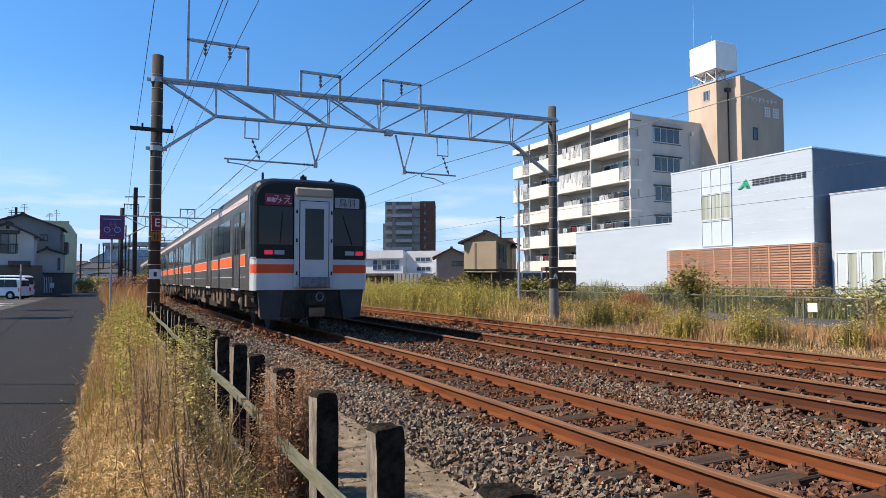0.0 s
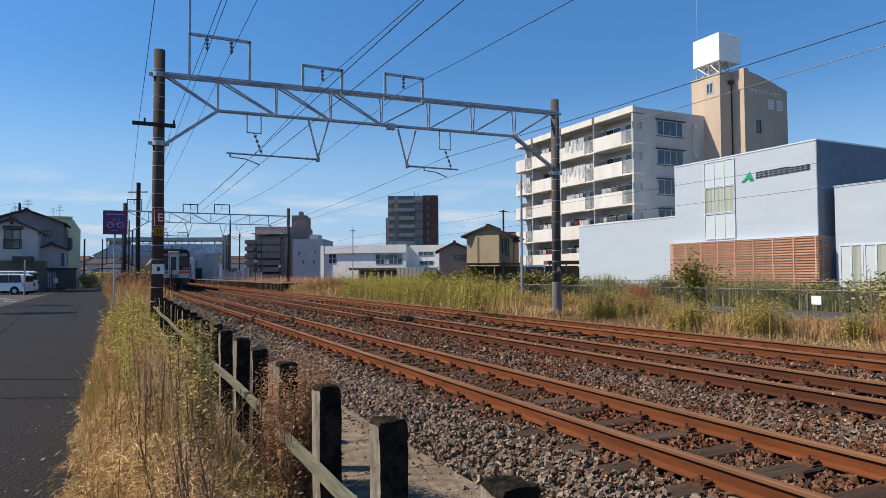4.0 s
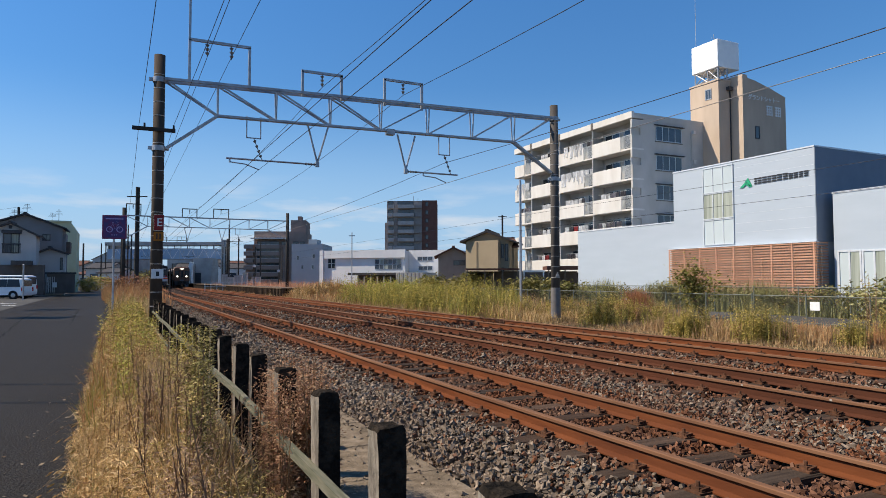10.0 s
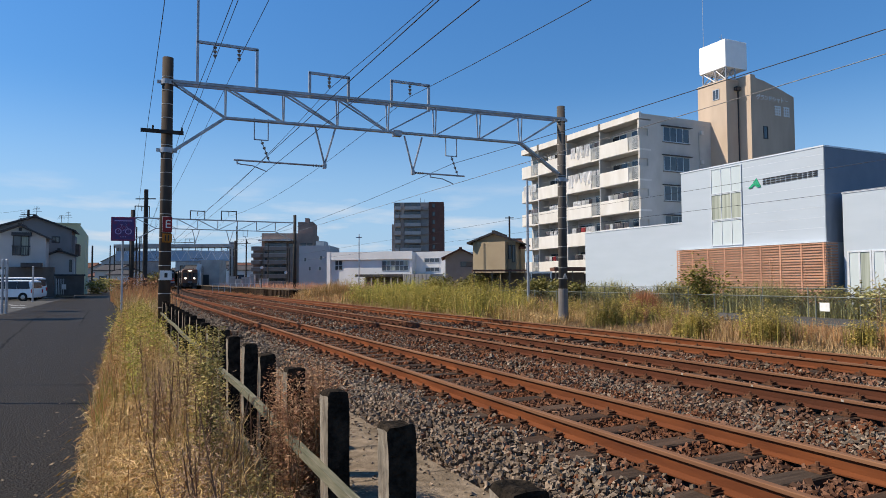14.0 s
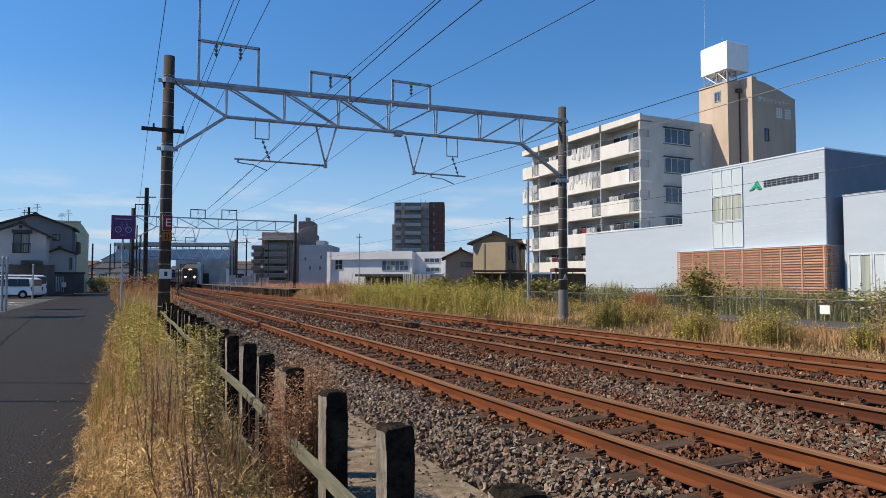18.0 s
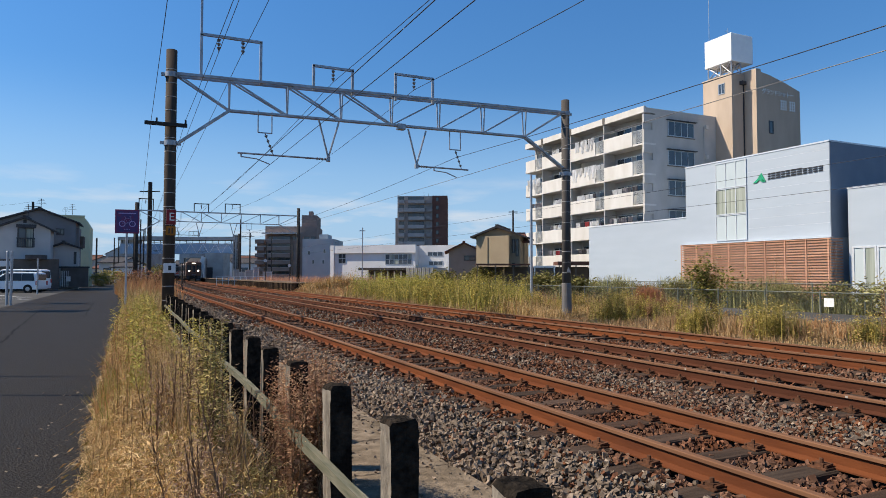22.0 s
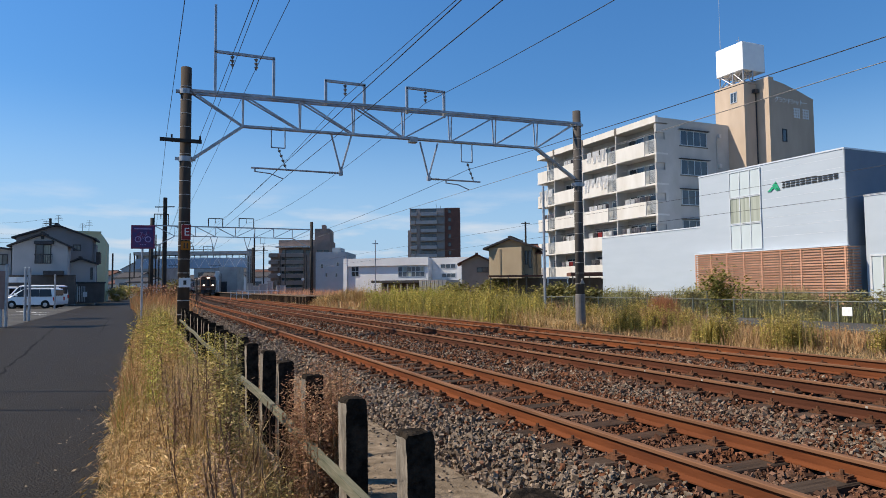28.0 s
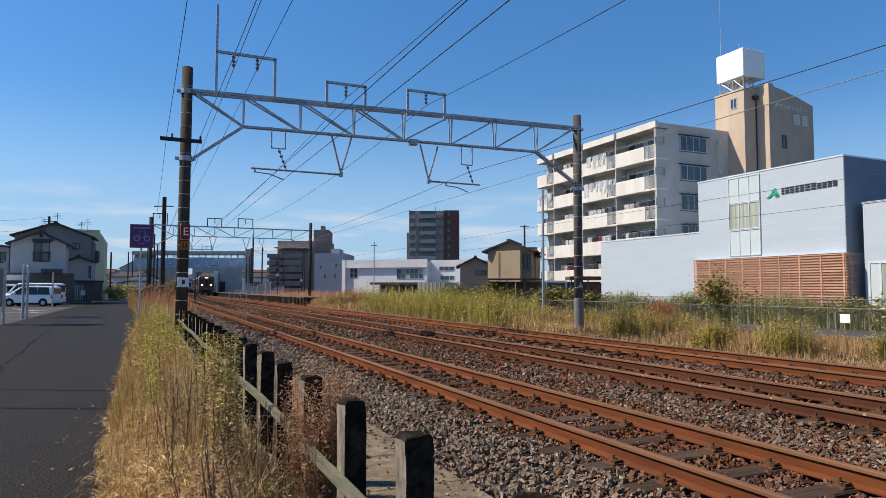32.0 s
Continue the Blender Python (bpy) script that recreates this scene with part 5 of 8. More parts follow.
lane_window(h2, Y2_, 67, 82, 416, 428)
lane_box("rear_wing", h2, 95, 109, 415, 520, Y2_ + 0.5, Y2_ + 3.5, M_HOUSE_DK)
lane_box("balcony", h2, 99, 117, 430, 450, Y2_ + 1.5, Y2_ + 4, M_FENCEDARK)
Y3_ = 77.0
h3 = lane_house("house", "small pale lean-to house with a dark roof", Y3_, (59, 109, 81), 452, 443, 1.2, M_HOUSE, M_ROOF, 0.25)
lane_window(h3, Y3_, 100, 105, 458, 480, 1)
lane_box("garden_wall", h3, 77, 127, 487, 522, Y3_ - 0.6, Y3_ - 0.4, M_FENCEDARK)
lane_box("wall_cap", h3, 73, 129, 484, 487, Y3_ - 0.7, Y3_ - 0.3, M_ROOF)
for k in range(5):
    lane_box("fence_slat", h3, 84 + k * 3.2 - 7, 85.4 + k * 3.2 - 7, 492, 520, Y3_ - 0.68, Y3_ - 0.62, M_WHITEWALL if k < 2 else M_HOUSE)
lane_box("notice_panel", h3, 87, 95, 502, 511, Y3_ - 0.75, Y3_ - 0.69, M_WHITE)
h5 = lane_house("house", "pinkish grey house with a low tiled roof beside the lot", 76.0, (-342, -48, -202), 425, 408, 8.0, M_HOUSE, M_ROOF)
lane_window(h5, 76.0, -74, -54, 432, 452, 2, M_DARKFRAME, [M_CURTAIN, M_GLASS])
lane_window(h5, 76.0, -122, -92, 432, 452, 2, M_DARKFRAME, [M_CURTAIN, M_GLASS])
# same dark wall colour, ground-floor shade included
lane_box("ground_floor", h5, -342, -50, 468, 526, 75.0, 75.99, M_FENCEDARK, "brownish ground-floor wall coloured darker for its shade")
Y4_ = 94.0
h4 = thing("house", "pale green three-storey house seen edge on", "house", pose(xat(105, Y4_), Y4_, GZ))
bm = bmesh.new()
prism(bm, [(xat(63, Y4_), GZ), (xat(128, Y4_), GZ), (xat(128, Y4_), zat(128, 411, Y4_)), (xat(117, Y4_), zat(117, 395, Y4_)), (xat(71, Y4_), zat(71, 391, Y4_)), (xat(63, Y4_), zat(63, 398, Y4_))], Y4_, Y4_ + 7, "Y")
part_w("wall", bm, M_GREENWALL, h4)
lane_box("parapet", h4, 65, 119, 391, 394, Y4_ - 0.2, Y4_ - 0.01, M_GREENWALL)
for y_, px, top, bot in ((Y1_ + 2, 16, 372, 398), (Y2_ + 1, 39, 362, 382), (Y4_ + 2, 84, 378, 393), (Y4_ + 2, 96, 372, 394)):
    an = thing("roof_aerial", "thin television aerial on a house roof", "aerial", pose(xat(px, y_), y_, zat(px, bot, y_)))
    hgt = zat(px, top, y_) - zat(px, bot, y_)
    bm = bmesh.new()
    rod(bm, (0, 0, -0.3), (0, 0, hgt), 0.03, 0.025, 5)
    part("mast", bm, M_DARKFRAME, an)
    for k in range(4):
        bm = bmesh.new()
        w_ = 0.45 - 0.07 * k
        rod(bm, (-w_, 0, hgt * (0.55 + 0.13 * k)), (w_, 0, hgt * (0.55 + 0.13 * k)), 0.015, 0.015, 4)
        part("element", bm, M_DARKFRAME, an)
# low roofs farther along the lane
for px0, px1, py, dd, wl_, rf in ((146, 186, 468, 130, M_HOUSE, M_ROOF), (168, 204, 478, 120, M_WHITEWALL, M_ROOF), (130, 160, 482, 150, M_HOUSE, M_ROOF_BR), (186, 240, 446, 160, M_CONC_FAR, M_ROOF), (150, 178, 470, 190, M_WHITEWALL, M_ROOF), (940, 1030, 470, 140, M_HOUSE, M_ROOF), (600, 690, 470, 170, M_HOUSE, M_ROOF), (386, 432, 470, 190, M_WHITEWALL, M_ROOF)):
    w = across(px1, dd) - across(px0, dd)
    z = up(py, dd) + 0.6
    gable_house("house", "distant low house with a dark roof", spot(across((px0 + px1) / 2, dd), dd, -0.6), w, 8, z * 0.8, z, wl_, rf, ((-w * 0.3, w * 0.1, z * 0.35, z * 0.6, 2),), True, 0.3)


# town behind the station and along the skyline
rt = random.Random(17)
WALLS = (M_HOUSE, M_WHITEWALL, M_TANWALL, M_CONC_FAR, M_HOUSE_DK, M_BLUEGREY)
for k in range(46):
    px = 118 + k * 12.5 + rt.uniform(-6, 6) if k < 36 else 830 + (k - 36) * 75
    dd = rt.uniform(205, 300)
    w = rt.uniform(6, 12)
    z = rt.uniform(5.0, 8.5) if k % 5 else rt.uniform(9, 13)
    gable_house("house", "distant house in the town skyline", spot(across(px, dd), dd, -0.6), w, 8, z * 0.78, z, WALLS[k % 6], M_ROOF if k % 3 else M_ROOF_BR, ((-w * 0.3, w * 0.0, z * 0.4, z * 0.62, 2), (w * 0.1, w * 0.35, z * 0.4, z * 0.62, 2)), k % 2 == 0, 0.3)

M_UNDERSIDE = mat("dark_earth", (0.022, 0.016, 0.012), (0.012, 0.010, 0.008), 3, 0.95)
M_PLATTOP = mat("gravel_platform_top", (0.20, 0.145, 0.10), (0.13, 0.09, 0.06), 3, 0.9, dirt=(0.09, 0.06, 0.04), dirt_scale=0.5, dirt_amt=0.5)
M_TIMBER = mat("dark_timber_plank", (0.085, 0.055, 0.036), (0.045, 0.03, 0.02), 5, 0.9, rand=0.3)

# ---- station: footbridge, platform, canopy, signals ----
def station():
    dB = 142
    b = thing("footbridge", "pale blue covered station footbridge with a grey roof", "footbridge", spot(across(300, dB), dB, -0.4))
    def ux(px):
        return across(px, dB) - across(300, dB)
    zb = up(458, dB)
    box_part("deck_wall", (ux(183), ux(386), 0, 0.15, zb, up(440, dB)), M_BRIDGE, b, "pale blue side panels")
    box_part("deck", (ux(183), ux(386), 0.15, 3.2, zb, zb + 0.3), M_CONC_FAR, b)
    box_part("back_wall", (ux(183), ux(386), 3.2, 3.35, zb, up(440, dB)), M_BRIDGE, b)
    box_part("roof", (ux(181), ux(390), -0.5, 3.8, up(434, dB), up(428, dB)), M_CONC_FAR, b, "grey corrugated roof")
    for k in range(18):
        x = ux(186 + k * 11.6)
        box_part("roof_post", (x, x + 0.12, 0.02, 0.14, up(440, dB), up(434, dB)), M_DARKFRAME, b)
    for k in range(26):
        x = ux(184 + k * 8)
        box_part("panel_rib", (x, x + 0.06, -0.03, -0.001, zb, up(440, dB)), M_BLUEGREY, b)
    for k in range(9):
        x = ux(190 + k * 22)
        bm = bmesh.new()
        rod(bm, (x, -0.04, zb), (x + 1.3, -0.04, up(440, dB)), 0.05, 0.05, 5)
        rod(bm, (x + 1.3, -0.04, up(440, dB)), (x + 2.6, -0.04, zb), 0.05, 0.05, 5)
        part("truss_bar", bm, M_WHITEWALL, b)
    box_part("stair_tower", (ux(386), ux(393), 0, 2, 0, up(424, dB)), M_CONC_FAR, b)
    box_part("stair_block", (ux(352), ux(384), -5, -1, 0, up(458, dB)), M_CONC_FAR, b, "grey stair enclosure")
    box_part("doorway", (ux(356), ux(366), -5.06, -5, 0.6, up(483, dB)), M_DARKFRAME, b)
    box_part("left_tower", (ux(183), ux(208), 0.2, 4, 0, up(430, dB)), M_CONC_FAR, b)
    bm = bmesh.new()
    bar(bm, (ux(345), -6, 0.4), (ux(353), -6, up(465, dB)), 0.5, 0.8)
    part("stair_brace", bm, M_WHITEWALL, b, "white sloping stair stringer")
    # platform beside the far track
    pf = thing("platform", "low station platform with dark timber edging and pale paving", "platform", pose(15.0, 90, -0.4), kind="structure")
    bm = bmesh.new()
    bx(bm, 12.80, 14.6, 58.2, 200, -0.45, 0.53)
    part_w("platform_body", bm, M_UNDERSIDE, pf, "dark earth behind the planks")
    bm = bmesh.new()
    bx(bm, 12.62, 14.7, 58.0, 200, 0.53, 0.61)
    part_w("platform_top", bm, M_PLATTOP, pf)
    bm = bmesh.new()
    bx(bm, 12.66, 12.75, 0, 0.22, -0.45, 0.53)
    plank = mesh_of(bm, "edge_plank", M_TIMBER)
    for k in range(60):
        ob = piece("edge_plank", plank, pf, pose(0, 58.2 + k * 0.62, 0))
        ob.matrix_parent_inverse = pf.matrix_basis.inverted()
    bm = bmesh.new()
    bx(bm, 0, 0.28, 58.1, 58.2, -0.45, 0.53)
    plank2 = mesh_of(bm, "edge_plank", M_TIMBER)
    for k in range(4):
        ob = piece("edge_plank", plank2, pf, pose(12.75 + k * 0.55, 0, 0))
        ob.matrix_parent_inverse = pf.matrix_basis.inverted()


station()

# relay cabinets and a low white rail beyond the platform ramp
for px, w_, h_, dd in ((394, 1.0, 1.6, 96), (403, 0.8, 1.2, 94), (416, 1.2, 1.5, 101), (428, 0.7, 1.9, 104), (448, 1.4, 1.3, 108)):
    rc = thing("relay_cabinet", "pale grey trackside relay cabinet near the platform", "cabinet", spot(across(px, dd), dd, -0.45), "trackside cabinets")
    box_part("body", (-w_ / 2, w_ / 2, 0, 0.6, 0.0, h_ + 0.9), M_HOUSE, rc, "", 0.03)
    box_part("door", (-w_ / 2 + 0.08, -0.03, -0.02, 0.0, 0.5, h_ + 0.75), M_CONC_FAR, rc)
    box_part("door", (0.03, w_ / 2 - 0.08, -0.02, 0.0, 0.5, h_ + 0.75), M_CONC_FAR, rc)
    box_part("cap", (-w_ / 2 - 0.06, w_ / 2 + 0.06, -0.08, 0.68, h_ + 0.9, h_ + 0.98), M_CONC_FAR, rc)
rl_ = thing("track_railing", "low white tube railing across the platform ramp", "railing", spot(across(400, 88), 88, -0.45))
for k in range(9):
    box_part("post", (-3.2 + k * 0.8, -3.14 + k * 0.8, 0, 0.06, 0, 1.5), M_WHITEWALL, rl_)
for z in (0.9, 1.45):
    box_part("rail", (-3.25, 3.3, 0.005, 0.055, z, z + 0.06), M_WHITEWALL, rl_)


def mast(label, m, h, r=0.07, arms=(), mat_=M_DARKPOLE, cat="pole", name="pole"):
    t = thing(name, label, cat, m)
    bm = bmesh.new()
    rod(bm, (0, 0, -0.3), (0, 0, h), r * 1.2, r, 10)
    part("shaft", bm, mat_, t)
    for z, half, dz in arms:
        bm = bmesh.new()
        bar(bm, (-half, -0.1, z), (half, -0.1, z + dz), 0.09, 0.10)
        part("crossarm", bm, mat_, t)
    return t


def mast_px(label, px, py, dd, r, arms=(), mat_=M_DARKPOLE, name="pole", cat="pole", base=-0.4):
    z = up(py, dd) - base
    return mast(label, spot(across(px, dd), dd, base), z, r, [(up(y, dd) - base, hw, dz) for y, hw, dz in arms], mat_, cat, name)


# two board signs of the parking lot, seen only by the shadows that they throw across the lane
for gx_, gy_, top, tall, wide in ((-1.86, 31.03, 6.5, 2.3, 1.5), (-2.24, 39.24, 6.8, 2.0, 1.4)):
    reach = (top + 0.2) / math.tan(SUN_EL)
    sg = thing("lot_sign", "plain white sign board high on a steel pole", "sign", pose(gx_ + SUN_TO.x * reach, gy_ + SUN_TO.y * reach, GZ - 0.004, 0, 0, TURN))
    bm = bmesh.new()
    rod(bm, (0, 0, 0), (0, 0, top + 0.2 - tall), 0.09, 0.08, 10)
    part("pole", bm, M_GALV, sg)
    box_part("board", (-0.06, 0.06, -wide / 2, wide / 2, top + 0.2 - tall, top + 0.2), M_WHITE, sg, "plain white board", 0.01)
mast_px("dark wooden utility pole with a crossarm beside the lane", 236, 333, 66, 0.20, ((350, 1.0, 0.0), (360, 0.15, 0)), name="utility_pole", cat="utility pole")
for px, py, dd, r in ((400, 400, 95, 0.11), (417, 425, 110, 0.11), (208, 418, 90, 0.06), (220, 400, 84, 0.08), (226, 418, 96, 0.09), (456, 430, 120, 0.09), (490, 440, 115, 0.08), (494, 440, 118, 0.08), (173, 433, 120, 0.10), (181, 434, 125, 0.10), (141, 433, 110, 0.13), (389, 440, 130, 0.08), (394, 440, 130, 0.08), (447, 440, 130, 0.08), (340, 470, 120, 0.06), (300, 470, 118, 0.06), (296, 478, 60, 0.06)):
    mast_px("thin dark railway mast near the station", px, py, dd, r)
for px, py in ((488, 480), (445, 471)):
    sgl = mast_px("small white signal lamp on a slim post by the platform", px, py + 3, 78, 0.04, (), M_DARKPOLE, "signal_lamp", "signal")
    zz = up(py, 78) + 0.4
    bm = bmesh.new()
    rod(bm, (0, -0.15, zz - 0.2), (0, 0.08, zz - 0.2), 0.17, 0.17, 14)
    part("lamp_head", bm, M_WHITEWALL, sgl, "round white lamp head")
    box_part("relay_box", (-0.12, 0.12, -0.1, 0.1, 0.4, 1.0), M_WHITEWALL, sgl)
mast_px("slim galvanised lamp pole beside the tracks", 618, 415, 80, 0.055, ((421, 0.35, 0),), M_GALV, "lamp_pole", "lamp pole")
mast_px("slim utility pole behind the tan house", 885, 385, 76, 0.10, ((388, 0.5, 0),), M_DARKPOLE, "utility_pole", "utility pole")
mast_px("slim galvanised pole beside the flats", 917, 322, 42, 0.075, (), M_GALV, "pole", "pole")
# street wires over the lane
mast_px("utility pole with clustered wires behind the houses", 24, 368, 92, 0.16, ((384, 1.1, 0), (377, 0.9, 0)), M_DARKPOLE, "utility_pole", "utility pole")
for k, (za, zb) in enumerate(((9.6, 9.9), (9.0, 9.2), (8.4, 8.7), (11.6, 10.6))):
    pa = spot(across(24, 92), 92, za).translation
    pb = spot(across(-220, 84), 84, zb + 0.8).translation
    wire("street_wire", [tuple(pa), tuple(pb)], 0.014, "dark street cable sagging between poles", 0.9)

# cable signal gantry behind: thin cross wires at the station
wire("cross_span_wire", [tuple(spot(across(400, 95), 95, up(424, 95)).translation), tuple(spot(across(500, 118), 118, up(424, 118)).translation)], 0.02, "thin dark span wire at the station")


# ---- vehicles ----
M_CARWHITE = mat("white_car_paint", (0.78, 0.79, 0.80), (0.74, 0.75, 0.76), 1, 0.25, spec=0.6)
M_TYRE = mat("tyre_rubber", (0.02, 0.02, 0.02), (0.03, 0.03, 0.03), 8, 0.8)
M_RIM = mat("wheel_rim", (0.45, 0.45, 0.46), (0.36, 0.36, 0.37), 4, 0.35, metal=0.8)
M_CARGLASS = mat("tinted_car_glass", (0.02, 0.022, 0.025), (0.015, 0.016, 0.018), 1, 0.06, spec=0.4)
M_LAMP_RED = mat("red_lamp_lens", (0.45, 0.02, 0.02), (0.38, 0.02, 0.02), 3, 0.2)
M_LAMP_CLEAR = mat("clear_lamp_lens", (0.7, 0.72, 0.74), (0.6, 0.62, 0.64), 3, 0.15)


def car(label, m, length, height, width=1.7, hood=1.0, nose=0.75, slope=0.85, tail=0.30):
    """Nose toward +x; wheels on z = 0. The sides lean in above the waist."""
    c = thing("car", label, "car", m, "cars in the lot")
    L, belt = length / 2, height * 0.54
    def half(z):
        return width / 2 * (1 - 0.15 * max(0.0, z - belt) / (height - belt))
    outline = [(-L + 0.05, 0.26), (L - 0.10, 0.24), (L, 0.42), (L - 0.02, hood * 0.68), (L - 0.22, hood * 0.90), (L - nose, hood + 0.03),
               (L - nose - slope * 0.55, hood + (height - hood) * 0.62), (L - nose - slope, height - 0.05), (L - nose - slope - 0.45, height),
               (-L + tail + 0.25, height - 0.01), (-L + tail * 0.5, height - 0.12), (-L + 0.03, belt + 0.05), (-L, 0.55)]
    bm = bmesh.new()
    prism(bm, outline, -1.0, 1.0, "Y")
    for v in bm.verts:
        v.co.y *= half(v.co.z)
    part("body", bm, M_CARWHITE, c, "glossy white body", 0.05)
    def glass(nm, pts, s, material=M_CARGLASS, lift=0.012):
        b2 = bmesh.new()
        inner = [b2.verts.new((x, s * (half(z) - 0.03), z)) for x, z in pts]
        outer = [b2.verts.new((x, s * (half(z) + lift), z)) for x, z in pts]
        n = len(pts)
        for k in range(n):
            b2.faces.new((inner[k], inner[(k + 1) % n], outer[(k + 1) % n], outer[k]))
        b2.faces.new(inner[::-1])
        b2.faces.new(outer)
        return part(nm, b2, material, c)
    top, low = height - 0.13, belt + 0.06
    xf, xr = L - nose - 0.16, -L + 0.20
    cuts = [xf - slope * 0.95, xf - slope * 0.95 - (xf - slope * 0.95 - xr) * 0.52, xr]
    for s in (-1, 1):
        glass("side_window", [(xf, low), (cuts[0], low), (cuts[0], top), (xf - slope * 0.80, top)], s)
        glass("side_window", [(cuts[0] - 0.04, low), (cuts[1], low), (cuts[1], top), (cuts[0] - 0.04, top)], s)
        glass("side_window", [(cuts[1] - 0.04, low), (xr, low), (xr + tail * 0.6, top), (cuts[1] - 0.04, top)], s)
        glass("door_handle", [(cuts[0] - 0.10, belt - 0.10), (cuts[0] - 0.28, belt - 0.10), (cuts[0] - 0.28, belt - 0.06), (cuts[0] - 0.10, belt - 0.06)], s, M_RIM, 0.02)
        glass("sill", [(L - 1.05, 0.24), (-L + 1.05, 0.24), (-L + 1.05, 0.32), (L - 1.05, 0.32)], s, M_TYRE)
        bm = bmesh.new()
        bx(bm, L - 0.36, L - 0.07, s * (width / 2 - 0.20) - 0.15, s * (width / 2 - 0.20) + 0.205, hood * 0.72, hood * 0.86)
        part("headlight", bm, M_LAMP_CLEAR, c, "", 0.02)
        bm = bmesh.new()
        bx(bm, -L - 0.012, -L + 0.10, s * (width / 2 - 0.10) - 0.09, s * (width / 2 - 0.10) + 0.105, belt - 0.30, belt + 0.02)
        part("tail_light", bm, M_LAMP_RED, c, "", 0.02)
        bm = bmesh.new()
        bx(bm, xf - 0.42, xf - 0.26, s * (width / 2 + 0.08) - 0.09, s * (width / 2 + 0.08) + 0.09, belt + 0.08, belt + 0.22)
        part("mirror", bm, M_CARWHITE, c, "", 0.03)
        for x in (L - 0.78, -L + 0.72):
            bm = bmesh.new()
            rod(bm, (x, s * (width / 2 - 0.2), 0.33), (x, s * (width / 2 + 0.004), 0.33), 0.37, 0.37, 22)
            part("wheel_arch", bm, M_TYRE, c)
            bm = bmesh.new()
            rod(bm, (x, s * (width / 2 - 0.2), 0.31), (x, s * (width / 2 + 0.010), 0.31), 0.31, 0.30, 22)
            wh = part("wheel", bm, M_TYRE, c)
            bm = bmesh.new()
            rod(bm, (x, s * (width / 2 + 0.008), 0.31), (x, s * (width / 2 + 0.022), 0.31), 0.19, 0.12, 14)
            part("rim", bm, M_RIM, wh)
    bm = bmesh.new()
    p0, p1 = outline[5], outline[7]
    prism(bm, [(p0[0] - 0.05, p0[1] + 0.05), (p1[0] + 0.06, p1[1] - 0.03), (p1[0], p1[1] - 0.06), (p0[0] - 0.14, p0[1])], -width / 2 * 0.84, width / 2 * 0.84, "Y")
    for v in bm.verts:
        v.co.x += 0.055
    part("windscreen", bm, M_CARGLASS, c)
    bm = bmesh.new()
    bx(bm, -L - 0.004, -L + 0.3, -width / 2 + 0.25, width / 2 - 0.25, belt + 0.12, height - 0.2)
    part("rear_window", bm, M_CARGLASS, c)
    bm = bmesh.new()
    bx(bm, L - 0.1, L + 0.012, -0.45, 0.45, 0.36, 0.54)
    part("grille", bm, M_DARKFRAME, c)
    return c


LOT = GZ - 0.004
car("white compact minivan parked side on in the lot", spot(across(-3, 55), 55, LOT) @ pose(0, 0, 0, 0, 0, 184), 4.25, 1.74, 1.7, 1.0, 0.72, 1.0, 0.22)
car("white box-shaped minivan parked in the lot", spot(across(3, 58.5), 58.5, LOT) @ pose(0, 0, 0, 0, 0, 183), 4.7, 2.0, 1.75, 1.15, 0.45, 0.75, 0.14)
car("white van parked at the edge of the lot", spot(across(-82, 59), 59, LOT) @ pose(0, 0, 0, 0, 0, 176), 4.6, 1.9, 1.75, 1.1, 0.45, 0.75, 0.14)
# steel posts along the lot; two unseen in the lane's foreground, added for shadows
for x, y, h in ((-5.46, 33.0, 2.62), (-5.62, 38.8, 2.64), (-5.43, 38.7, 2.64), (-6.79, 60.8, 2.75), (-2.75, 12.25, 2.68), (-2.71, 10.58, 2.68)):
    p_ = thing("steel_post", "slim grey steel post at the edge of the lot", "post", pose(x, y, LOT), "posts along the lot")
    bm = bmesh.new()
    rod(bm, (0, 0, 0), (0, 0, h), 0.065 if y > 20 else 0.03, 0.06 if y > 20 else 0.03, 10)
    part("tube", bm, M_GALV, p_)
    bm = bmesh.new()
    rod(bm, (0, 0, h), (0, 0, h + 0.03), 0.07 if y > 20 else 0.033, 0.05 if y > 20 else 0.02, 10)
    part("cap", bm, M_GALV, p_)
lb = thing("lot_board", "faded pinkish notice board between posts at the lot", "sign", pose(-6.1, 33.06, LOT))
box_part("board", (-0.72, 0.58, -0.02, 0.02, 0.75, 2.35), M_PINKBOARD, lb, "faded blank panel", 0.006)
box_part("post", (-0.62, -0.54, 0.02, 0.10, 0, 2.4), M_GALV, lb)
box_part("post", (0.40, 0.48, 0.02, 0.10, 0, 2.4), M_GALV, lb)
lines = bmesh.new()
for x0, y0, x1, y1, w in ((-9.0, 58, -6.9, 52.5, 0.12), (-6.4, 48, -5.7, 47.5, 0.25), (-8.6, 49, -6.2, 48.6, 0.12), (-7.0, 52.4, -6.2, 52.0, 0.3), (-12.0, 46, -8.4, 45.2, 0.12)):
    a, b = Vector((x0, y0, 0)), Vector((x1, y1, 0))
    n = Vector((-(b - a).y, (b - a).x, 0)).normalized() * w / 2
    lo_ = [lines.verts.new((*(q.xy), LOT + 0.002)) for q in (a - n, b - n, b + n, a + n)]
    hi_ = [lines.verts.new((*(q.xy), LOT + 0.006)) for q in (a - n, b - n, b + n, a + n)]
    lines.faces.new(hi_)
    for k in range(4):
        lines.faces.new((lo_[k], lo_[(k + 1) % 4], hi_[(k + 1) % 4], hi_[k]))
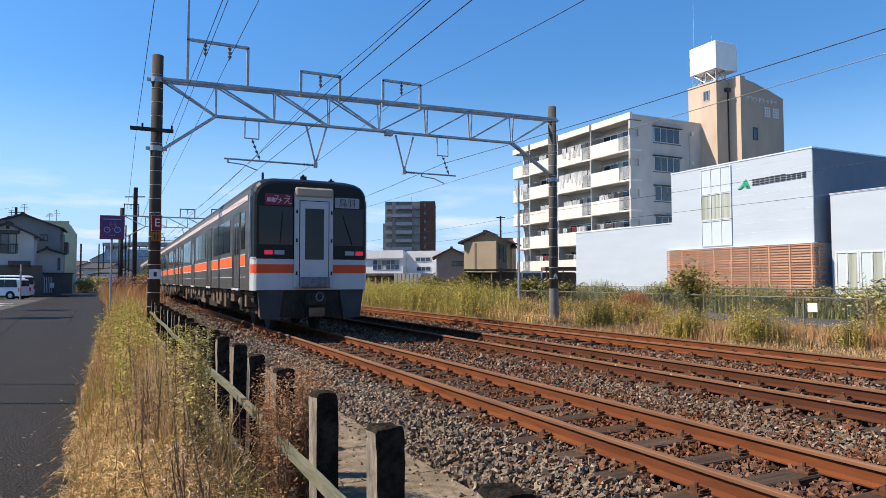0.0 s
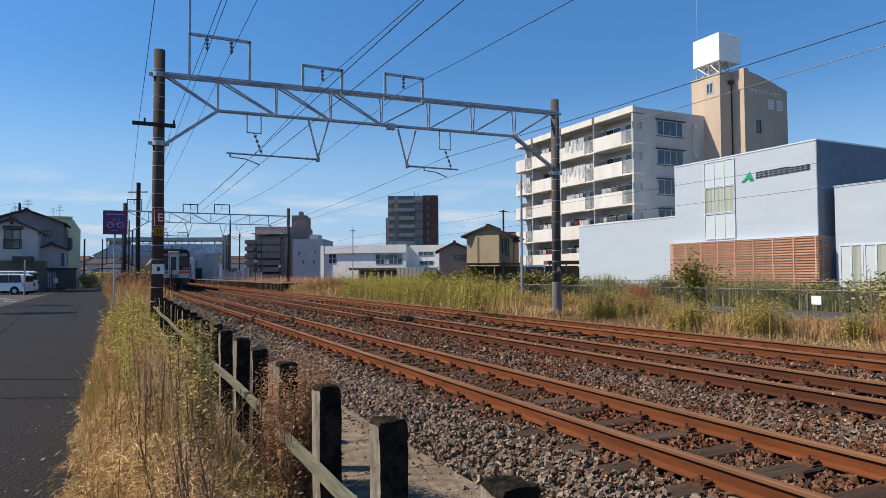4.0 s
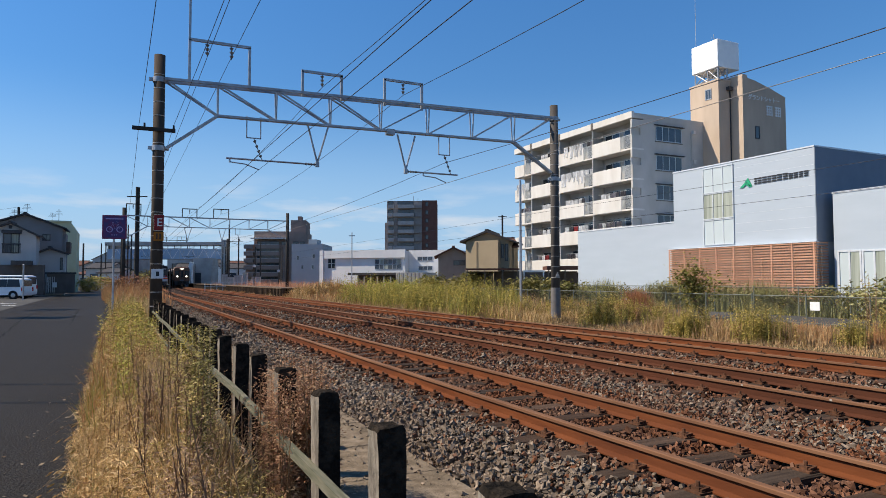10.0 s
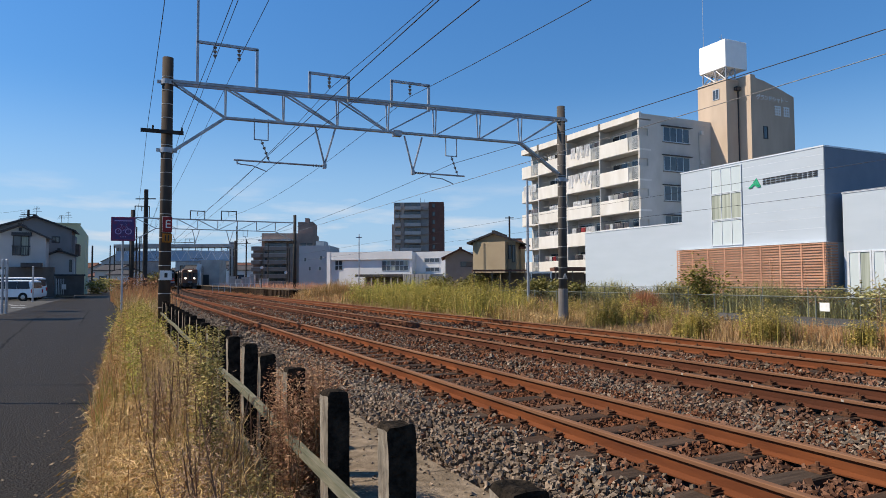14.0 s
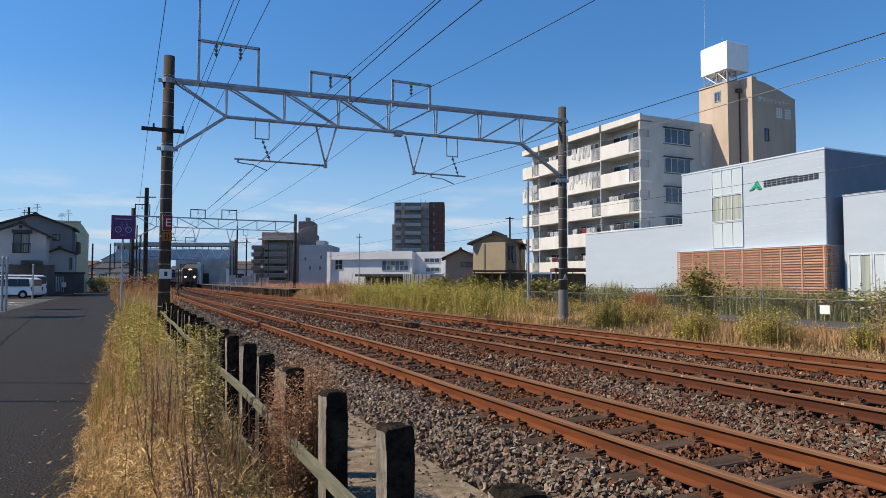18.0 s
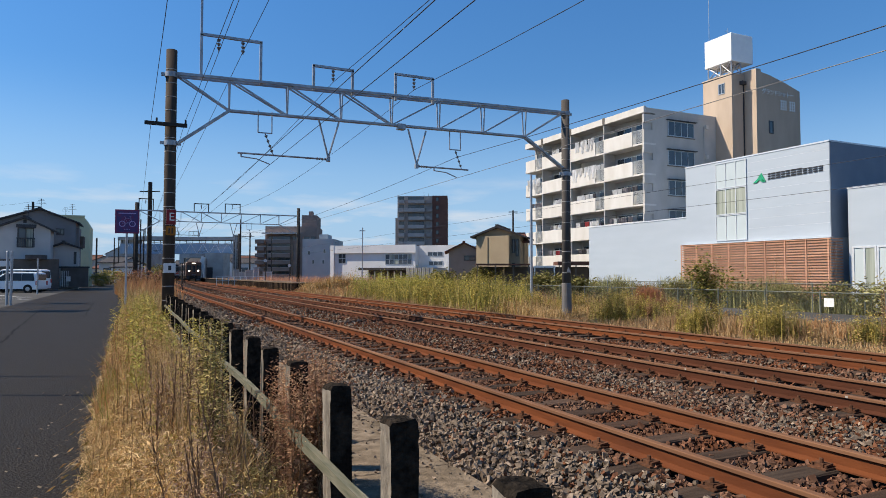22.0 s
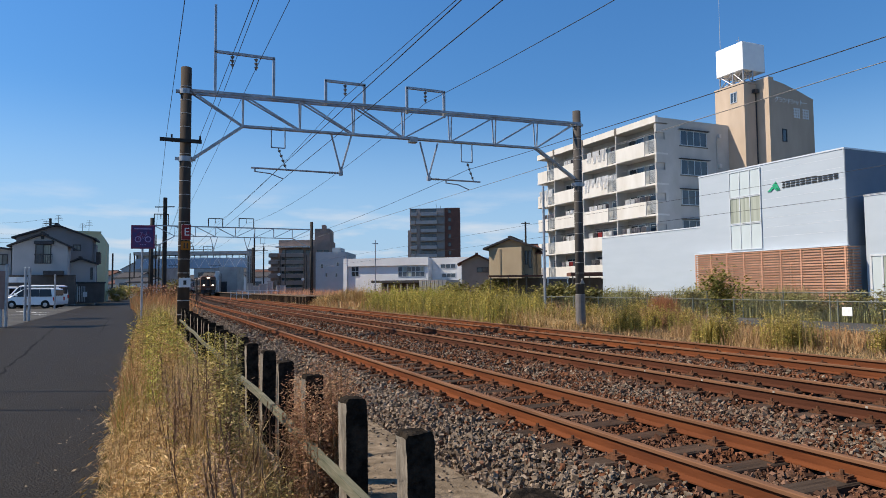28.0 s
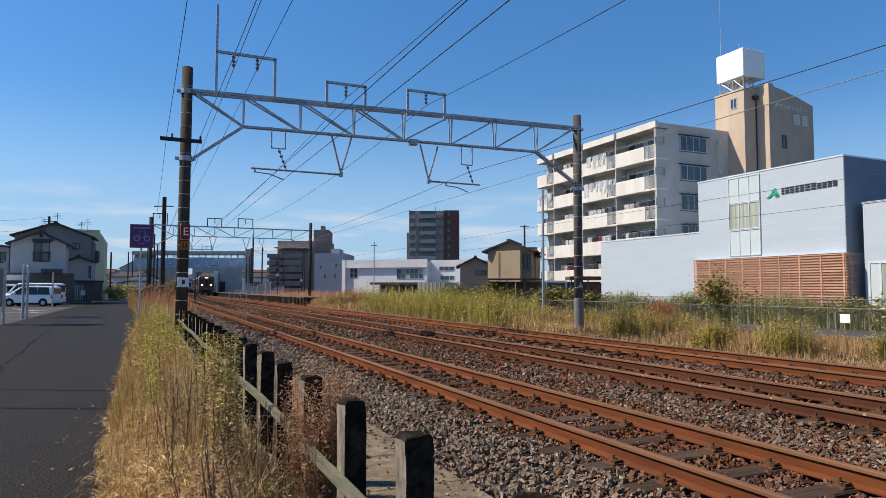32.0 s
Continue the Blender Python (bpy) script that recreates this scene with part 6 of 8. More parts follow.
tagged(part("bay_marking", lines, M_ROADPAINT), "worn white parking bay lines", "road marking", kind="structure")

# cycle sign on a pole in the verge
M_SIGNBLUE = mat("faded_purple_sign", (0.075, 0.05, 0.17), (0.05, 0.035, 0.13), 6, 0.5, dirt=(0.22, 0.03, 0.10), dirt_scale=6, dirt_amt=0.8)
M_SIGNBORDER = mat("faded_magenta_border", (0.22, 0.035, 0.10), (0.16, 0.03, 0.09), 6, 0.5)
M_SIGNMARK = mat("pale_sign_mark", (0.45, 0.36, 0.62), (0.36, 0.28, 0.5), 6, 0.5)
cs = thing("cycle_sign", "faded purple square cycle sign on a slim grey pole", "road sign", pose(-0.22, 27.6, -0.2, 0, 0, -8))
bm = bmesh.new()
rod(bm, (-0.02, 0.05, -0.1), (-0.02, 0.05, 3.85), 0.038, 0.038, 10)
part("pole", bm, M_GALV, cs)
box_part("panel", (-0.42, 0.42, -0.012, 0.012, 3.06, 3.96), M_SIGNBORDER, cs, "magenta border", 0.004)
box_part("face", (-0.36, 0.36, -0.017, -0.0125, 3.12, 3.90), M_SIGNBLUE, cs)
bm = bmesh.new()
def ring(bm, cx, cz, r, t, y):
    n = 20
    pts = [[bm.verts.new((cx + q * math.cos(k * math.tau / n), yy_, cz + q * math.sin(k * math.tau / n))) for k in range(n)] for yy_ in (y, y - 0.004) for q in (r - t, r)]
    for k in range(n):
        j = (k + 1) % n
        bm.faces.new((pts[2][k], pts[2][j], pts[3][j], pts[3][k]))
        bm.faces.new((pts[0][k], pts[0][j], pts[2][j], pts[2][k]))
        bm.faces.new((pts[1][k], pts[1][j], pts[3][j], pts[3][k]))
for cx in (-0.17, 0.18):
    ring(bm, cx, 3.42, 0.115, 0.03, -0.018)
for a, b in (((-0.17, 3.42), (-0.06, 3.62)), ((-0.06, 3.62), (0.13, 3.62)), ((0.18, 3.42), (0.11, 3.70)), ((-0.06, 3.62), (0.02, 3.44)), ((0.02, 3.44), (0.13, 3.62)), ((-0.17, 3.42), (0.02, 3.44)), ((-0.10, 3.68), (-0.01, 3.68)), ((0.05, 3.71), (0.13, 3.69)), ((-0.06, 3.62), (-0.055, 3.68))):
    bar(bm, (a[0], -0.02, a[1]), (b[0], -0.02, b[1]), 0.026, 0.006)
part("cycle_mark", bm, M_SIGNMARK, cs, "pale bicycle outline")
bm = bmesh.new()
bx(bm, -0.3, 0.3, -0.021, -0.018, 3.80, 3.835)
for k in range(3):
    bx(bm, -0.1 + k * 0.08, -0.06 + k * 0.08, -0.021, -0.018, 3.20, 3.23)
part("text_bars", bm, M_SIGNMARK, cs)

# ---- post and rail fence along the lane ----
fence = thing("fence", "weathered concrete post fence with two mossy grey rails", "fence", pose(1.0, 12, -0.24))
POSTS = []
for var in range(3):
    bm = bmesh.new()
    prism(bm, [(-0.062, 0.0), (0.058, 0.0), (0.058, 0.3), (0.058, 0.5), (0.058, 0.7), (0.058, 0.84), (0.058, 0.948), (0.050, 0.964), (-0.050, 0.966), (-0.062, 0.946), (-0.062, 0.84), (-0.062, 0.7), (-0.062, 0.5), (-0.062, 0.3)], -0.062, 0.062, "Y")
    bmesh.ops.bevel(bm, geom=[e for e in bm.edges if e.calc_length() > 0.11 and abs(e.verts[0].co.z - e.verts[1].co.z) > 0.05], offset=0.009, segments=2, affect="EDGES", clamp_overlap=True)
    bmesh.ops.triangulate(bm, faces=[f for f in bm.faces if len(f.verts) > 4])
    bmesh.ops.subdivide_edges(bm, edges=bm.edges[:], cuts=2, use_grid_fill=True)
    me_ = mesh_of(bm, "post", [M_POST, M_LICHEN_SHADE])
    # lichen blackens the caps; the same colour paints shade on -Y and +X faces
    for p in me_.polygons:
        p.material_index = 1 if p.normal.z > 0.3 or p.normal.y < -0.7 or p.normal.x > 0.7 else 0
    off = Vector((var * 3.7, var * 1.9, 0))
    for v in me_.vertices:
        q = v.co * 26 + off
        k = 0.008 if v.co.z > 0.9 else 0.003
        v.co += Vector((k * noise.noise(q), k * noise.noise(q + Vector((9, 0, 0))), 1.5 * k * noise.noise(q + Vector((0, 9, 0)))))
        v.co += Vector((0.005 * noise.noise(v.co * 6 + off), 0.005 * noise.noise(v.co * 5 - off), 0))
    POSTS.append(me_)
rf = random.Random(8)
PY = [0.72 + 0.935 * k for k in range(25)]
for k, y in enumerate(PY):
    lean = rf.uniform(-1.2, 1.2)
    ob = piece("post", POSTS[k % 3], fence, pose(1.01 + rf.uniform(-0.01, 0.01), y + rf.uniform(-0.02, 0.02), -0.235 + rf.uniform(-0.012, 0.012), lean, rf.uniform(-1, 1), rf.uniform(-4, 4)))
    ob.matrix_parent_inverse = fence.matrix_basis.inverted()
for z in (0.345, -0.095):
    for a, b in ((-0.5, 5.42), (5.44, 11.0), (11.02, 16.6), (16.62, 23.0)):
        bm = bmesh.new()
        n = 30
        rings_ = []
        for k in range(n + 1):
            y = a + (b - a) * k / n
            zz = z - 0.010 * max(0.0, 5.0 - y) + 0.012 * math.sin(y * 1.3) + 0.004 * noise.noise((y * 4, z, 0))
            h = 0.056 + 0.006 * noise.noise((y * 5, 3, z))
            rings_.append([bm.verts.new(q) for q in ((0.905, y, zz - h / 2), (0.945, y, zz - h / 2), (0.945, y, zz + h / 2), (0.905, y, zz + h / 2))])
        for ra, rb in zip(rings_, rings_[1:]):
            for k in range(4):
                bm.faces.new((ra[k], ra[(k + 1) % 4], rb[(k + 1) % 4], rb[k]))
        bm.faces.new(rings_[0][::-1])
        bm.faces.new(rings_[-1])
        part_w("rail", bm, M_FENCERAIL, fence)

# ---- grass and weeds ----
S_STRAW = ((0.0, (0.14, 0.075, 0.035)), (0.25, (0.46, 0.29, 0.13)), (0.5, (0.82, 0.59, 0.30)), (0.75, (0.60, 0.39, 0.155)), (0.9, (0.28, 0.20, 0.06)), (1.0, (0.20, 0.17, 0.05)))
M_STRAW = ramp_mat("dry_grass", S_STRAW, 0.8, 0.15)
M_REDGRASS = ramp_mat("russet_grass", ((0.0, (0.40, 0.17, 0.075)), (0.5, (0.56, 0.30, 0.135)), (1.0, (0.36, 0.22, 0.08))), 0.8, 0.25)
M_GOLDENROD = ramp_mat("goldenrod_leaf", ((0.0, (0.11, 0.105, 0.025)), (0.35, (0.25, 0.225, 0.05)), (0.65, (0.42, 0.34, 0.085)), (0.9, (0.54, 0.42, 0.11)), (1.0, (0.64, 0.46, 0.065))), 0.75, 0.3)
M_GOLDENROD_NEAR = ramp_mat("olive_goldenrod_leaf", ((0.0, (0.13, 0.12, 0.03)), (0.35, (0.30, 0.25, 0.055)), (0.65, (0.48, 0.385, 0.10)), (0.9, (0.60, 0.45, 0.14)), (1.0, (0.66, 0.46, 0.17))), 0.75, 0.4)
M_FIELDSTRAW = ramp_mat("brown_field_grass", ((0.0, (0.19, 0.10, 0.046)), (0.3, (0.44, 0.265, 0.125)), (0.6, (0.60, 0.41, 0.21)), (0.85, (0.45, 0.26, 0.125)), (1.0, (0.25, 0.185, 0.066))), 0.8, 0.15)
M_DRYWEED = ramp_mat("withered_weed", ((0.0, (0.20, 0.10, 0.05)), (0.4, (0.46, 0.28, 0.11)), (0.75, (0.32, 0.21, 0.07)), (1.0, (0.60, 0.42, 0.17))), 0.8, 0.25)
M_REDWEED = ramp_mat("red_brown_weed", ((0.0, (0.19, 0.08, 0.045)), (0.45, (0.37, 0.20, 0.115)), (0.8, (0.52, 0.34, 0.19)), (1.0, (0.15, 0.07, 0.042))), 0.8, 0.45)
M_PURPLEWEED = ramp_mat("purple_brown_weed", ((0.0, (0.22, 0.12, 0.075)), (0.5, (0.42, 0.28, 0.17)), (1.0, (0.17, 0.095, 0.06))), 0.8, 0.2)
M_TALLWEED = ramp_mat("goldenrod_leaf_green", ((0.0, (0.11, 0.085, 0.03)), (0.35, (0.29, 0.225, 0.07)), (0.7, (0.50, 0.38, 0.135)), (1.0, (0.66, 0.50, 0.20))), 0.75, 0.3)
M_REED = ramp_mat("yellow_green_reed", ((0.0, (0.12, 0.12, 0.025)), (0.35, (0.28, 0.26, 0.055)), (0.6, (0.47, 0.40, 0.11)), (0.8, (0.58, 0.42, 0.16)), (1.0, (0.17, 0.16, 0.04))), 0.75, 0.3)
M_PINKGRASS = ramp_mat("pale_russet_plume_grass", ((0.0, (0.50, 0.22, 0.12)), (0.5, (0.71, 0.41, 0.26)), (1.0, (0.57, 0.29, 0.16))), 0.8, 0.25)
M_HEDGE = ramp_mat("olive_hedge_leaf", ((0.0, (0.085, 0.085, 0.022)), (0.5, (0.18, 0.165, 0.048)), (1.0, (0.33, 0.27, 0.11))), 0.75, 0.35)
M_DARKSTEM = mat("dark_dead_stem", (0.25, 0.155, 0.095), (0.14, 0.082, 0.05), 8, 0.85)
M_STEM = mat("weed_stem", (0.20, 0.12, 0.06), (0.13, 0.08, 0.045), 8, 0.85)


def clumpy(r, n, x0, x1, y0, y1, freq, power=1.0):
    """Places that gather in clumps."""
    x, y = r.uniform(x0, x1, n * 2), r.uniform(y0, y1, n * 2)
    w = 0.5 + 0.25 * (np.sin(x * freq * 1.7 + 1.3) + np.cos(y * freq + x * 0.6)) + 0.25 * np.sin(y * freq * 2.3 + 0.7)
    keep = r.rand(n * 2) < np.clip(w, 0.12, 1) ** power
    return x[keep][:n], y[keep][:n]


def ground_z(x):
    return np.interp(x, [q[0] for q in prof], [q[1] for q in prof])


def stand(x, y):
    """Uneven growth: taller and lower stands a few metres across."""
    return 0.78 + 0.22 * np.sin(x * 1.1 + 0.5 * y) * np.cos(y * 0.55 + 1) + 0.22 * np.sin(x * 0.45 + y * 0.9 + 2) + 0.10 * np.sin(3.1 * x + 2.3 * y)


def blades(name, spots, hmin, hmax, width, lean, material, seed, label, curl=0.5):
    """Bent grass blades of three triangles each."""
    r = np.random.RandomState(seed)
    x, y = spots
    n = len(x)
    h = r.uniform(hmin, hmax, n) * np.where(x > 12, stand(x, y), 1.0)
    a = r.uniform(0, math.tau, n)
    l = np.abs(r.randn(n)) * lean * h
    dx, dy = np.cos(a) * l, np.sin(a) * l
    b = r.uniform(0, math.pi, n)
    wx, wy = np.cos(b) * width / 2, np.sin(b) * width / 2
    z = ground_z(x) - 0.02
    mz = r.uniform(0.5, 0.65, n)
    v = np.empty((n, 5, 3))
    v[:, 0] = np.stack([x - wx, y - wy, z], 1)
    v[:, 1] = np.stack([x + wx, y + wy, z], 1)
    m = np.stack([x + dx * 0.35, y + dy * 0.35, z + h * mz], 1)
    v[:, 2] = m + np.stack([wx, wy, 0 * wx], 1) * 0.8
    v[:, 3] = m - np.stack([wx, wy, 0 * wx], 1) * 0.8
    v[:, 4] = np.stack([x + dx, y + dy, z + h * (1 - curl * np.clip(l / h, 0, 1) ** 2)], 1)
    f = np.array(((0, 1, 2), (0, 2, 3), (3, 2, 4)))[None] + (np.arange(n) * 5)[:, None, None]
    return tagged(new(name, raw_mesh(name, v.reshape(-1, 3), f.reshape(-1, 3), material)), label, "grass", kind="stuff")


def weeds(name, spots, hmin, hmax, leaves, leaf, material, seed, label, low=0.25, spread=0.10, tuft=0.0, bend=0.10, thick=1.0, twigs=0, stem_mat=None):
    """Upright weeds: a thin stem each, with many small leaves set round it; tuft lets the top flare into a plume."""
    r = np.random.RandomState(seed)
    x, y = spots
    n = len(x)
    h = r.uniform(hmin, hmax, n) * np.where(x > 12, stand(x, y), 1.0)
    a = r.uniform(0, math.tau, n)
    bx_, by_ = np.cos(a) * bend * h * r.rand(n), np.sin(a) * bend * h * r.rand(n)
    z = ground_z(x) - 0.02
    # stems: three-sided
    ang = np.array([0, 2.09, 4.19])
    rad = (0.002 + 0.003 * r.rand(n)) * thick
    v = np.empty((n, 6, 3))
    for k in range(3):
        cx, cy = np.cos(ang[k]) * rad, np.sin(ang[k]) * rad
        v[:, k] = np.stack([x + cx, y + cy, z], 1)
        v[:, k + 3] = np.stack([x + bx_ + cx * 0.4, y + by_ + cy * 0.4, z + h], 1)
    f = []
    for k in range(3):
        j = (k + 1) % 3
        f += [(k, j, j + 3), (k, j + 3, k + 3)]
    f = np.array(f)[None] + (np.arange(n) * 6)[:, None, None]
    v, f = v.reshape(-1, 3), f.reshape(-1, 3)
    if twigs:
        # thin side twigs that rise from the stem
        i = np.repeat(np.arange(n), twigs)
        s = r.uniform(0.2, 0.85, len(i))
        ta = r.uniform(0, math.tau, len(i))
        tl = h[i] * r.uniform(0.12, 0.30, len(i)) * (1.2 - s)
        p = np.stack([x[i] + bx_[i] * s, y[i] + by_[i] * s, z[i] + h[i] * s], 1)
        tip = p + np.stack([np.cos(ta) * tl * 0.6, np.sin(ta) * tl * 0.6, tl], 1)
        wide = np.stack([-np.sin(ta), np.cos(ta), np.full(len(i), 0.4)], 1) * 0.0018 * thick
        tv = np.stack([p - wide, p + wide, tip], 1).reshape(-1, 3)
        f = np.concatenate([f, np.arange(len(tv)).reshape(-1, 3) + len(v)])
        v = np.concatenate([v, tv])
    tagged(new(name + "_stems", raw_mesh(name + "_stems", v, f, stem_mat or M_STEM)), label + ", bare stems", "weeds", kind="stuff")
    N = n * leaves
    i = np.repeat(np.arange(n), leaves)
    s = low + (1 - low) * r.rand(N) ** 0.8
    az = r.uniform(0, math.tau, N)
    out = (spread * (0.5 + 0.7 * r.rand(N)) * (1 - 0.55 * s) + tuft * np.clip(s - 0.75, 0, 1)) * (h[i] / hmax)
    L = leaf * (0.6 + 0.8 * r.rand(N)) * (1.15 - 0.5 * s)
    droop = r.uniform(-0.6, 0.7, N)
    c = np.stack([x[i] + bx_[i] * s + np.cos(az) * out, y[i] + by_[i] * s + np.sin(az) * out, z[i] + h[i] * s], 1)
    d = np.stack([np.cos(az), np.sin(az), droop], 1) * L[:, None] * 0.5
    tw = r.uniform(-1, 1, N)
    w = np.stack([-np.sin(az), np.cos(az), tw], 1) * L[:, None] * 0.14
    v = np.stack([c - d, c + w, c + d, c - w], 1)
    f = np.array(((0, 1, 2), (0, 2, 3)))[None] + (np.arange(N) * 4)[:, None, None]
    ob = tagged(new(name, raw_mesh(name, v.reshape(-1, 3), f.reshape(-1, 3), material)), label, "weeds", kind="stuff")
    return ob


def part_of(sp, cond):
    k = cond(*sp)
    return sp[0][k], sp[1][k]


R = np.random.RandomState(21)
def canopy(x):
    return np.interp(x, (-0.40, -0.25, 0.0, 0.4, 0.60, 0.75, 0.9), (0.07, 0.20, 0.36, 0.44, 0.30, 0.14, 0.07))


def tangle(name, spots, length, width, material, seed, label, lo=0.0, hi=1.0):
    """Dead leaves of grass, curled and lying over one another through the height of the sward."""
    r = np.random.RandomState(seed)
    x, y = spots
    n = len(x)
    hz = canopy(x) * (0.75 + 0.5 * np.sin(y * 2.1 + x * 5) * np.sin(y * 0.9 + 1))
    z = ground_z(x) + np.clip(hz, 0.05, 2) * (lo + (hi - lo) * r.rand(n) ** 0.7)
    a = r.uniform(0, math.tau, n)
    L = length * r.uniform(0.5, 1.5, n)
    rise = r.uniform(-0.2, 1.3, n)
    c = np.stack([x, y, z], 1)
    d = np.stack([np.cos(a), np.sin(a), rise], 1)
    d /= np.linalg.norm(d, axis=1)[:, None]
    bend = np.stack([np.cos(a + 1.2) * 0.5, np.sin(a + 1.2) * 0.5, -r.uniform(0.3, 1.3, n)], 1)
    w = np.stack([-np.sin(a), np.cos(a), r.uniform(-1, 1, n)], 1) * width / 2
    p1 = c + d * L[:, None] * 0.55
    p2 = p1 + (d + bend) * L[:, None] * 0.45
    v = np.stack([c - w * 0.6, c + w * 0.6, p1 + w, p1 - w, p2], 1)
    low = -0.40 + 0.05 * r.randn(n)[:, None]
    v[:, :, 0] = np.maximum(v[:, :, 0], low)
    f = np.array(((0, 1, 2), (0, 2, 3), (3, 2, 4)))[None] + (np.arange(n) * 5)[:, None, None]
    return tagged(new(name, raw_mesh(name, v.reshape(-1, 3), f.reshape(-1, 3), material)), label, "grass", kind="stuff")


# verge between lane and fence
tangle("dry_grass", clumpy(R, 62000, -0.36, 1.02, 2.8, 8.0, 2.8, 1.9), 0.078, 0.0046, M_STRAW, 1, "tangled straw-coloured dry grass along the lane")
tangle("dry_grass", clumpy(R, 26000, -0.36, 1.02, 8.0, 15, 1.7, 0.8), 0.15, 0.009, M_STRAW, 2, "tangled straw-coloured dry grass along the lane")
tangle("dry_grass", clumpy(R, 16000, -0.40, 1.02, 15, 27, 1.2, 0.8), 0.22, 0.016, M_STRAW, 102, "tangled straw-coloured dry grass along the lane")
sp1 = clumpy(R, 8000, -0.25, 0.72, 2.6, 8.0, 2.2, 0.8)
blades("dry_grass", sp1, 0.15, 0.45, 0.0042, 0.45, M_STRAW, 101, "thin upright straw-coloured grass along the lane", 0.8)
sp2 = clumpy(R, 7000, -0.25, 0.62, 8.0, 26, 1.4, 0.8)
blades("dry_grass", sp2, 0.2, 0.62, 0.009, 0.4, M_STRAW, 103, "thin upright straw-coloured grass along the lane", 0.7)
sp2c = clumpy(R, 2800, -0.28, 0.35, 6.5, 18, 1.6, 1.2)
blades("reeds", sp2c, 0.25, 0.60, 0.008, 0.3, M_REED, 105, "yellow-green grass along the lane edge", 0.5)
sp2b = clumpy(R, 9000, -0.75, 1.4, 26, 62, 0.6, 0.7)
sp2b = part_of((sp2b[0] - np.maximum(0, sp2b[1] - 40) * 0.02, sp2b[1]), lambda x, y: x > -0.30 - np.maximum(0, y - 36) * 0.035)
blades("dry_grass", sp2b, 0.3, 1.05, 0.022, 0.3, M_STRAW, 3, "tall dry grass at the far end of the verge")
# purple-brown withered weeds through the middle of the verge
sp3 = clumpy(R, 62, 0.20, 0.70, 3.2, 8.5, 2.0)
weeds("withered_weeds", sp3, 0.55, 0.95, 170, 0.026, M_PURPLEWEED, 4, "withered purple-brown weeds in the verge", 0.30, 0.15, 0.12, 0.25, 1.7, 16, M_DARKSTEM)
sp3b = clumpy(R, 85, -0.15, 0.60, 3.0, 9.5, 2.0)
weeds("withered_weeds", sp3b, 0.30, 0.75, 120, 0.030, M_DRYWEED, 104, "withered brown and yellow weeds in the verge", 0.2, 0.12, 0.12, 0.2)
sp4 = clumpy(R, 270, -0.15, 0.58, 8.5, 24, 1.1)
weeds("withered_weeds", sp4, 0.4, 0.85, 110, 0.045, M_DRYWEED, 5, "withered brown and yellow weeds in the verge", 0.15, 0.15, 0.12, 0.18)
# goldenrod stands close to the fence, taller than the rest
M_OLIVE = ramp_mat("dark_olive_leaf", ((0.0, (0.05, 0.045, 0.015)), (0.4, (0.16, 0.135, 0.04)), (0.75, (0.32, 0.26, 0.08)), (1.0, (0.48, 0.38, 0.14))), 0.75, 0.15)
sp5h = (np.array([0.44, 0.50, 0.47, 0.56, 0.60]), np.array([4.30, 4.55, 4.85, 5.1, 5.6]))
weeds("goldenrod", sp5h, 1.0, 1.25, 900, 0.042, M_OLIVE, 213, "tall dense olive goldenrod stalk in the verge", 0.04, 0.085, 0.02, 0.06, 2.2, 12, M_DARKSTEM)
sp5 = clumpy(R, 9, 0.40, 0.56, 4.2, 6.4, 1.7)
weeds("goldenrod", sp5, 0.85, 1.15, 440, 0.036, M_TALLWEED, 6, "tall yellow-green goldenrod on dark stalks by the fence", 0.06, 0.11, 0.03, 0.10, 2.0, 14, M_DARKSTEM)
sp5d = clumpy(R, 14, 0.15, 0.85, 3.2, 6.0, 2.3)
weeds("dead_stalks", sp5d, 0.70, 0.98, 90, 0.026, M_PURPLEWEED, 206, "tall dark brown dead stalks in the verge", 0.3, 0.13, 0.15, 0.32, 2.0, 18, M_DARKSTEM)
sp5c = clumpy(R, 26, 0.72, 1.0, 8.8, 10.6, 1.7)
weeds("goldenrod", sp5c, 0.55, 1.0, 190, 0.050, M_GOLDENROD, 106, "yellow-green goldenrod among the fence posts", 0.10, 0.15, 0.08, 0.12)
sp5b = clumpy(R, 65, -0.25, 0.6, 11, 26, 0.9)
weeds("goldenrod", sp5b, 0.6, 1.15, 120, 0.07, M_GOLDENROD, 7, "yellow-green goldenrod in the verge", 0.1, 0.16, 0.1)
M_LIMEWEED = ramp_mat("lime_goldenrod_leaf", ((0.0, (0.14, 0.15, 0.03)), (0.4, (0.34, 0.33, 0.06)), (0.75, (0.52, 0.46, 0.10)), (1.0, (0.24, 0.22, 0.05))), 0.75, 0.3)
sp5f = clumpy(R, 32, -0.05, 0.62, 8.0, 19, 1.3)
weeds("goldenrod", sp5f, 0.55, 1.0, 170, 0.055, M_LIMEWEED, 211, "lime-green young goldenrod in the verge", 0.10, 0.14, 0.06)
sp5g = clumpy(R, 14, 0.02, 0.42, 4.6, 8.0, 1.9)
weeds("goldenrod", sp5g, 0.40, 0.72, 200, 0.034, M_LIMEWEED, 212, "lime-green young goldenrod in the verge", 0.10, 0.11, 0.04)
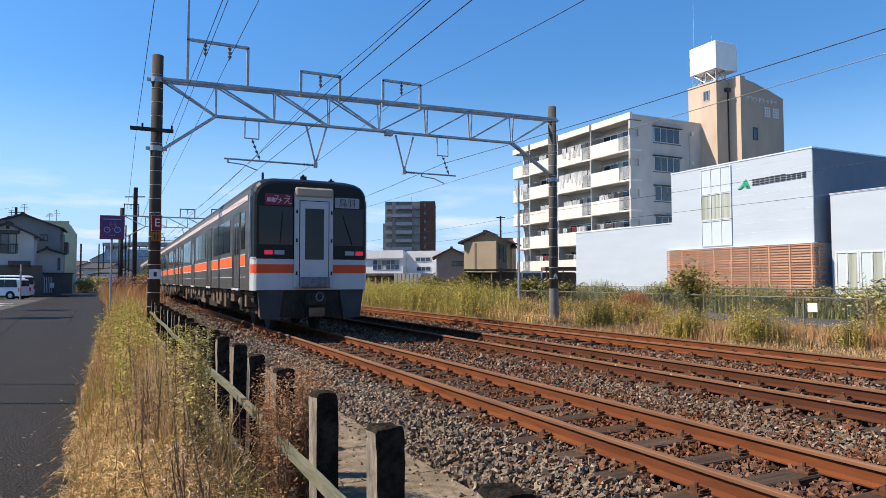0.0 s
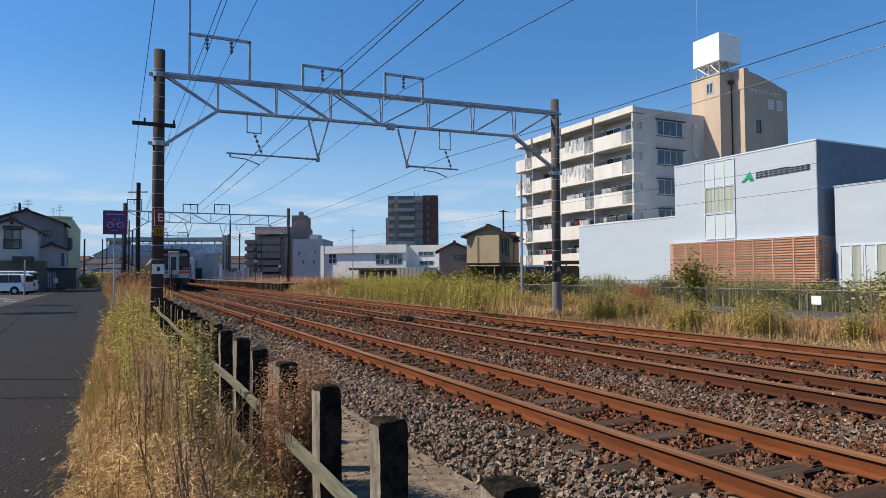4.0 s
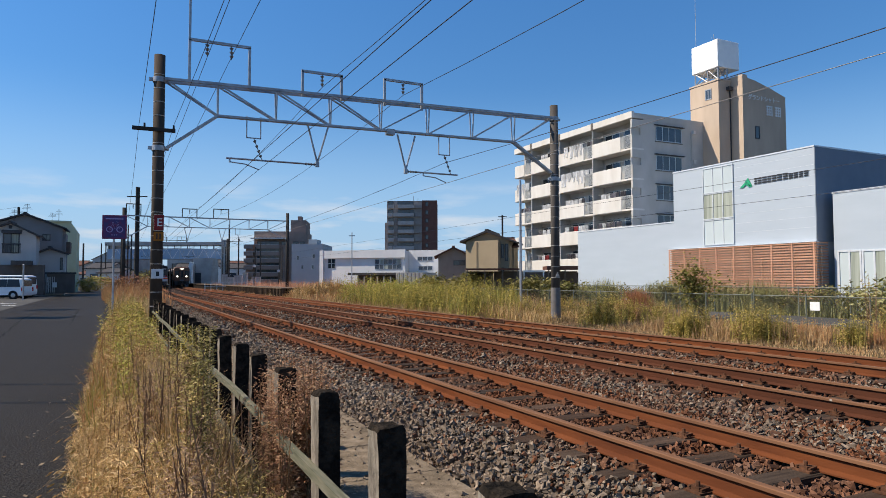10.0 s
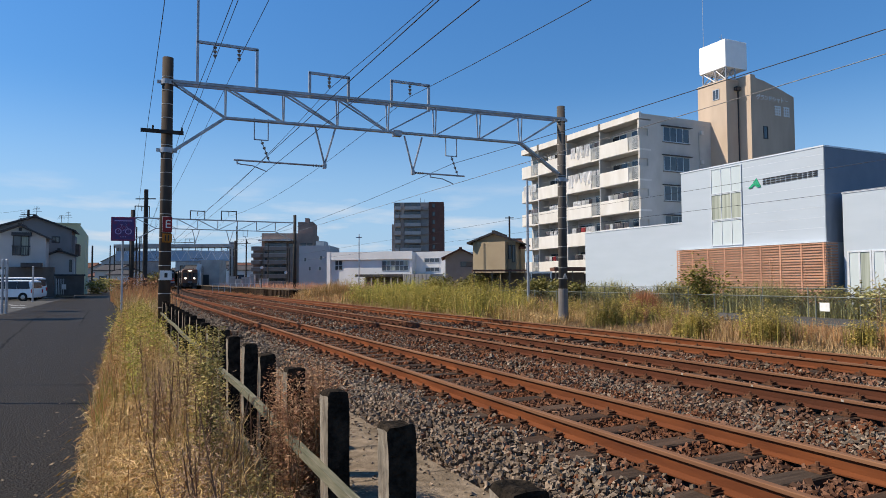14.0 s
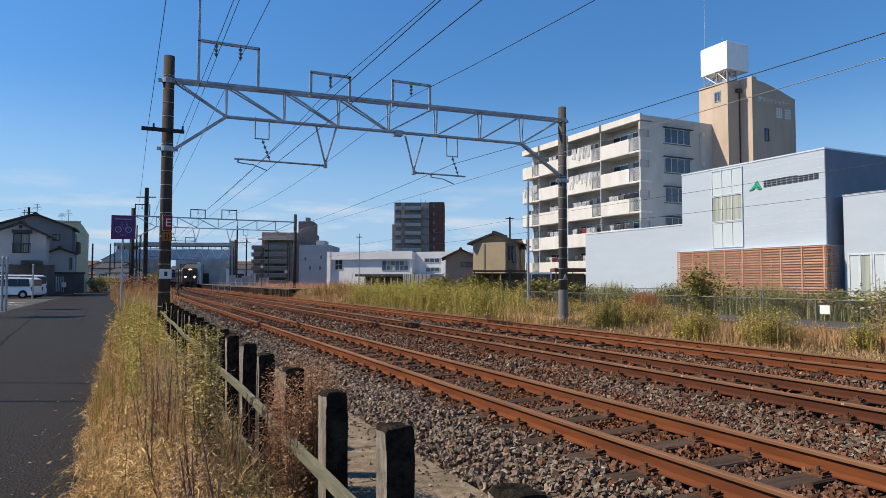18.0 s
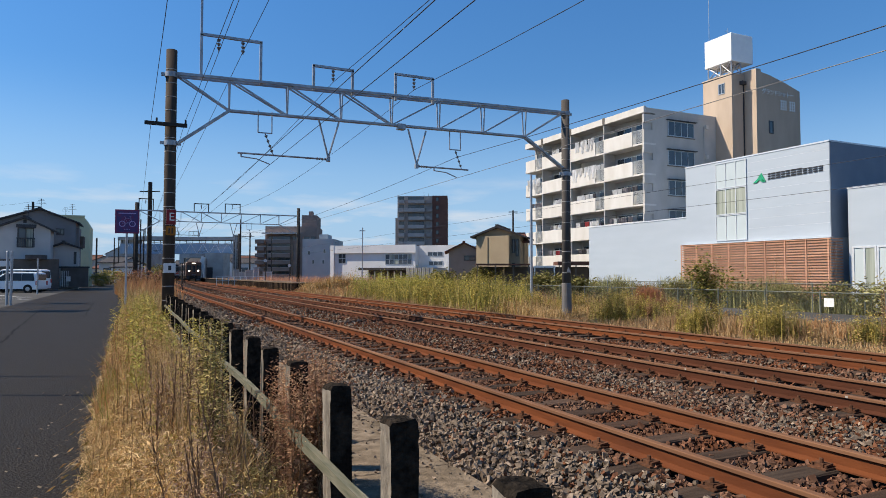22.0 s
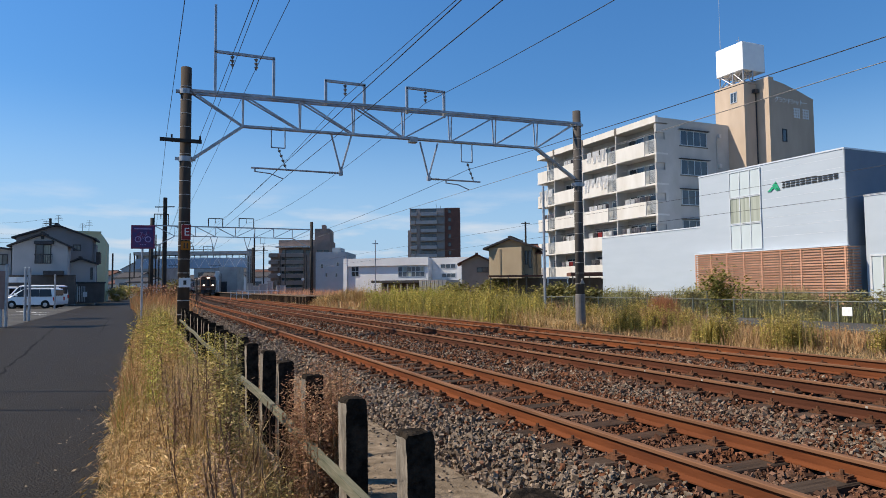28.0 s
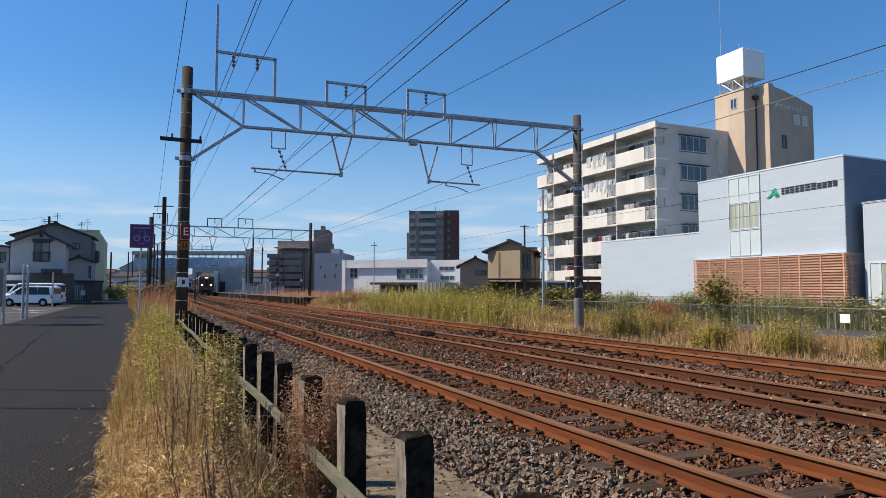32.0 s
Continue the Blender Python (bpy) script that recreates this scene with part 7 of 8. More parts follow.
# pale straw at the foot of the fence
rs2 = np.random.RandomState(77)
spj = clumpy(rs2, 5600, 0.44, 0.80, 3.0, 6.4, 1.6, 0.6)
blades("dry_grass", spj, 0.15, 0.46, 0.0048, 0.35, M_STRAW, 120, "pale straw at the foot of the post fence", 0.7)
spk = clumpy(rs2, 4200, 0.28, 0.66, 4.0, 9.0, 1.6, 0.6)
blades("dry_grass", spk, 0.35, 0.80, 0.0055, 0.3, M_STRAW, 121, "tall pale straw through the middle of the verge", 0.6)
spl = clumpy(rs2, 30, 0.50, 0.80, 3.5, 5.3, 1.6)
weeds("goldenrod", spl, 0.28, 0.52, 230, 0.030, M_TALLWEED, 122, "low yellow-olive goldenrod before the fence rails", 0.06, 0.13, 0.05, 0.14)
spm = clumpy(rs2, 2600, -0.30, 0.12, 7.0, 21, 1.2, 0.8)
blades("russet_grass", spm, 0.22, 0.58, 0.008, 0.4, M_REDGRASS, 123, "russet grass along the lane edge", 0.6)
# bushy red-brown weeds between the posts and the walkway
sp6 = clumpy(R, 88, 0.96, 1.22, 4.1, 5.0, 3.0)
weeds("red_weeds", sp6, 0.60, 1.10, 430, 0.032, M_REDWEED, 8, "bushy red-brown withered weeds beside the fence", 0.12, 0.13, 0.1, 0.14, 1.5, 14)
sp6d = clumpy(R, 20, 0.88, 1.04, 4.1, 4.7, 3.0)
weeds("red_weeds", sp6d, 0.62, 1.02, 260, 0.030, M_REDWEED, 208, "bushy red-brown withered weeds over the fence rail", 0.10, 0.10, 0.08, 0.12, 1.4)
sp6e = clumpy(R, 9, 0.80, 0.92, 3.9, 4.9, 3.0)
weeds("red_weeds", sp6e, 0.55, 0.95, 150, 0.030, M_REDWEED, 209, "bushy red-brown withered weeds before the fence rail", 0.10, 0.10, 0.08, 0.14, 1.4, 10)
sp5e = clumpy(R, 11, 0.60, 0.86, 4.6, 8.0, 2.0)
weeds("withered_weeds", sp5e, 0.45, 0.85, 170, 0.034, M_TALLWEED, 210, "olive and brown weeds before the fence rails", 0.12, 0.12, 0.06, 0.18, 1.4, 10, M_DARKSTEM)
sp6c = clumpy(R, 22, 1.02, 1.18, 6.0, 8.0, 3.0)
weeds("red_weeds", sp6c, 0.35, 0.75, 160, 0.035, M_REDWEED, 108, "bushy red-brown withered weeds beside the fence", 0.12, 0.12, 0.1)
sp6b = clumpy(R, 60, 1.02, 1.3, 2.0, 4.0, 3.0)
weeds("red_weeds", sp6b, 0.12, 0.34, 80, 0.02, M_REDWEED, 9, "short red-brown weeds at the fence foot", 0.15, 0.08, 0.1)
sp7 = clumpy(R, 2600, -1.3, 2.3, 34, 62, 0.4, 0.7)
sp7 = part_of((sp7[0] - np.maximum(0, sp7[1] - 40) * 0.025, sp7[1]), lambda x, y: x > -0.25 - np.maximum(0, y - 36) * 0.045)
blades("russet_grass", sp7, 0.5, 1.6, 0.03, 0.25, M_REDGRASS, 10, "russet dry grass mound near the utility pole")

# field side of the tracks
sf = clumpy(R, 36000, 12.9, 24, 5, 26, 0.9, 0.9)
blades("field_grass", sf, 0.08, 0.36, 0.012, 0.8, M_FIELDSTRAW, 111, "straw-coloured dry grass beside the far track", 0.8)
sf = clumpy(R, 22000, 12.7, 24, 26, 44, 0.7, 0.6)
blades("field_grass", sf, 0.12, 0.6, 0.016, 0.5, M_FIELDSTRAW, 11, "straw-coloured dry grass beside the far track", 0.6)
# separate stands of goldenrod, each a clump of upright stems
clumps_at = ((15.6, 14.8, 0.48, 1.4), (16.2, 15.6, 0.42, 1.2), (16.0, 12.75, 0.55, 1.1), (16.9, 13.9, 0.45, 1.0), (17.4, 11.0, 0.3, 0.8), (16.0, 19.5, 0.6, 0.9),
             (17.2, 21.0, 0.5, 0.8), (18.0, 18.8, 0.5, 0.4), (20.0, 22.0, 0.7, 1.1), (21.0, 24.5, 0.8, 1.2), (18.6, 25.5, 0.7, 1.3), (16.8, 26.0, 0.6, 1.1), (19.9, 11.4, 0.4, 0.8))
cx_, cy_ = [], []
for x, y, rad, dens in clumps_at:
    k = int(60 * dens * rad * 2)
    cx_.append(x + R.randn(k) * rad * 0.6)
    cy_.append(y + R.randn(k) * rad * 0.6)
weeds("field_goldenrod", (np.concatenate(cx_), np.concatenate(cy_)), 0.55, 1.20, 110, 0.075, M_GOLDENROD_NEAR, 12, "upright yellow-green goldenrod clumps in the field", 0.06, 0.13, 0.06, 0.10)
# the same stands carry stiff upright leaves
cx_, cy_ = np.concatenate(cx_), np.concatenate(cy_)
i_ = R.randint(0, len(cx_), 2600)
blades("reeds", (cx_[i_] + R.randn(2600) * 0.10, cy_[i_] + R.randn(2600) * 0.10), 0.40, 1.0, 0.016, 0.10, M_GOLDENROD_NEAR, 412, "stiff upright green leaves in the goldenrod clumps", 0.3)
for k, (x, y) in enumerate(((15.5, 13.55), (16.4, 14.5), (16.6, 12.05), (17.6, 12.6), (17.2, 17.6), (18.2, 10.6))):
    blades("russet_grass", (x + rs2.randn(520) * 0.34, y + rs2.randn(520) * 0.34), 0.25, 0.75, 0.013, 0.4, M_REDGRASS if k % 2 else M_FIELDSTRAW, 430 + k, "russet tufts between the goldenrod clumps", 0.5)
sgm = part_of(clumpy(R, 1700, 14.2, 26, 25, 46, 0.5, 1.3), lambda x, y: x < 0.63 * y)
weeds("field_goldenrod", sgm, 0.7, 1.85, 110, 0.11, M_GOLDENROD, 112, "tall yellow-green goldenrod in the field", 0.05, 0.20, 0.08, 0.12)
srd = part_of(clumpy(R, 7000, 13.9, 26, 24, 48, 0.6, 1.2), lambda x, y: x < 0.64 * y)
blades("reeds", srd, 0.6, 1.75, 0.022, 0.22, M_REED, 113, "upright yellow-green reeds in the field", 0.4)
srf = part_of(clumpy(R, 7000, 16.0, 23.6, 22, 42, 0.8, 1.5), lambda x, y: x > 0.64 * y)
blades("reeds", srf, 0.2, 0.75, 0.018, 0.35, M_REED, 114, "patches of yellow-green reeds in the field", 0.4)
sg2 = part_of(clumpy(R, 1500, 15.2, 30, 46, 66, 0.35, 1.6), lambda x, y: x > 0.30 * y)
weeds("field_goldenrod", sg2, 0.9, 2.3, 60, 0.17, M_LIMEWEED, 13, "tall yellow-green goldenrod in the field", 0.05, 0.3, 0.3)
sg3 = clumpy(R, 14000, 12.6, 26, 42, 68, 0.4, 0.8)
blades("field_grass", sg3, 0.3, 1.0, 0.03, 0.35, M_STRAW, 14, "tall dry grass in the field")
sg3b = part_of(clumpy(R, 12000, 15, 30, 46, 66, 0.4, 1.3), lambda x, y: x > 0.32 * y)
blades("reeds", sg3b, 0.5, 1.6, 0.04, 0.22, M_REED, 214, "upright yellow-green reeds in the field")
sg4 = clumpy(R, 26000, 14.0, 34, 62, 118, 0.2, 0.5)
blades("russet_grass", sg4, 0.8, 1.8, 0.045, 0.2, M_PINKGRASS, 15, "russet dry grass beside the station platform")
spf = clumpy(R, 5000, 12.15, 12.62, 56, 110, 0.3, 0.4)
blades("russet_grass", spf, 0.2, 0.55, 0.03, 0.4, M_REDGRASS, 315, "russet dry grass along the platform foot")
sgt = clumpy(R, 6000, 12.9, 19, 51.5, 57.6, 0.5, 0.5)
blades("field_grass", sgt, 0.6, 1.15, 0.03, 0.35, M_STRAW, 316, "tan dry grass heaped at the platform end")
sgu = clumpy(R, 5200, 13.2, 17.5, 54.5, 57.9, 0.7, 0.5)
blades("field_grass", sgu, 1.0, 1.9, 0.03, 0.45, M_STRAW, 317, "tan dry grass heaped over the platform end", 0.6)
sg4b = clumpy(R, 7000, 12.7, 19.5, 48, 64, 0.4, 0.5)
blades("russet_grass", sg4b, 0.4, 1.2, 0.035, 0.3, M_REDGRASS, 115, "russet dry grass at the platform end")
# pinkish plumes near the far pole
sg5 = part_of(clumpy(R, 11000, 14.9, 18.9, 19.5, 27, 1.2, 1.0), lambda x, y: y > 22.3)
blades("russet_grass", sg5, 0.35, 0.95, 0.014, 0.45, M_STRAW, 16, "tufts of pale russet grass at the pole foot")
sg6 = clumpy(R, 200, 19.6, 21.6, 21.5, 24, 0.9, 1.2)
weeds("red_weeds", sg6, 0.4, 1.0, 90, 0.07, M_REDWEED, 17, "red-brown withered weeds in the field", 0.1, 0.2, 0.2)
M_RUSSETSTAND = ramp_mat("red_brown_grass", ((0.0, (0.28, 0.11, 0.06)), (0.5, (0.47, 0.215, 0.115)), (1.0, (0.34, 0.16, 0.075))), 0.8, 0.3)
sg6b = (21.8 + rs2.randn(2400) * 0.27, 23.9 + rs2.randn(2400) * 0.27)
blades("russet_grass", sg6b, 0.7, 1.5, 0.016, 0.18, M_RUSSETSTAND, 417, "stand of red-brown grass before the chain-link fence", 0.4)
sg8 = (18.8 + R.randn(5) * 0.12, 11.5 + R.randn(5) * 0.12)
weeds("dead_stalks", sg8, 1.2, 1.85, 120, 0.05, M_DRYWEED, 418, "tall dark dead stalks beside the chain-link fence", 0.15, 0.16, 0.1, 0.12, 3.0, 14, M_DARKSTEM)
sg9 = clumpy(R, 5200, 21.0, 23.8, 22.5, 42, 0.6, 1.2)
blades("field_grass", sg9, 0.45, 1.15, 0.016, 0.35, M_FIELDSTRAW, 419, "brown dry grass against the chain-link fence", 0.5)
sg7 = clumpy(R, 200, 22.0, 24.0, 6, 44, 0.5, 1.6)
weeds("withered_weeds", sg7, 0.2, 0.55, 60, 0.08, M_DRYWEED, 18, "withered weeds along the chain-link fence", 0.1, 0.2, 0.15)


# ---- chain-link fence and the lane beyond the field ----
M_FENCESTEEL = mat("dull_green_steel", (0.17, 0.18, 0.145), (0.11, 0.12, 0.095), 5, 0.65)
M_MESH = mat("chain_link_wire", (0.12, 0.125, 0.105), (0.08, 0.085, 0.07), 5, 0.7)
box = bmesh.new()
bx(box, 24.6, 30.2, -30, 48, -0.62, -0.55)
tagged(part("back_lane", box, M_ASPHALT_OLD), "grey asphalt lane behind the chain-link fence", "road", kind="structure")
cf = thing("chain_link_fence", "low chain-link fence on dull green steel posts", "fence", pose(24.0, 24, -0.58))
n_panel = 16
for k in range(n_panel + 1):
    y = 7.2 + k * 2.45
    bm = bmesh.new()
    rod(bm, (24, y, -0.7), (24, y, 0.70), 0.032, 0.032, 8)
    part_w("post", bm, M_FENCESTEEL, cf)
    if k == n_panel:
        break
    for z in (0.62, -0.42):
        bm = bmesh.new()
        rod(bm, (24, y, z), (24, y + 2.45, z), 0.022, 0.022, 6)
        part_w("rail", bm, M_FENCESTEEL, cf)
    bm = bmesh.new()
    s = 0.15
    lo_, hi_ = -0.42, 0.62
    u = -1.04
    while u < 2.45:
        a, b = max(u, 0), min(u + 1.04, 2.45)
        if b > a:
            bar(bm, (24, y + a, lo_ + (a - u)), (24, y + b, lo_ + (b - u)), 0.0045, 0.0045)
            bar(bm, (24.008, y + a, hi_ - (a - u)), (24.008, y + b, hi_ - (b - u)), 0.0045, 0.0045)
        u += s
    ob = part_w("chain_link", bm, M_MESH, cf, "diamond wire mesh")
notice = thing("notice_board", "small white notice hung on the chain-link fence", "sign", pose(23.94, 16.6, 0.25))
box_part("board", (-0.012, 0.012, -0.20, 0.20, -0.165, 0.165), M_WHITE, notice, "blank white board", 0.004)

small_notice = thing("notice_board", "small pale notice wired to the chain-link fence", "sign", pose(23.95, 27.0, 0.12))
box_part("board", (-0.012, 0.012, -0.20, 0.20, -0.2, 0.2), M_WHITE, small_notice, "blank pale board", 0.004)
bf = thing("chain_link_fence", "taller chain-link fence at the far kerb of the back lane", "fence", pose(30.5, 24, -0.58))
for k in range(13):
    y = 9.0 + k * 2.6
    bm = bmesh.new()
    rod(bm, (30.5, y, -0.7), (30.5, y, 0.92), 0.03, 0.03, 8)
    part_w("post", bm, M_FENCESTEEL, bf)
    if k == 12:
        break
    bm = bmesh.new()
    rod(bm, (30.5, y, 0.86), (30.5, y + 2.6, 0.86), 0.024, 0.024, 6)
    part_w("rail", bm, M_FENCESTEEL, bf)
    bm = bmesh.new()
    u = -1.3
    while u < 2.6:
        a, b = max(u, 0), min(u + 1.3, 2.6)
        if b > a:
            bar(bm, (30.5, y + a, -0.44 + (a - u)), (30.5, y + b, -0.44 + (b - u)), 0.006, 0.006)
            bar(bm, (30.508, y + a, 0.86 - (a - u)), (30.508, y + b, 0.86 - (b - u)), 0.006, 0.006)
        u += 0.16
    part_w("chain_link", bm, M_MESH, bf, "diamond wire mesh")
M_SPIKY = ramp_mat("pale_green_spiky_leaf", ((0.0, (0.13, 0.125, 0.04)), (0.4, (0.29, 0.28, 0.105)), (0.8, (0.47, 0.44, 0.21)), (1.0, (0.18, 0.155, 0.05))), 0.7, 0.3)
sph = clumpy(R, 7000, 30.9, 32.8, 24, 46, 0.8, 0.7)
blades("hedge_leaves", sph, 0.9, 1.75, 0.05, 0.16, M_SPIKY, 511, "pale green spiky leaves along the office wall", 0.3)
spg = clumpy(R, 4200, 30.7, 32.2, 9, 26, 0.8, 1.1)
blades("hedge_leaves", spg, 0.4, 1.25, 0.045, 0.25, M_SPIKY, 512, "pale green spiky leaves along the slatted screen", 0.3)


# ---- bushes ----
def bush(m, w, h, n, leaf, material, seed, label, name="bush", category="bush", group=""):
    r = np.random.RandomState(seed)
    b = thing(name, label, category, m, group)
    tips = []
    for k in range(9):
        a = r.uniform(0, math.tau)
        p0 = Vector((0.05 * math.cos(a), 0.05 * math.sin(a), -0.1))
        p1 = Vector((w * 0.22 * math.cos(a), w * 0.22 * math.sin(a), h * r.uniform(0.3, 0.5)))
        p2 = Vector((w * 0.42 * math.cos(a + 0.4) * r.uniform(0.5, 1), w * 0.42 * math.sin(a + 0.4) * r.uniform(0.5, 1), h * r.uniform(0.65, 1.0)))
        bm = bmesh.new()
        rod(bm, p0, p1, 0.035, 0.022, 5)
        rod(bm, p1, p2, 0.022, 0.008, 5)
        part("branch", bm, M_STEM, b)
        tips += [p1.lerp(p2, 0.35), p1.lerp(p2, 0.75), p2, p0.lerp(p1, 0.75)]
    i = r.randint(0, len(tips), n)
    c = np.array([tuple(t) for t in tips])[i] + r.randn(n, 3) * np.array([w * 0.13, w * 0.13, h * 0.10])
    az, el = r.uniform(0, math.tau, n), r.uniform(-0.6, 0.9, n)
    L = leaf * r.uniform(0.6, 1.3, n)
    d = np.stack([np.cos(az), np.sin(az), el], 1) * L[:, None] * 0.5
    wv = np.stack([-np.sin(az), np.cos(az), r.uniform(-0.8, 0.8, n)], 1) * L[:, None] * 0.26
    v = np.stack([c - d, c + wv, c + d, c - wv], 1)
    f = np.array(((0, 1, 2), (0, 2, 3)))[None] + (np.arange(n) * 4)[:, None, None]
    ob = new("crown", raw_mesh("crown", v.reshape(-1, 3), f.reshape(-1, 3), material))
    ob.parent = b
    return b


M_BUSHLEAF = ramp_mat("olive_bush_leaf", ((0.0, (0.075, 0.08, 0.02)), (0.4, (0.17, 0.17, 0.04)), (0.75, (0.28, 0.25, 0.06)), (1.0, (0.38, 0.27, 0.09))), 0.75, 0.35)
bush(pose(24.6, 22.6, -0.55), 2.2, 2.6, 2700, 0.14, M_BUSHLEAF, 31, "loose leafy green bush rising over the fence")
bush(pose(25.8, 15.0, -0.55), 2.4, 1.7, 1500, 0.20, M_SPIKY, 32, "sprawling green shrub behind the fence")
bush(pose(25.2, 13.2, -0.55), 2.0, 1.7, 1300, 0.20, M_SPIKY, 33, "sprawling green shrub behind the fence")
hedge_r = random.Random(3)
for k in range(26):
    y = 12.0 + k * 1.25 + hedge_r.uniform(-0.3, 0.3)
    bush(pose(31.7 + hedge_r.uniform(-0.3, 0.3), y, -0.55), hedge_r.uniform(1.9, 2.4), hedge_r.uniform(1.0, 1.5), 620, 0.17, M_HEDGE, 40 + k, "low leafy shrub in the hedge before the office", group="office hedge")
for px, dd, w, h in ((812, 60, 2.5, 2.0), (836, 58, 3.0, 2.2), (760, 66, 3.0, 2.0), (930, 52, 3.0, 2.0), (990, 46, 2.4, 1.6), (250, 72, 2.6, 2.6)):
    v = spot(across(px, dd), dd, -0.5).translation
    bush(pose(v.x, v.y, -0.45), w, h, 1100, 0.30, M_HEDGE, 60 + px, "leafy green bush at the edge of the field")

for px, dd, w, h in ((148, 84, 2.4, 1.7), (165, 96, 3.0, 2.2), (190, 92, 2.6, 1.8)):
    v = spot(across(px, dd), dd, -0.5).translation
    bush(pose(v.x, v.y, -0.3), w, h, 900, 0.26, M_REED, 60 + px, "yellow-green bush at the end of the lane")
M_BRUSH = ramp_mat("dead_brushwood", ((0.0, (0.08, 0.035, 0.022)), (0.5, (0.27, 0.13, 0.07)), (1.0, (0.38, 0.21, 0.115))), 0.85, 0.1)
pile = spot(across(232, 44), 44, 0).translation
bush(pose(pile.x, pile.y, -0.25), 3.2, 1.75, 3400, 0.12, M_BRUSH, 301, "heap of dry brown brushwood by the pole", "brush_pile", "brush pile")

# dead leaves and seed heads blown onto the lane
M_LITTER = ramp_mat("dead_leaf", ((0.0, (0.20, 0.14, 0.08)), (0.5, (0.34, 0.28, 0.20)), (1.0, (0.15, 0.09, 0.05))), 0.85, 0.1)


def litter(n, seed):
    r = np.random.RandomState(seed)
    y = 1.5 + 32 * r.rand(n) ** 1.6
    x = -0.38 - np.abs(r.randn(n)) * 0.30
    z = np.full(n, GZ + 0.006)
    a = r.uniform(0, math.tau, n)
    L = r.uniform(0.015, 0.05, n)
    d = np.stack([np.cos(a), np.sin(a), r.uniform(-0.1, 0.4, n)], 1) * L[:, None]
    w = np.stack([-np.sin(a), np.cos(a), r.uniform(-0.1, 0.3, n)], 1) * L[:, None] * 0.4
    c = np.stack([x, y, z], 1)
    v = np.stack([c, c + w + d * 0.5, c + d, c - w + d * 0.5], 1)
    f = np.array(((0, 1, 2), (0, 2, 3)))[None] + (np.arange(n) * 4)[:, None, None]
    tagged(new("dead_leaves", raw_mesh("dead_leaves", v.reshape(-1, 3), f.reshape(-1, 3), M_LITTER)), "scattered dead leaves on the lane edge", "leaves", kind="stuff")


litter(170, 77)


def walkway_litter(n, seed):
    r = np.random.RandomState(seed)
    x, y = 1.25 + np.abs(r.randn(n)) * 0.35, r.uniform(1.0, 12, n)
    a, L = r.uniform(0, math.tau, n), r.uniform(0.015, 0.07, n)
    c = np.stack([x, y, np.full(n, -0.202)], 1)
    d = np.stack([np.cos(a), np.sin(a), r.uniform(-0.05, 0.3, n)], 1) * L[:, None]
    w = np.stack([-np.sin(a), np.cos(a), r.uniform(-0.1, 0.2, n)], 1) * L[:, None] * 0.18
    v = np.stack([c, c + w + d * 0.5, c + d, c - w + d * 0.5], 1)
    f = np.array(((0, 1, 2), (0, 2, 3)))[None] + (np.arange(n) * 4)[:, None, None]
    tagged(new("dead_leaves", raw_mesh("dead_leaves", v.reshape(-1, 3), f.reshape(-1, 3), M_LITTER)), "dead leaves and twigs on the walkway lids", "leaves", kind="stuff")


walkway_litter(420, 79)


def foxtails(spots, seed):
    """Pale bristly seed heads on arching stalks."""
    r = np.random.RandomState(seed)
    x, y = spots
    n = len(x)
    v, f = [], []
    for i in range(n):
        h = r.uniform(0.18, 0.40)
        a = r.uniform(2.2, 4.2)
        lean = r.uniform(0.05, 0.16)
        base = np.array([x[i], y[i], -0.22])
        mid = base + np.array([math.cos(a) * lean * 0.5, math.sin(a) * lean * 0.5, h * 0.8])
        tip = base + np.array([math.cos(a) * lean * 1.3, math.sin(a) * lean * 1.3, h * 0.86])
        end = tip + np.array([math.cos(a) * 0.05, math.sin(a) * 0.05, -0.03])
        side = np.array([-math.sin(a), math.cos(a), 0]) * 0.0016
        k = len(v)
        v += [base - side, base + side, mid + side, mid - side, tip]
        f += [(k, k + 1, k + 2), (k, k + 2, k + 3), (k + 3, k + 2, k + 4)]
        for q in range(3):
            u = np.array([-math.sin(a) * math.cos(q * 2.1), math.cos(a) * math.cos(q * 2.1), math.sin(q * 2.1)]) * 0.008
            k = len(v)
            v += [tip, (tip + end) / 2 + u, end, (tip + end) / 2 - u]
            f += [(k, k + 1, k + 2), (k, k + 2, k + 3)]
    tagged(new("foxtail_grass", raw_mesh("foxtail_grass", np.array(v), np.array(f), M_STRAW)), "pale foxtail seed heads arching over the lane", "grass", kind="stuff")


foxtails(clumpy(R, 300, -0.24, 0.3, 4.0, 12, 1.9, 0.6), 78)

# ---- trains ----
M_STEEL = mat("brushed_stainless", (0.120, 0.108, 0.094), (0.085, 0.076, 0.066), 3, 0.42, metal=0.6, stretch=(1, 0.05, 6), dirt=(0.20, 0.19, 0.18), dirt_scale=0.5, dirt_amt=0.35)
M_FACEWHITE = mat("pale_grey_train_paint", (0.46, 0.465, 0.485), (0.40, 0.405, 0.42), 2, 0.35, dirt=(0.55, 0.54, 0.52), dirt_scale=1.5, dirt_amt=0.35)
M_ORANGE = mat("orange_stripe", (0.74, 0.105, 0.010), (0.66, 0.085, 0.008), 2, 0.6)
M_VERMILION = mat("vermilion_front_stripe", (0.66, 0.072, 0.012), (0.58, 0.06, 0.010), 2, 0.5)
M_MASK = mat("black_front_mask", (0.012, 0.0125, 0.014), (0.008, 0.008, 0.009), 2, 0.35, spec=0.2)
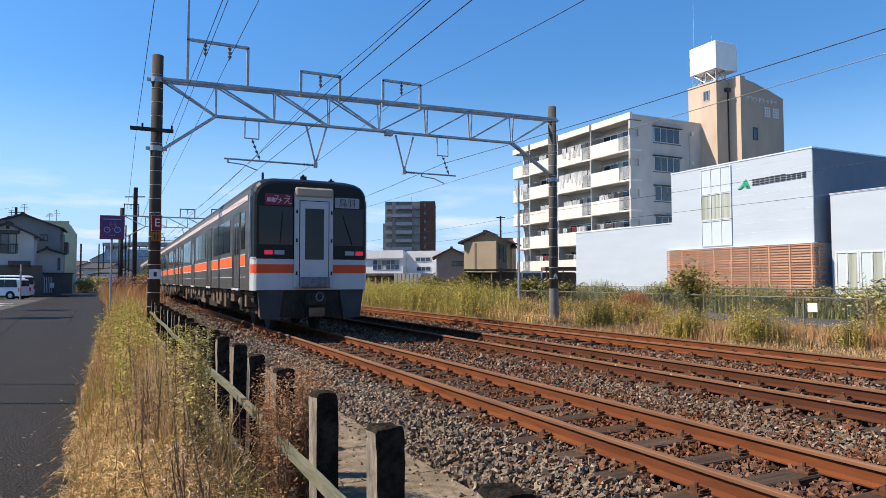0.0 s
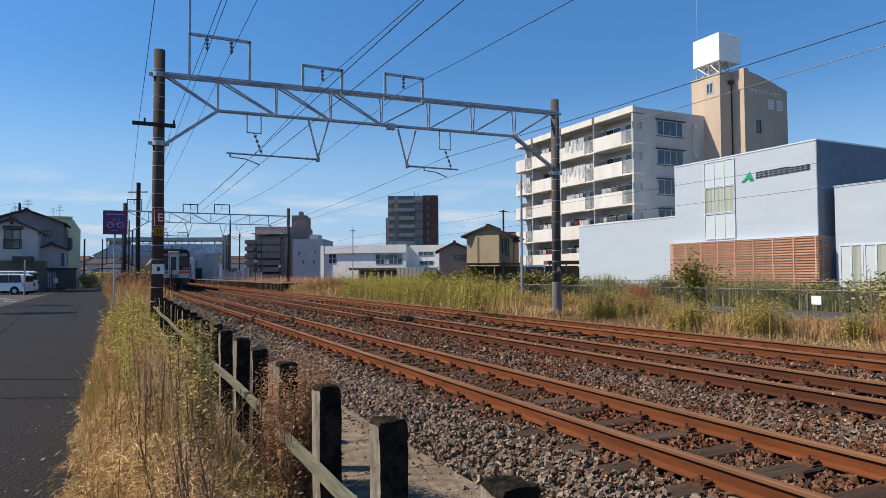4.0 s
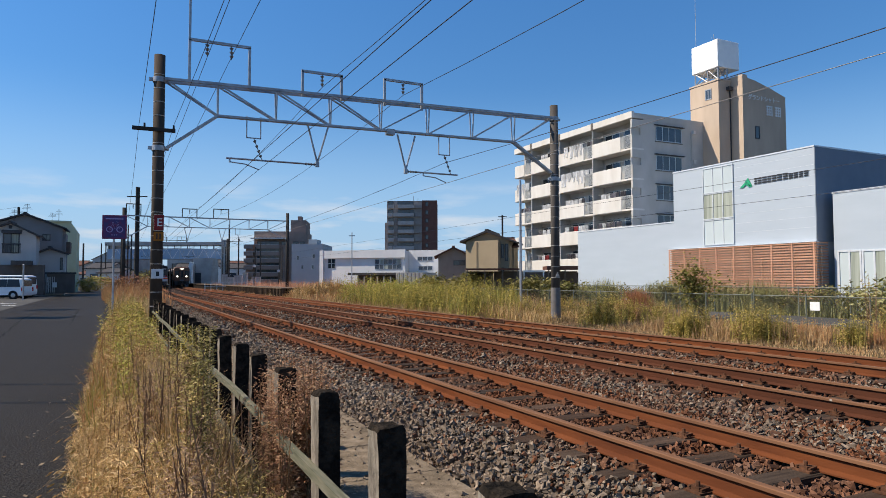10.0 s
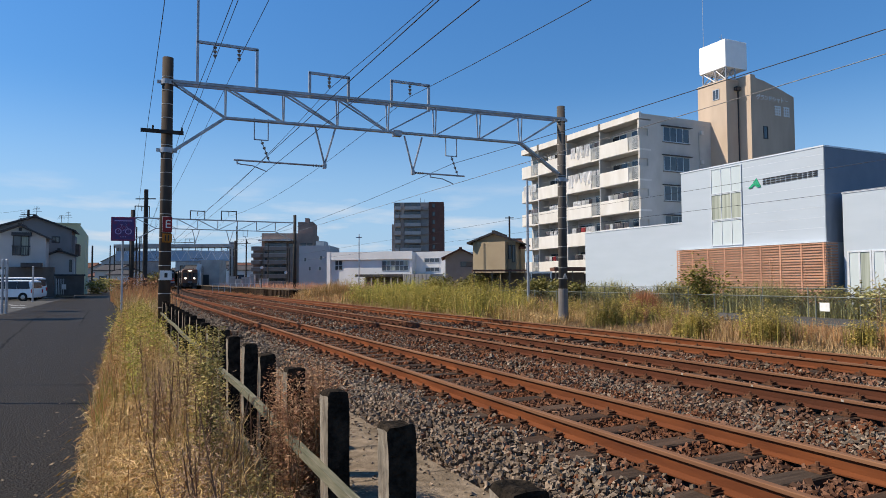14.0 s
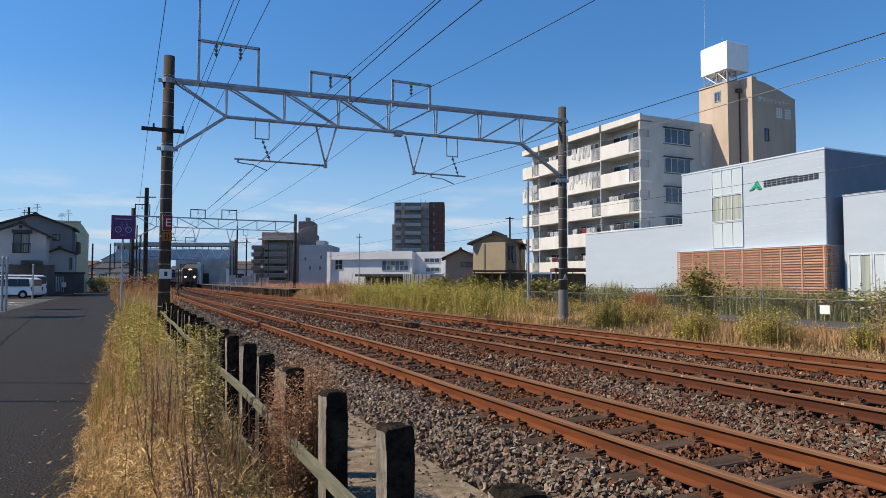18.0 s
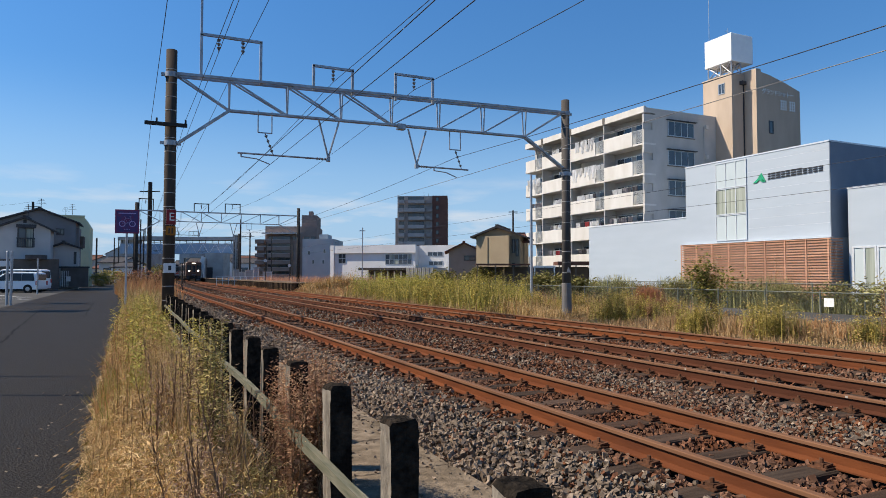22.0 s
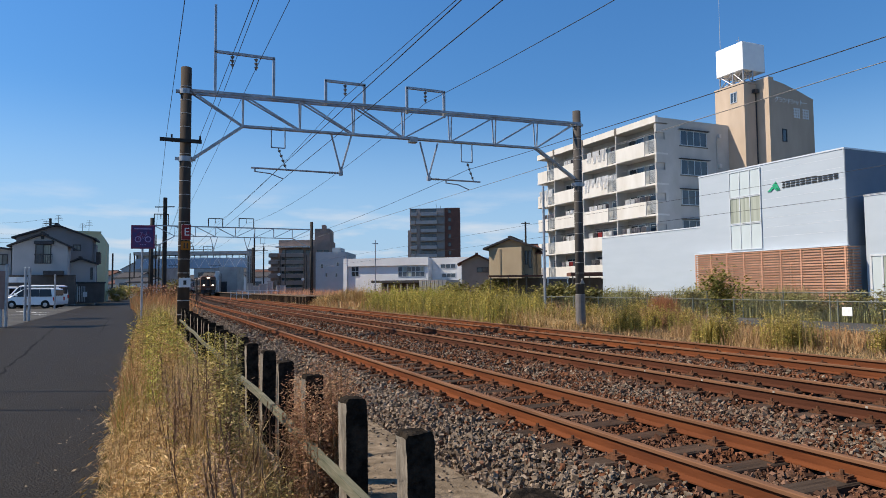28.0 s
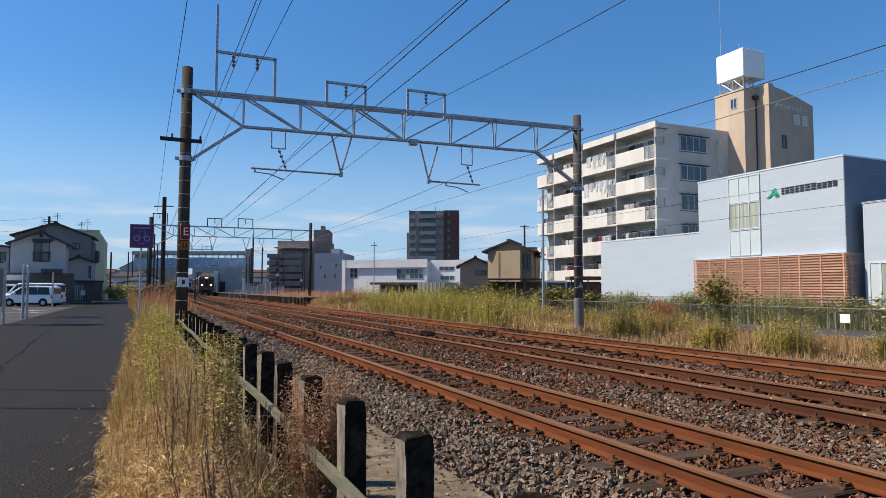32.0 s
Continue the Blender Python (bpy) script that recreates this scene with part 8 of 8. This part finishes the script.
M_ROOFGREY = mat("dark_train_roof", (0.06, 0.06, 0.06), (0.04, 0.04, 0.04), 3, 0.8)
M_CANTRAIL = mat("pale_cantrail", (0.62, 0.47, 0.44), (0.52, 0.40, 0.38), 2, 0.5)
M_SKIRT = mat("grey_skirt", (0.045, 0.047, 0.052), (0.022, 0.023, 0.026), 2, 0.65)
M_GEARBOX = mat("grimy_equipment_box", (0.17, 0.12, 0.085), (0.10, 0.068, 0.048), 4, 0.85)
M_UNDER = mat("dark_underframe", (0.03, 0.029, 0.028), (0.05, 0.045, 0.04), 3, 0.85)
M_TAIL = mat("lit_tail_lamp", (0.6, 0.02, 0.03), (0.5, 0.02, 0.03), 2, 0.3, emit=(1.0, 0.03, 0.08), emit_s=0.22)
M_HEAD = mat("lit_head_lamp", (0.9, 0.85, 0.75), (0.9, 0.85, 0.75), 2, 0.3, emit=(1.0, 0.90, 0.72), emit_s=2.5)
M_DEST_RED = mat("red_destination_panel", (0.16, 0.012, 0.035), (0.13, 0.01, 0.03), 2, 0.4)
M_DEST_GREY = mat("grey_destination_panel", (0.32, 0.34, 0.40), (0.27, 0.29, 0.34), 2, 0.4)
M_DEST_PINK = mat("pink_lettering", (0.7, 0.35, 0.42), (0.65, 0.3, 0.38), 2, 0.5)
M_BRASSTOP = mat("tan_door_hood", (0.40, 0.33, 0.24), (0.33, 0.27, 0.20), 3, 0.6)
M_TRAINGLASS = mat("dark_train_glass", (0.014, 0.017, 0.022), (0.010, 0.012, 0.015), 1, 0.08, spec=0.45)
M_SCREEN = mat("glossy_windscreen", (0.010, 0.014, 0.022), (0.008, 0.010, 0.016), 1, 0.05, spec=0.28)
M_PLATE = mat("scuffed_tread_steel", (0.20, 0.20, 0.21), (0.10, 0.10, 0.11), 9, 0.6, metal=0.3)
M_BROWNFACE = mat("brown_train_front", (0.13, 0.062, 0.038), (0.09, 0.045, 0.028), 2, 0.5)


def section(top, half, floor=1.08):
    pts = [(-half, floor), (-half, 1.88), (-half, top - 0.50)]
    for k in range(1, 12):
        a = math.pi * (1 - k / 12)
        e = 0.34
        pts.append((half * math.copysign(abs(math.cos(a)) ** e, math.cos(a)), top - 0.50 + 0.50 * abs(math.sin(a)) ** 0.75))
    pts += [(half, top - 0.50), (half, 1.88), (half, floor)]
    return pts


def car_shell(bm, stations):
    """Loft between cross sections (y, top, half)."""
    rings = [[bm.verts.new((x, y, z)) for x, z in section(t, h)] for y, t, h in stations]
    n = len(rings[0])
    for a, b in zip(rings, rings[1:]):
        for k in range(n):
            j = (k + 1) % n
            f = bm.faces.new((a[k], a[j], b[j], b[k]))
            zc = sum(v.co.z for v in f.verts) / 4
            yc_ = sum(v.co.y for v in f.verts) / 4
            f.material_index = (1 if zc > 3.50 else 0) if yc_ > 0.26 else 3 if zc > 1.88 else 2
    bm.faces.new(rings[0][::-1])
    bm.faces.new(rings[-1])


def train(name, label, m, cars, front="express", length=21.1):
    t = thing(name, label, "train", m)
    for c in range(cars):
        y0 = c * (length + 0.35)
        bm = bmesh.new()
        first = c == 0
        st = [(y0, 3.70, 1.36), (y0 + 0.05, 3.76, 1.405), (y0 + 0.16, 3.82, 1.435), (y0 + 0.35, 3.86, 1.45), (y0 + 0.8, 3.88, 1.45), (y0 + length, 3.88, 1.45)] if first else [(y0, 3.88, 1.45), (y0 + length, 3.88, 1.45)]
        car_shell(bm, st)
        body = part("car_body", bm, [M_STEEL, M_ROOFGREY, M_FACEWHITE if front == "express" else M_BROWNFACE, M_MASK if front == "express" else M_BROWNFACE], t, "brushed stainless steel car body")
        for pol in body.data.polygons:
            pol.use_smooth = False
        for s in (-1, 1):
            x = s * 1.452
            def side(nm, ya, yb, za, zb, material, parent=body, d=0.008):
                b2 = bmesh.new()
                bx(b2, x - d, x + d, y0 + ya, y0 + yb, za, zb)
                return part(nm, b2, material, parent)
            start = 0.85 if first else 0.1
            side("cantrail", start - 0.2, length - 0.1, 3.30, 3.44, M_CANTRAIL)
            doors = (1.75, 7.6, 13.1, 18.6)
            spans = [start] + [q for dd in doors for q in (dd, dd + 1.25)] + [length - 0.1]
            for ya, yb in zip(spans[0::2], spans[1::2]):
                if yb - ya > 0.5:
                    side("stripe", ya + 0.05, yb - 0.05, 1.70, 1.96, M_ORANGE if front == "express" else M_BROWNFACE, d=0.009)
                    side("stripe_edge", ya + 0.05, yb - 0.05, 1.965, 1.99, M_FACEWHITE, d=0.009)
                    side("stripe_edge", ya + 0.05, yb - 0.05, 1.665, 1.695, M_FACEWHITE, d=0.009)
                    side("body_crease", ya + 0.05, yb - 0.05, 1.40, 1.415, M_FACEWHITE, d=0.006)
                if yb - ya > 2.5:
                    n = 3
                    for k in range(n):
                        w = (yb - ya - 0.9) / n
                        side("window", ya + 0.45 + k * w + 0.05, ya + 0.45 + (k + 1) * w - 0.05, 2.12, 3.05, M_TRAINGLASS, d=0.011)
                elif yb - ya > 0.7:
                    side("window", ya + 0.2, yb - 0.2, 2.12, 3.05, M_TRAINGLASS, d=0.011)
            for dd in doors:
                # flat black plate; its bare strip paints the shade of a set-in doorway
                dr = side("door_recess_shade", dd, dd + 1.25, 1.12, 3.12, M_MASK, d=0.009)
                for k in (0, 1):
                    side("door_leaf", dd + 0.10 + k * 0.43, dd + 0.50 + k * 0.43, 1.14, 3.06, M_STEEL, dr, 0.012)
                    side("door_window", dd + 0.17 + k * 0.43, dd + 0.43 + k * 0.43, 2.0, 2.85, M_TRAINGLASS, dr, 0.015)
                side("door_step", dd + 0.05, dd + 1.2, 1.06, 1.12, M_FACEWHITE, dr, 0.03)
        # underfloor gear
        for k, (ya, yb, w) in enumerate(((0.5, 1.1, 1.1), (5.0, 6.6, 1.2), (6.9, 8.2, 1.25), (8.5, 10.6, 1.15), (11.0, 12.4, 1.25), (12.8, 15.2, 1.2), (20.0, 20.6, 1.0))):
            b2 = bmesh.new()
            bx(b2, -w, w, y0 + ya, y0 + yb, 0.38 + 0.07 * (k % 3), 1.09)
            part("equipment_box", b2, M_UNDER if k % 2 else M_GEARBOX, body, "", 0.03)
        # tanks, valves and pipes hung along the sills
        rg = random.Random(40 + c)
        for s in (-1, 1):
            y = 0.7
            while y < 20:
                w, h = rg.uniform(0.18, 0.65), rg.uniform(0.2, 0.55)
                b2 = bmesh.new()
                top = 1.06 - rg.uniform(0, 0.12)
                if rg.random() < 0.3:
                    rod(b2, (s * 1.12, y0 + y, top - 0.2), (s * 1.12, y0 + y + w, top - 0.2), 0.17, 0.17, 12)
                    bar(b2, (s * 1.12, y0 + y + w / 2, top - 0.1), (s * 1.12, y0 + y + w / 2, 1.09), 0.05, 0.05)
                else:
                    bx(b2, s * 1.2 - 0.13, s * 1.2 + 0.13, y0 + y, y0 + y + w, top - h, 1.09)
                part("underfloor_unit", b2, M_GEARBOX if rg.random() < 0.6 else M_UNDER, body, "", 0.015)
                y += w + rg.uniform(0.1, 0.5)
            b2 = bmesh.new()
            rod(b2, (s * 1.30, y0 + 0.6, 1.0), (s * 1.30, y0 + 20.4, 1.0), 0.025, 0.025, 6)
            rod(b2, (s * 1.27, y0 + 0.6, 0.93), (s * 1.27, y0 + 20.4, 0.93), 0.018, 0.018, 6)
            part("sill_pipe", b2, M_GEARBOX, body)
        for yc in (3.1, 17.6):
            b2 = bmesh.new()
            for s in (-1, 1):
                bar(b2, (s * 0.95, y0 + yc - 1.5, 0.55), (s * 0.95, y0 + yc + 1.5, 0.55), 0.12, 0.22)
            bx(b2, -0.95, 0.95, y0 + yc - 0.2, y0 + yc + 0.2, 0.45, 0.8)
            bg = part("bogie", b2, M_UNDER, t)
            for dy in (-1.05, 1.05):
                for s in (-1, 1):
                    b2 = bmesh.new()
                    rod(b2, (s * 0.53, y0 + yc + dy, 0.43), (s * 0.67, y0 + yc + dy, 0.43), 0.43, 0.41, 20)
                    part("wheel", b2, M_UNDER, bg)
        if c:
            b2 = bmesh.new()
            bx(b2, -0.6, 0.6, y0 - 0.38, y0 + 0.02, 1.1, 3.3)
            part("gangway", b2, M_UNDER, t)
        for ya in ((4.5, 9.0, 14.5) if c else (6.0, 11.0, 16.0)):
            b2 = bmesh.new()
            bx(b2, -0.8, 0.8, y0 + ya, y0 + ya + 2.6, 3.8, 3.98)
            part("roof_unit", b2, M_ROOFGREY, body, "", 0.05)
    # front end
    f = part("front_frame", _front_plate(), M_MASK if front == "express" else M_BROWNFACE, t, "dark front mask")
    def plate(nm, xa, xb, za, zb, material, y=-0.03, d=0.02, lab="", bev=0.0, par=f):
        b2 = bmesh.new()
        bx(b2, xa, xb, y - d, y, za, zb)
        return part(nm, b2, material, par, lab, bev)
    low = M_FACEWHITE if front == "express" else M_BROWNFACE
    plate("lower_panel", -1.358, 1.358, 1.09, 1.84, low, -0.012, 0.016, "pale grey lower front", 0.006)
    if front == "express":
        for xa, xb in ((-1.36, -0.45), (0.48, 1.36)):
            plate("front_stripe", xa, xb, 1.50, 1.71, M_VERMILION, -0.029, 0.006)
        for s in (-1, 1):
            b2 = bmesh.new()
            line = ((1.352, -0.026), (1.366, -0.004), (1.411, 0.048), (1.441, 0.16), (1.449, 0.27))
            rings = [[b2.verts.new((s * x, y, z)) for z in (1.50, 1.71)] for x, y in line]
            for ra, rb in zip(rings, rings[1:]):
                b2.faces.new((ra[0], rb[0], rb[1], ra[1]) if s > 0 else (ra[1], rb[1], rb[0], ra[0]))
            part("corner_stripe", b2, M_VERMILION, f)
            b2 = bmesh.new()
            for a, b in (((1.366, -0.004), (1.411, 0.048)), ((1.411, 0.048), (1.441, 0.16))):
                bar(b2, (s * a[0], a[1], 1.865), (s * b[0], b[1], 1.865), 0.014, 0.035)
            bar(b2, (s * 1.446, 0.24, 1.88), (s * 1.440, 0.24, 3.36), 0.02, 0.09)
            part("corner_trim", b2, M_FACEWHITE, f, "pale edge trim")
    for s, xa, xb in ((-1, -1.31, -0.49), (1, 0.52, 1.31)):
        w = plate("windscreen", xa, xb, 2.18, 3.12, M_SCREEN, -0.016, 0.01, "dark glossy windscreen", 0.004)
        b2 = bmesh.new()
        cx = (xa + xb) / 2
        rod(b2, (cx + 0.1, -0.05, 2.22), (cx - 0.15 * s, -0.05, 2.95), 0.012, 0.01, 5)
        part("wiper", b2, M_UNDER, w)
    plate("door_surround", -0.47, 0.50, 1.13, 3.52, M_FACEWHITE if front == "express" else M_BROWNFACE, -0.012, 0.10, "silver grey door surround", 0.03)
    plate("door_hood", -0.46, 0.49, 3.36, 3.60, M_BRASSTOP, -0.012, 0.14, "tan hood over the end door", 0.04)
    dr = plate("end_door", -0.34, 0.37, 1.22, 3.26, M_FACEWHITE if front == "express" else M_BROWNFACE, -0.112, 0.02, "silver grey end door", 0.008)
    plate("door_gasket", -0.36, 0.39, 1.20, 3.28, M_MASK, -0.110, 0.008)
    plate("door_window", -0.22, 0.25, 1.83, 3.08, M_SCREEN, -0.132, 0.008, "tall narrow door window", 0.01, dr)
    for z in (1.45, 2.25, 2.95):
        for x in (-0.42, 0.45):
            plate("hinge", x - 0.02, x + 0.02, z, z + 0.09, M_MASK, -0.112, 0.02)
    plate("tread_plate", -0.36, 0.39, 1.14, 1.40, M_PLATE, -0.11, 0.14, "folded steel tread plate", 0.03)
    if front == "express":
        for s, xa, xb in ((-1, -1.18, -0.70), (1, 0.82, 1.30)):
            hou = plate("lamp_housing", xa + 0.03, xb - 0.03, 1.93, 2.06, M_SKIRT, -0.018, 0.02, "", 0.006)
            xr = (xa, xa + 0.2) if s < 0 else (xb - 0.2, xb)
            xw = (xa + 0.24, xb) if s < 0 else (xa, xb - 0.24)
            plate("tail_lamp", *xr, 1.945, 2.05, M_TAIL, -0.038, 0.012, "lit red tail lamp", 0.004, hou)
            plate("head_lamp", *xw, 1.945, 2.05, M_DEST_GREY, -0.038, 0.01, "unlit clear headlamp", 0.004, hou)
        plate("destination_panel", -1.18, -0.52, 3.14, 3.42, M_DEST_RED, -0.018, 0.012, "dark red panel with pink lettering", 0.004)
        lettering("\u307f\u3048", 0.25, pose(-0.75, -0.032, 3.27, 90, 0, 0), f, M_DEST_PINK)
        bm = bmesh.new()
        for k in range(2):
            bx(bm, -1.13 + k * 0.11, -1.04 + k * 0.11, -0.035, -0.031, 3.22, 3.32)
        part("text_bars", bm, M_DEST_PINK, f)
        plate("destination_panel", 0.56, 1.20, 3.14, 3.40, M_DEST_GREY, -0.018, 0.012, "pale grey destination panel", 0.004)
        lettering("\u9ce5\u7fbd", 0.22, pose(0.88, -0.032, 3.26, 90, 0, 0), f, M_MASK)
    else:
        for x in (-0.80, 0.83):
            b2 = bmesh.new()
            rod(b2, (x, -0.02, 2.02), (x, -0.10, 2.02), 0.17, 0.17, 14)
            part("head_lamp", b2, M_HEAD, f, "lit round headlamp")
        b2 = bmesh.new()
        bx(b2, -0.24, 0.27, -0.20, -0.15, 3.38, 3.58)
        part("roof_lamp", b2, M_HEAD, f, "lit lamp above the end door")
        for xa, xb in ((-1.30, -0.50), (0.52, 1.30)):
            plate("front_pane", xa, xb, 1.2, 1.8, M_BROWNFACE, -0.02, 0.012)
    # skirt, coupler, roof fittings
    b2 = bmesh.new()
    prism(b2, [(-1.32, 1.09), (-1.24, 0.40), (-0.80, 0.36), (-0.76, 0.66), (-0.70, 1.09)], 0.0, 0.08, "Y")
    part("skirt", b2, M_SKIRT, t, "grey front skirt")
    b2 = bmesh.new()
    prism(b2, [(1.32, 1.09), (1.24, 0.40), (0.80, 0.36), (0.76, 0.66), (0.70, 1.09)], 0.0, 0.08, "Y")
    part("skirt", b2, M_SKIRT, t, "grey front skirt")
    b2 = bmesh.new()
    bx(b2, -0.80, 0.80, 0.09, 0.5, 0.42, 1.09)
    part("buffer_beam", b2, M_UNDER, t)
    b2 = bmesh.new()
    bx(b2, -0.16, 0.18, -0.32, 0.4, 0.72, 1.0)
    bx(b2, -0.08, 0.22, -0.45, -0.3, 0.76, 0.98)
    cp = part("coupler", b2, M_UNDER, t, "dark automatic coupler", 0.02)
    b2 = bmesh.new()
    rings = []
    for q in range(12):
        ca, sa = math.cos(q * math.tau / 12), math.sin(q * math.tau / 12)
        rings.append([b2.verts.new((0.06 + (0.085 + 0.018 * math.cos(w)) * ca, -0.465 + 0.018 * math.sin(w), 0.93 + (0.10 + 0.018 * math.cos(w)) * sa)) for w in (0, 1.26, 2.51, 3.77, 5.03)])
    for k in range(12):
        ra, rb = rings[k], rings[(k + 1) % 12]
        for j in range(5):
            b2.faces.new((ra[j], rb[j], rb[(j + 1) % 5], ra[(j + 1) % 5]))
    bmesh.ops.recalc_face_normals(b2, faces=b2.faces[:])
    part("coupler_ring", b2, M_PLATE, cp, "worn steel coupling eye")
    b2 = bmesh.new()
    bx(b2, -0.14, 0.24, -0.30, -0.22, 0.44, 0.66)
    part("jumper_box", b2, M_GEARBOX, t, "", 0.02)
    for k in range(5):
        b2 = bmesh.new()
        x = -0.5 + 0.23 * k
        pts = [Vector((x, 0.08, 0.8)), Vector((x + 0.03, -0.12, 0.6)), Vector((x + 0.08, -0.05, 0.42)), Vector((x + 0.12, 0.1, 0.5))]
        for a, b in zip(pts, pts[1:]):
            rod(b2, a, b, 0.02, 0.02, 6)
        part("air_hose", b2, M_UNDER, t)
    for x, y in ((-1.1, 0.6), (-0.1, 0.5), (0.75, 0.9)):
        b2 = bmesh.new()
        bx(b2, x - 0.07, x + 0.07, y, y + 0.14, 3.72, 3.97 if x > -1 else 3.80)
        rod(b2, (x, y + 0.07, 3.8), (x, y + 0.07, 4.02), 0.03, 0.03, 6)
        part("roof_horn", b2, M_UNDER, t)
    return t


def _front_plate():
    bm = bmesh.new()
    o = section(3.70, 1.36, 1.09)
    prism(bm, o, -0.012, 0.03, "Y")
    return bm


express = train("express_train", "stainless diesel train with an orange stripe and lit red tail lamps", pose(TRACKS[0], 16.1, 0), 4)
train("local_train", "brown-fronted train waiting at the platform with lit headlamps", pose(TRACKS[2], 138, 0), 1, "local")


def motions():
    walk(express, [(t, pose(TRACKS[0] + sway(y), y, 0, 0, 0, -math.degrees(math.atan(2 * 0.0003 * max(0.0, y - 35))))) for t, y in ((0, 16.1), (0.5, 23.2), (1, 30.3), (1.5, 36.9), (2, 43.2), (2.5, 49.4), (3, 55.5), (3.5, 61.4), (4.5, 72.6), (5.5, 83.3), (7, 98), (9, 116), (12, 139), (16, 158), (22, 180), (32, 205))])


motions()
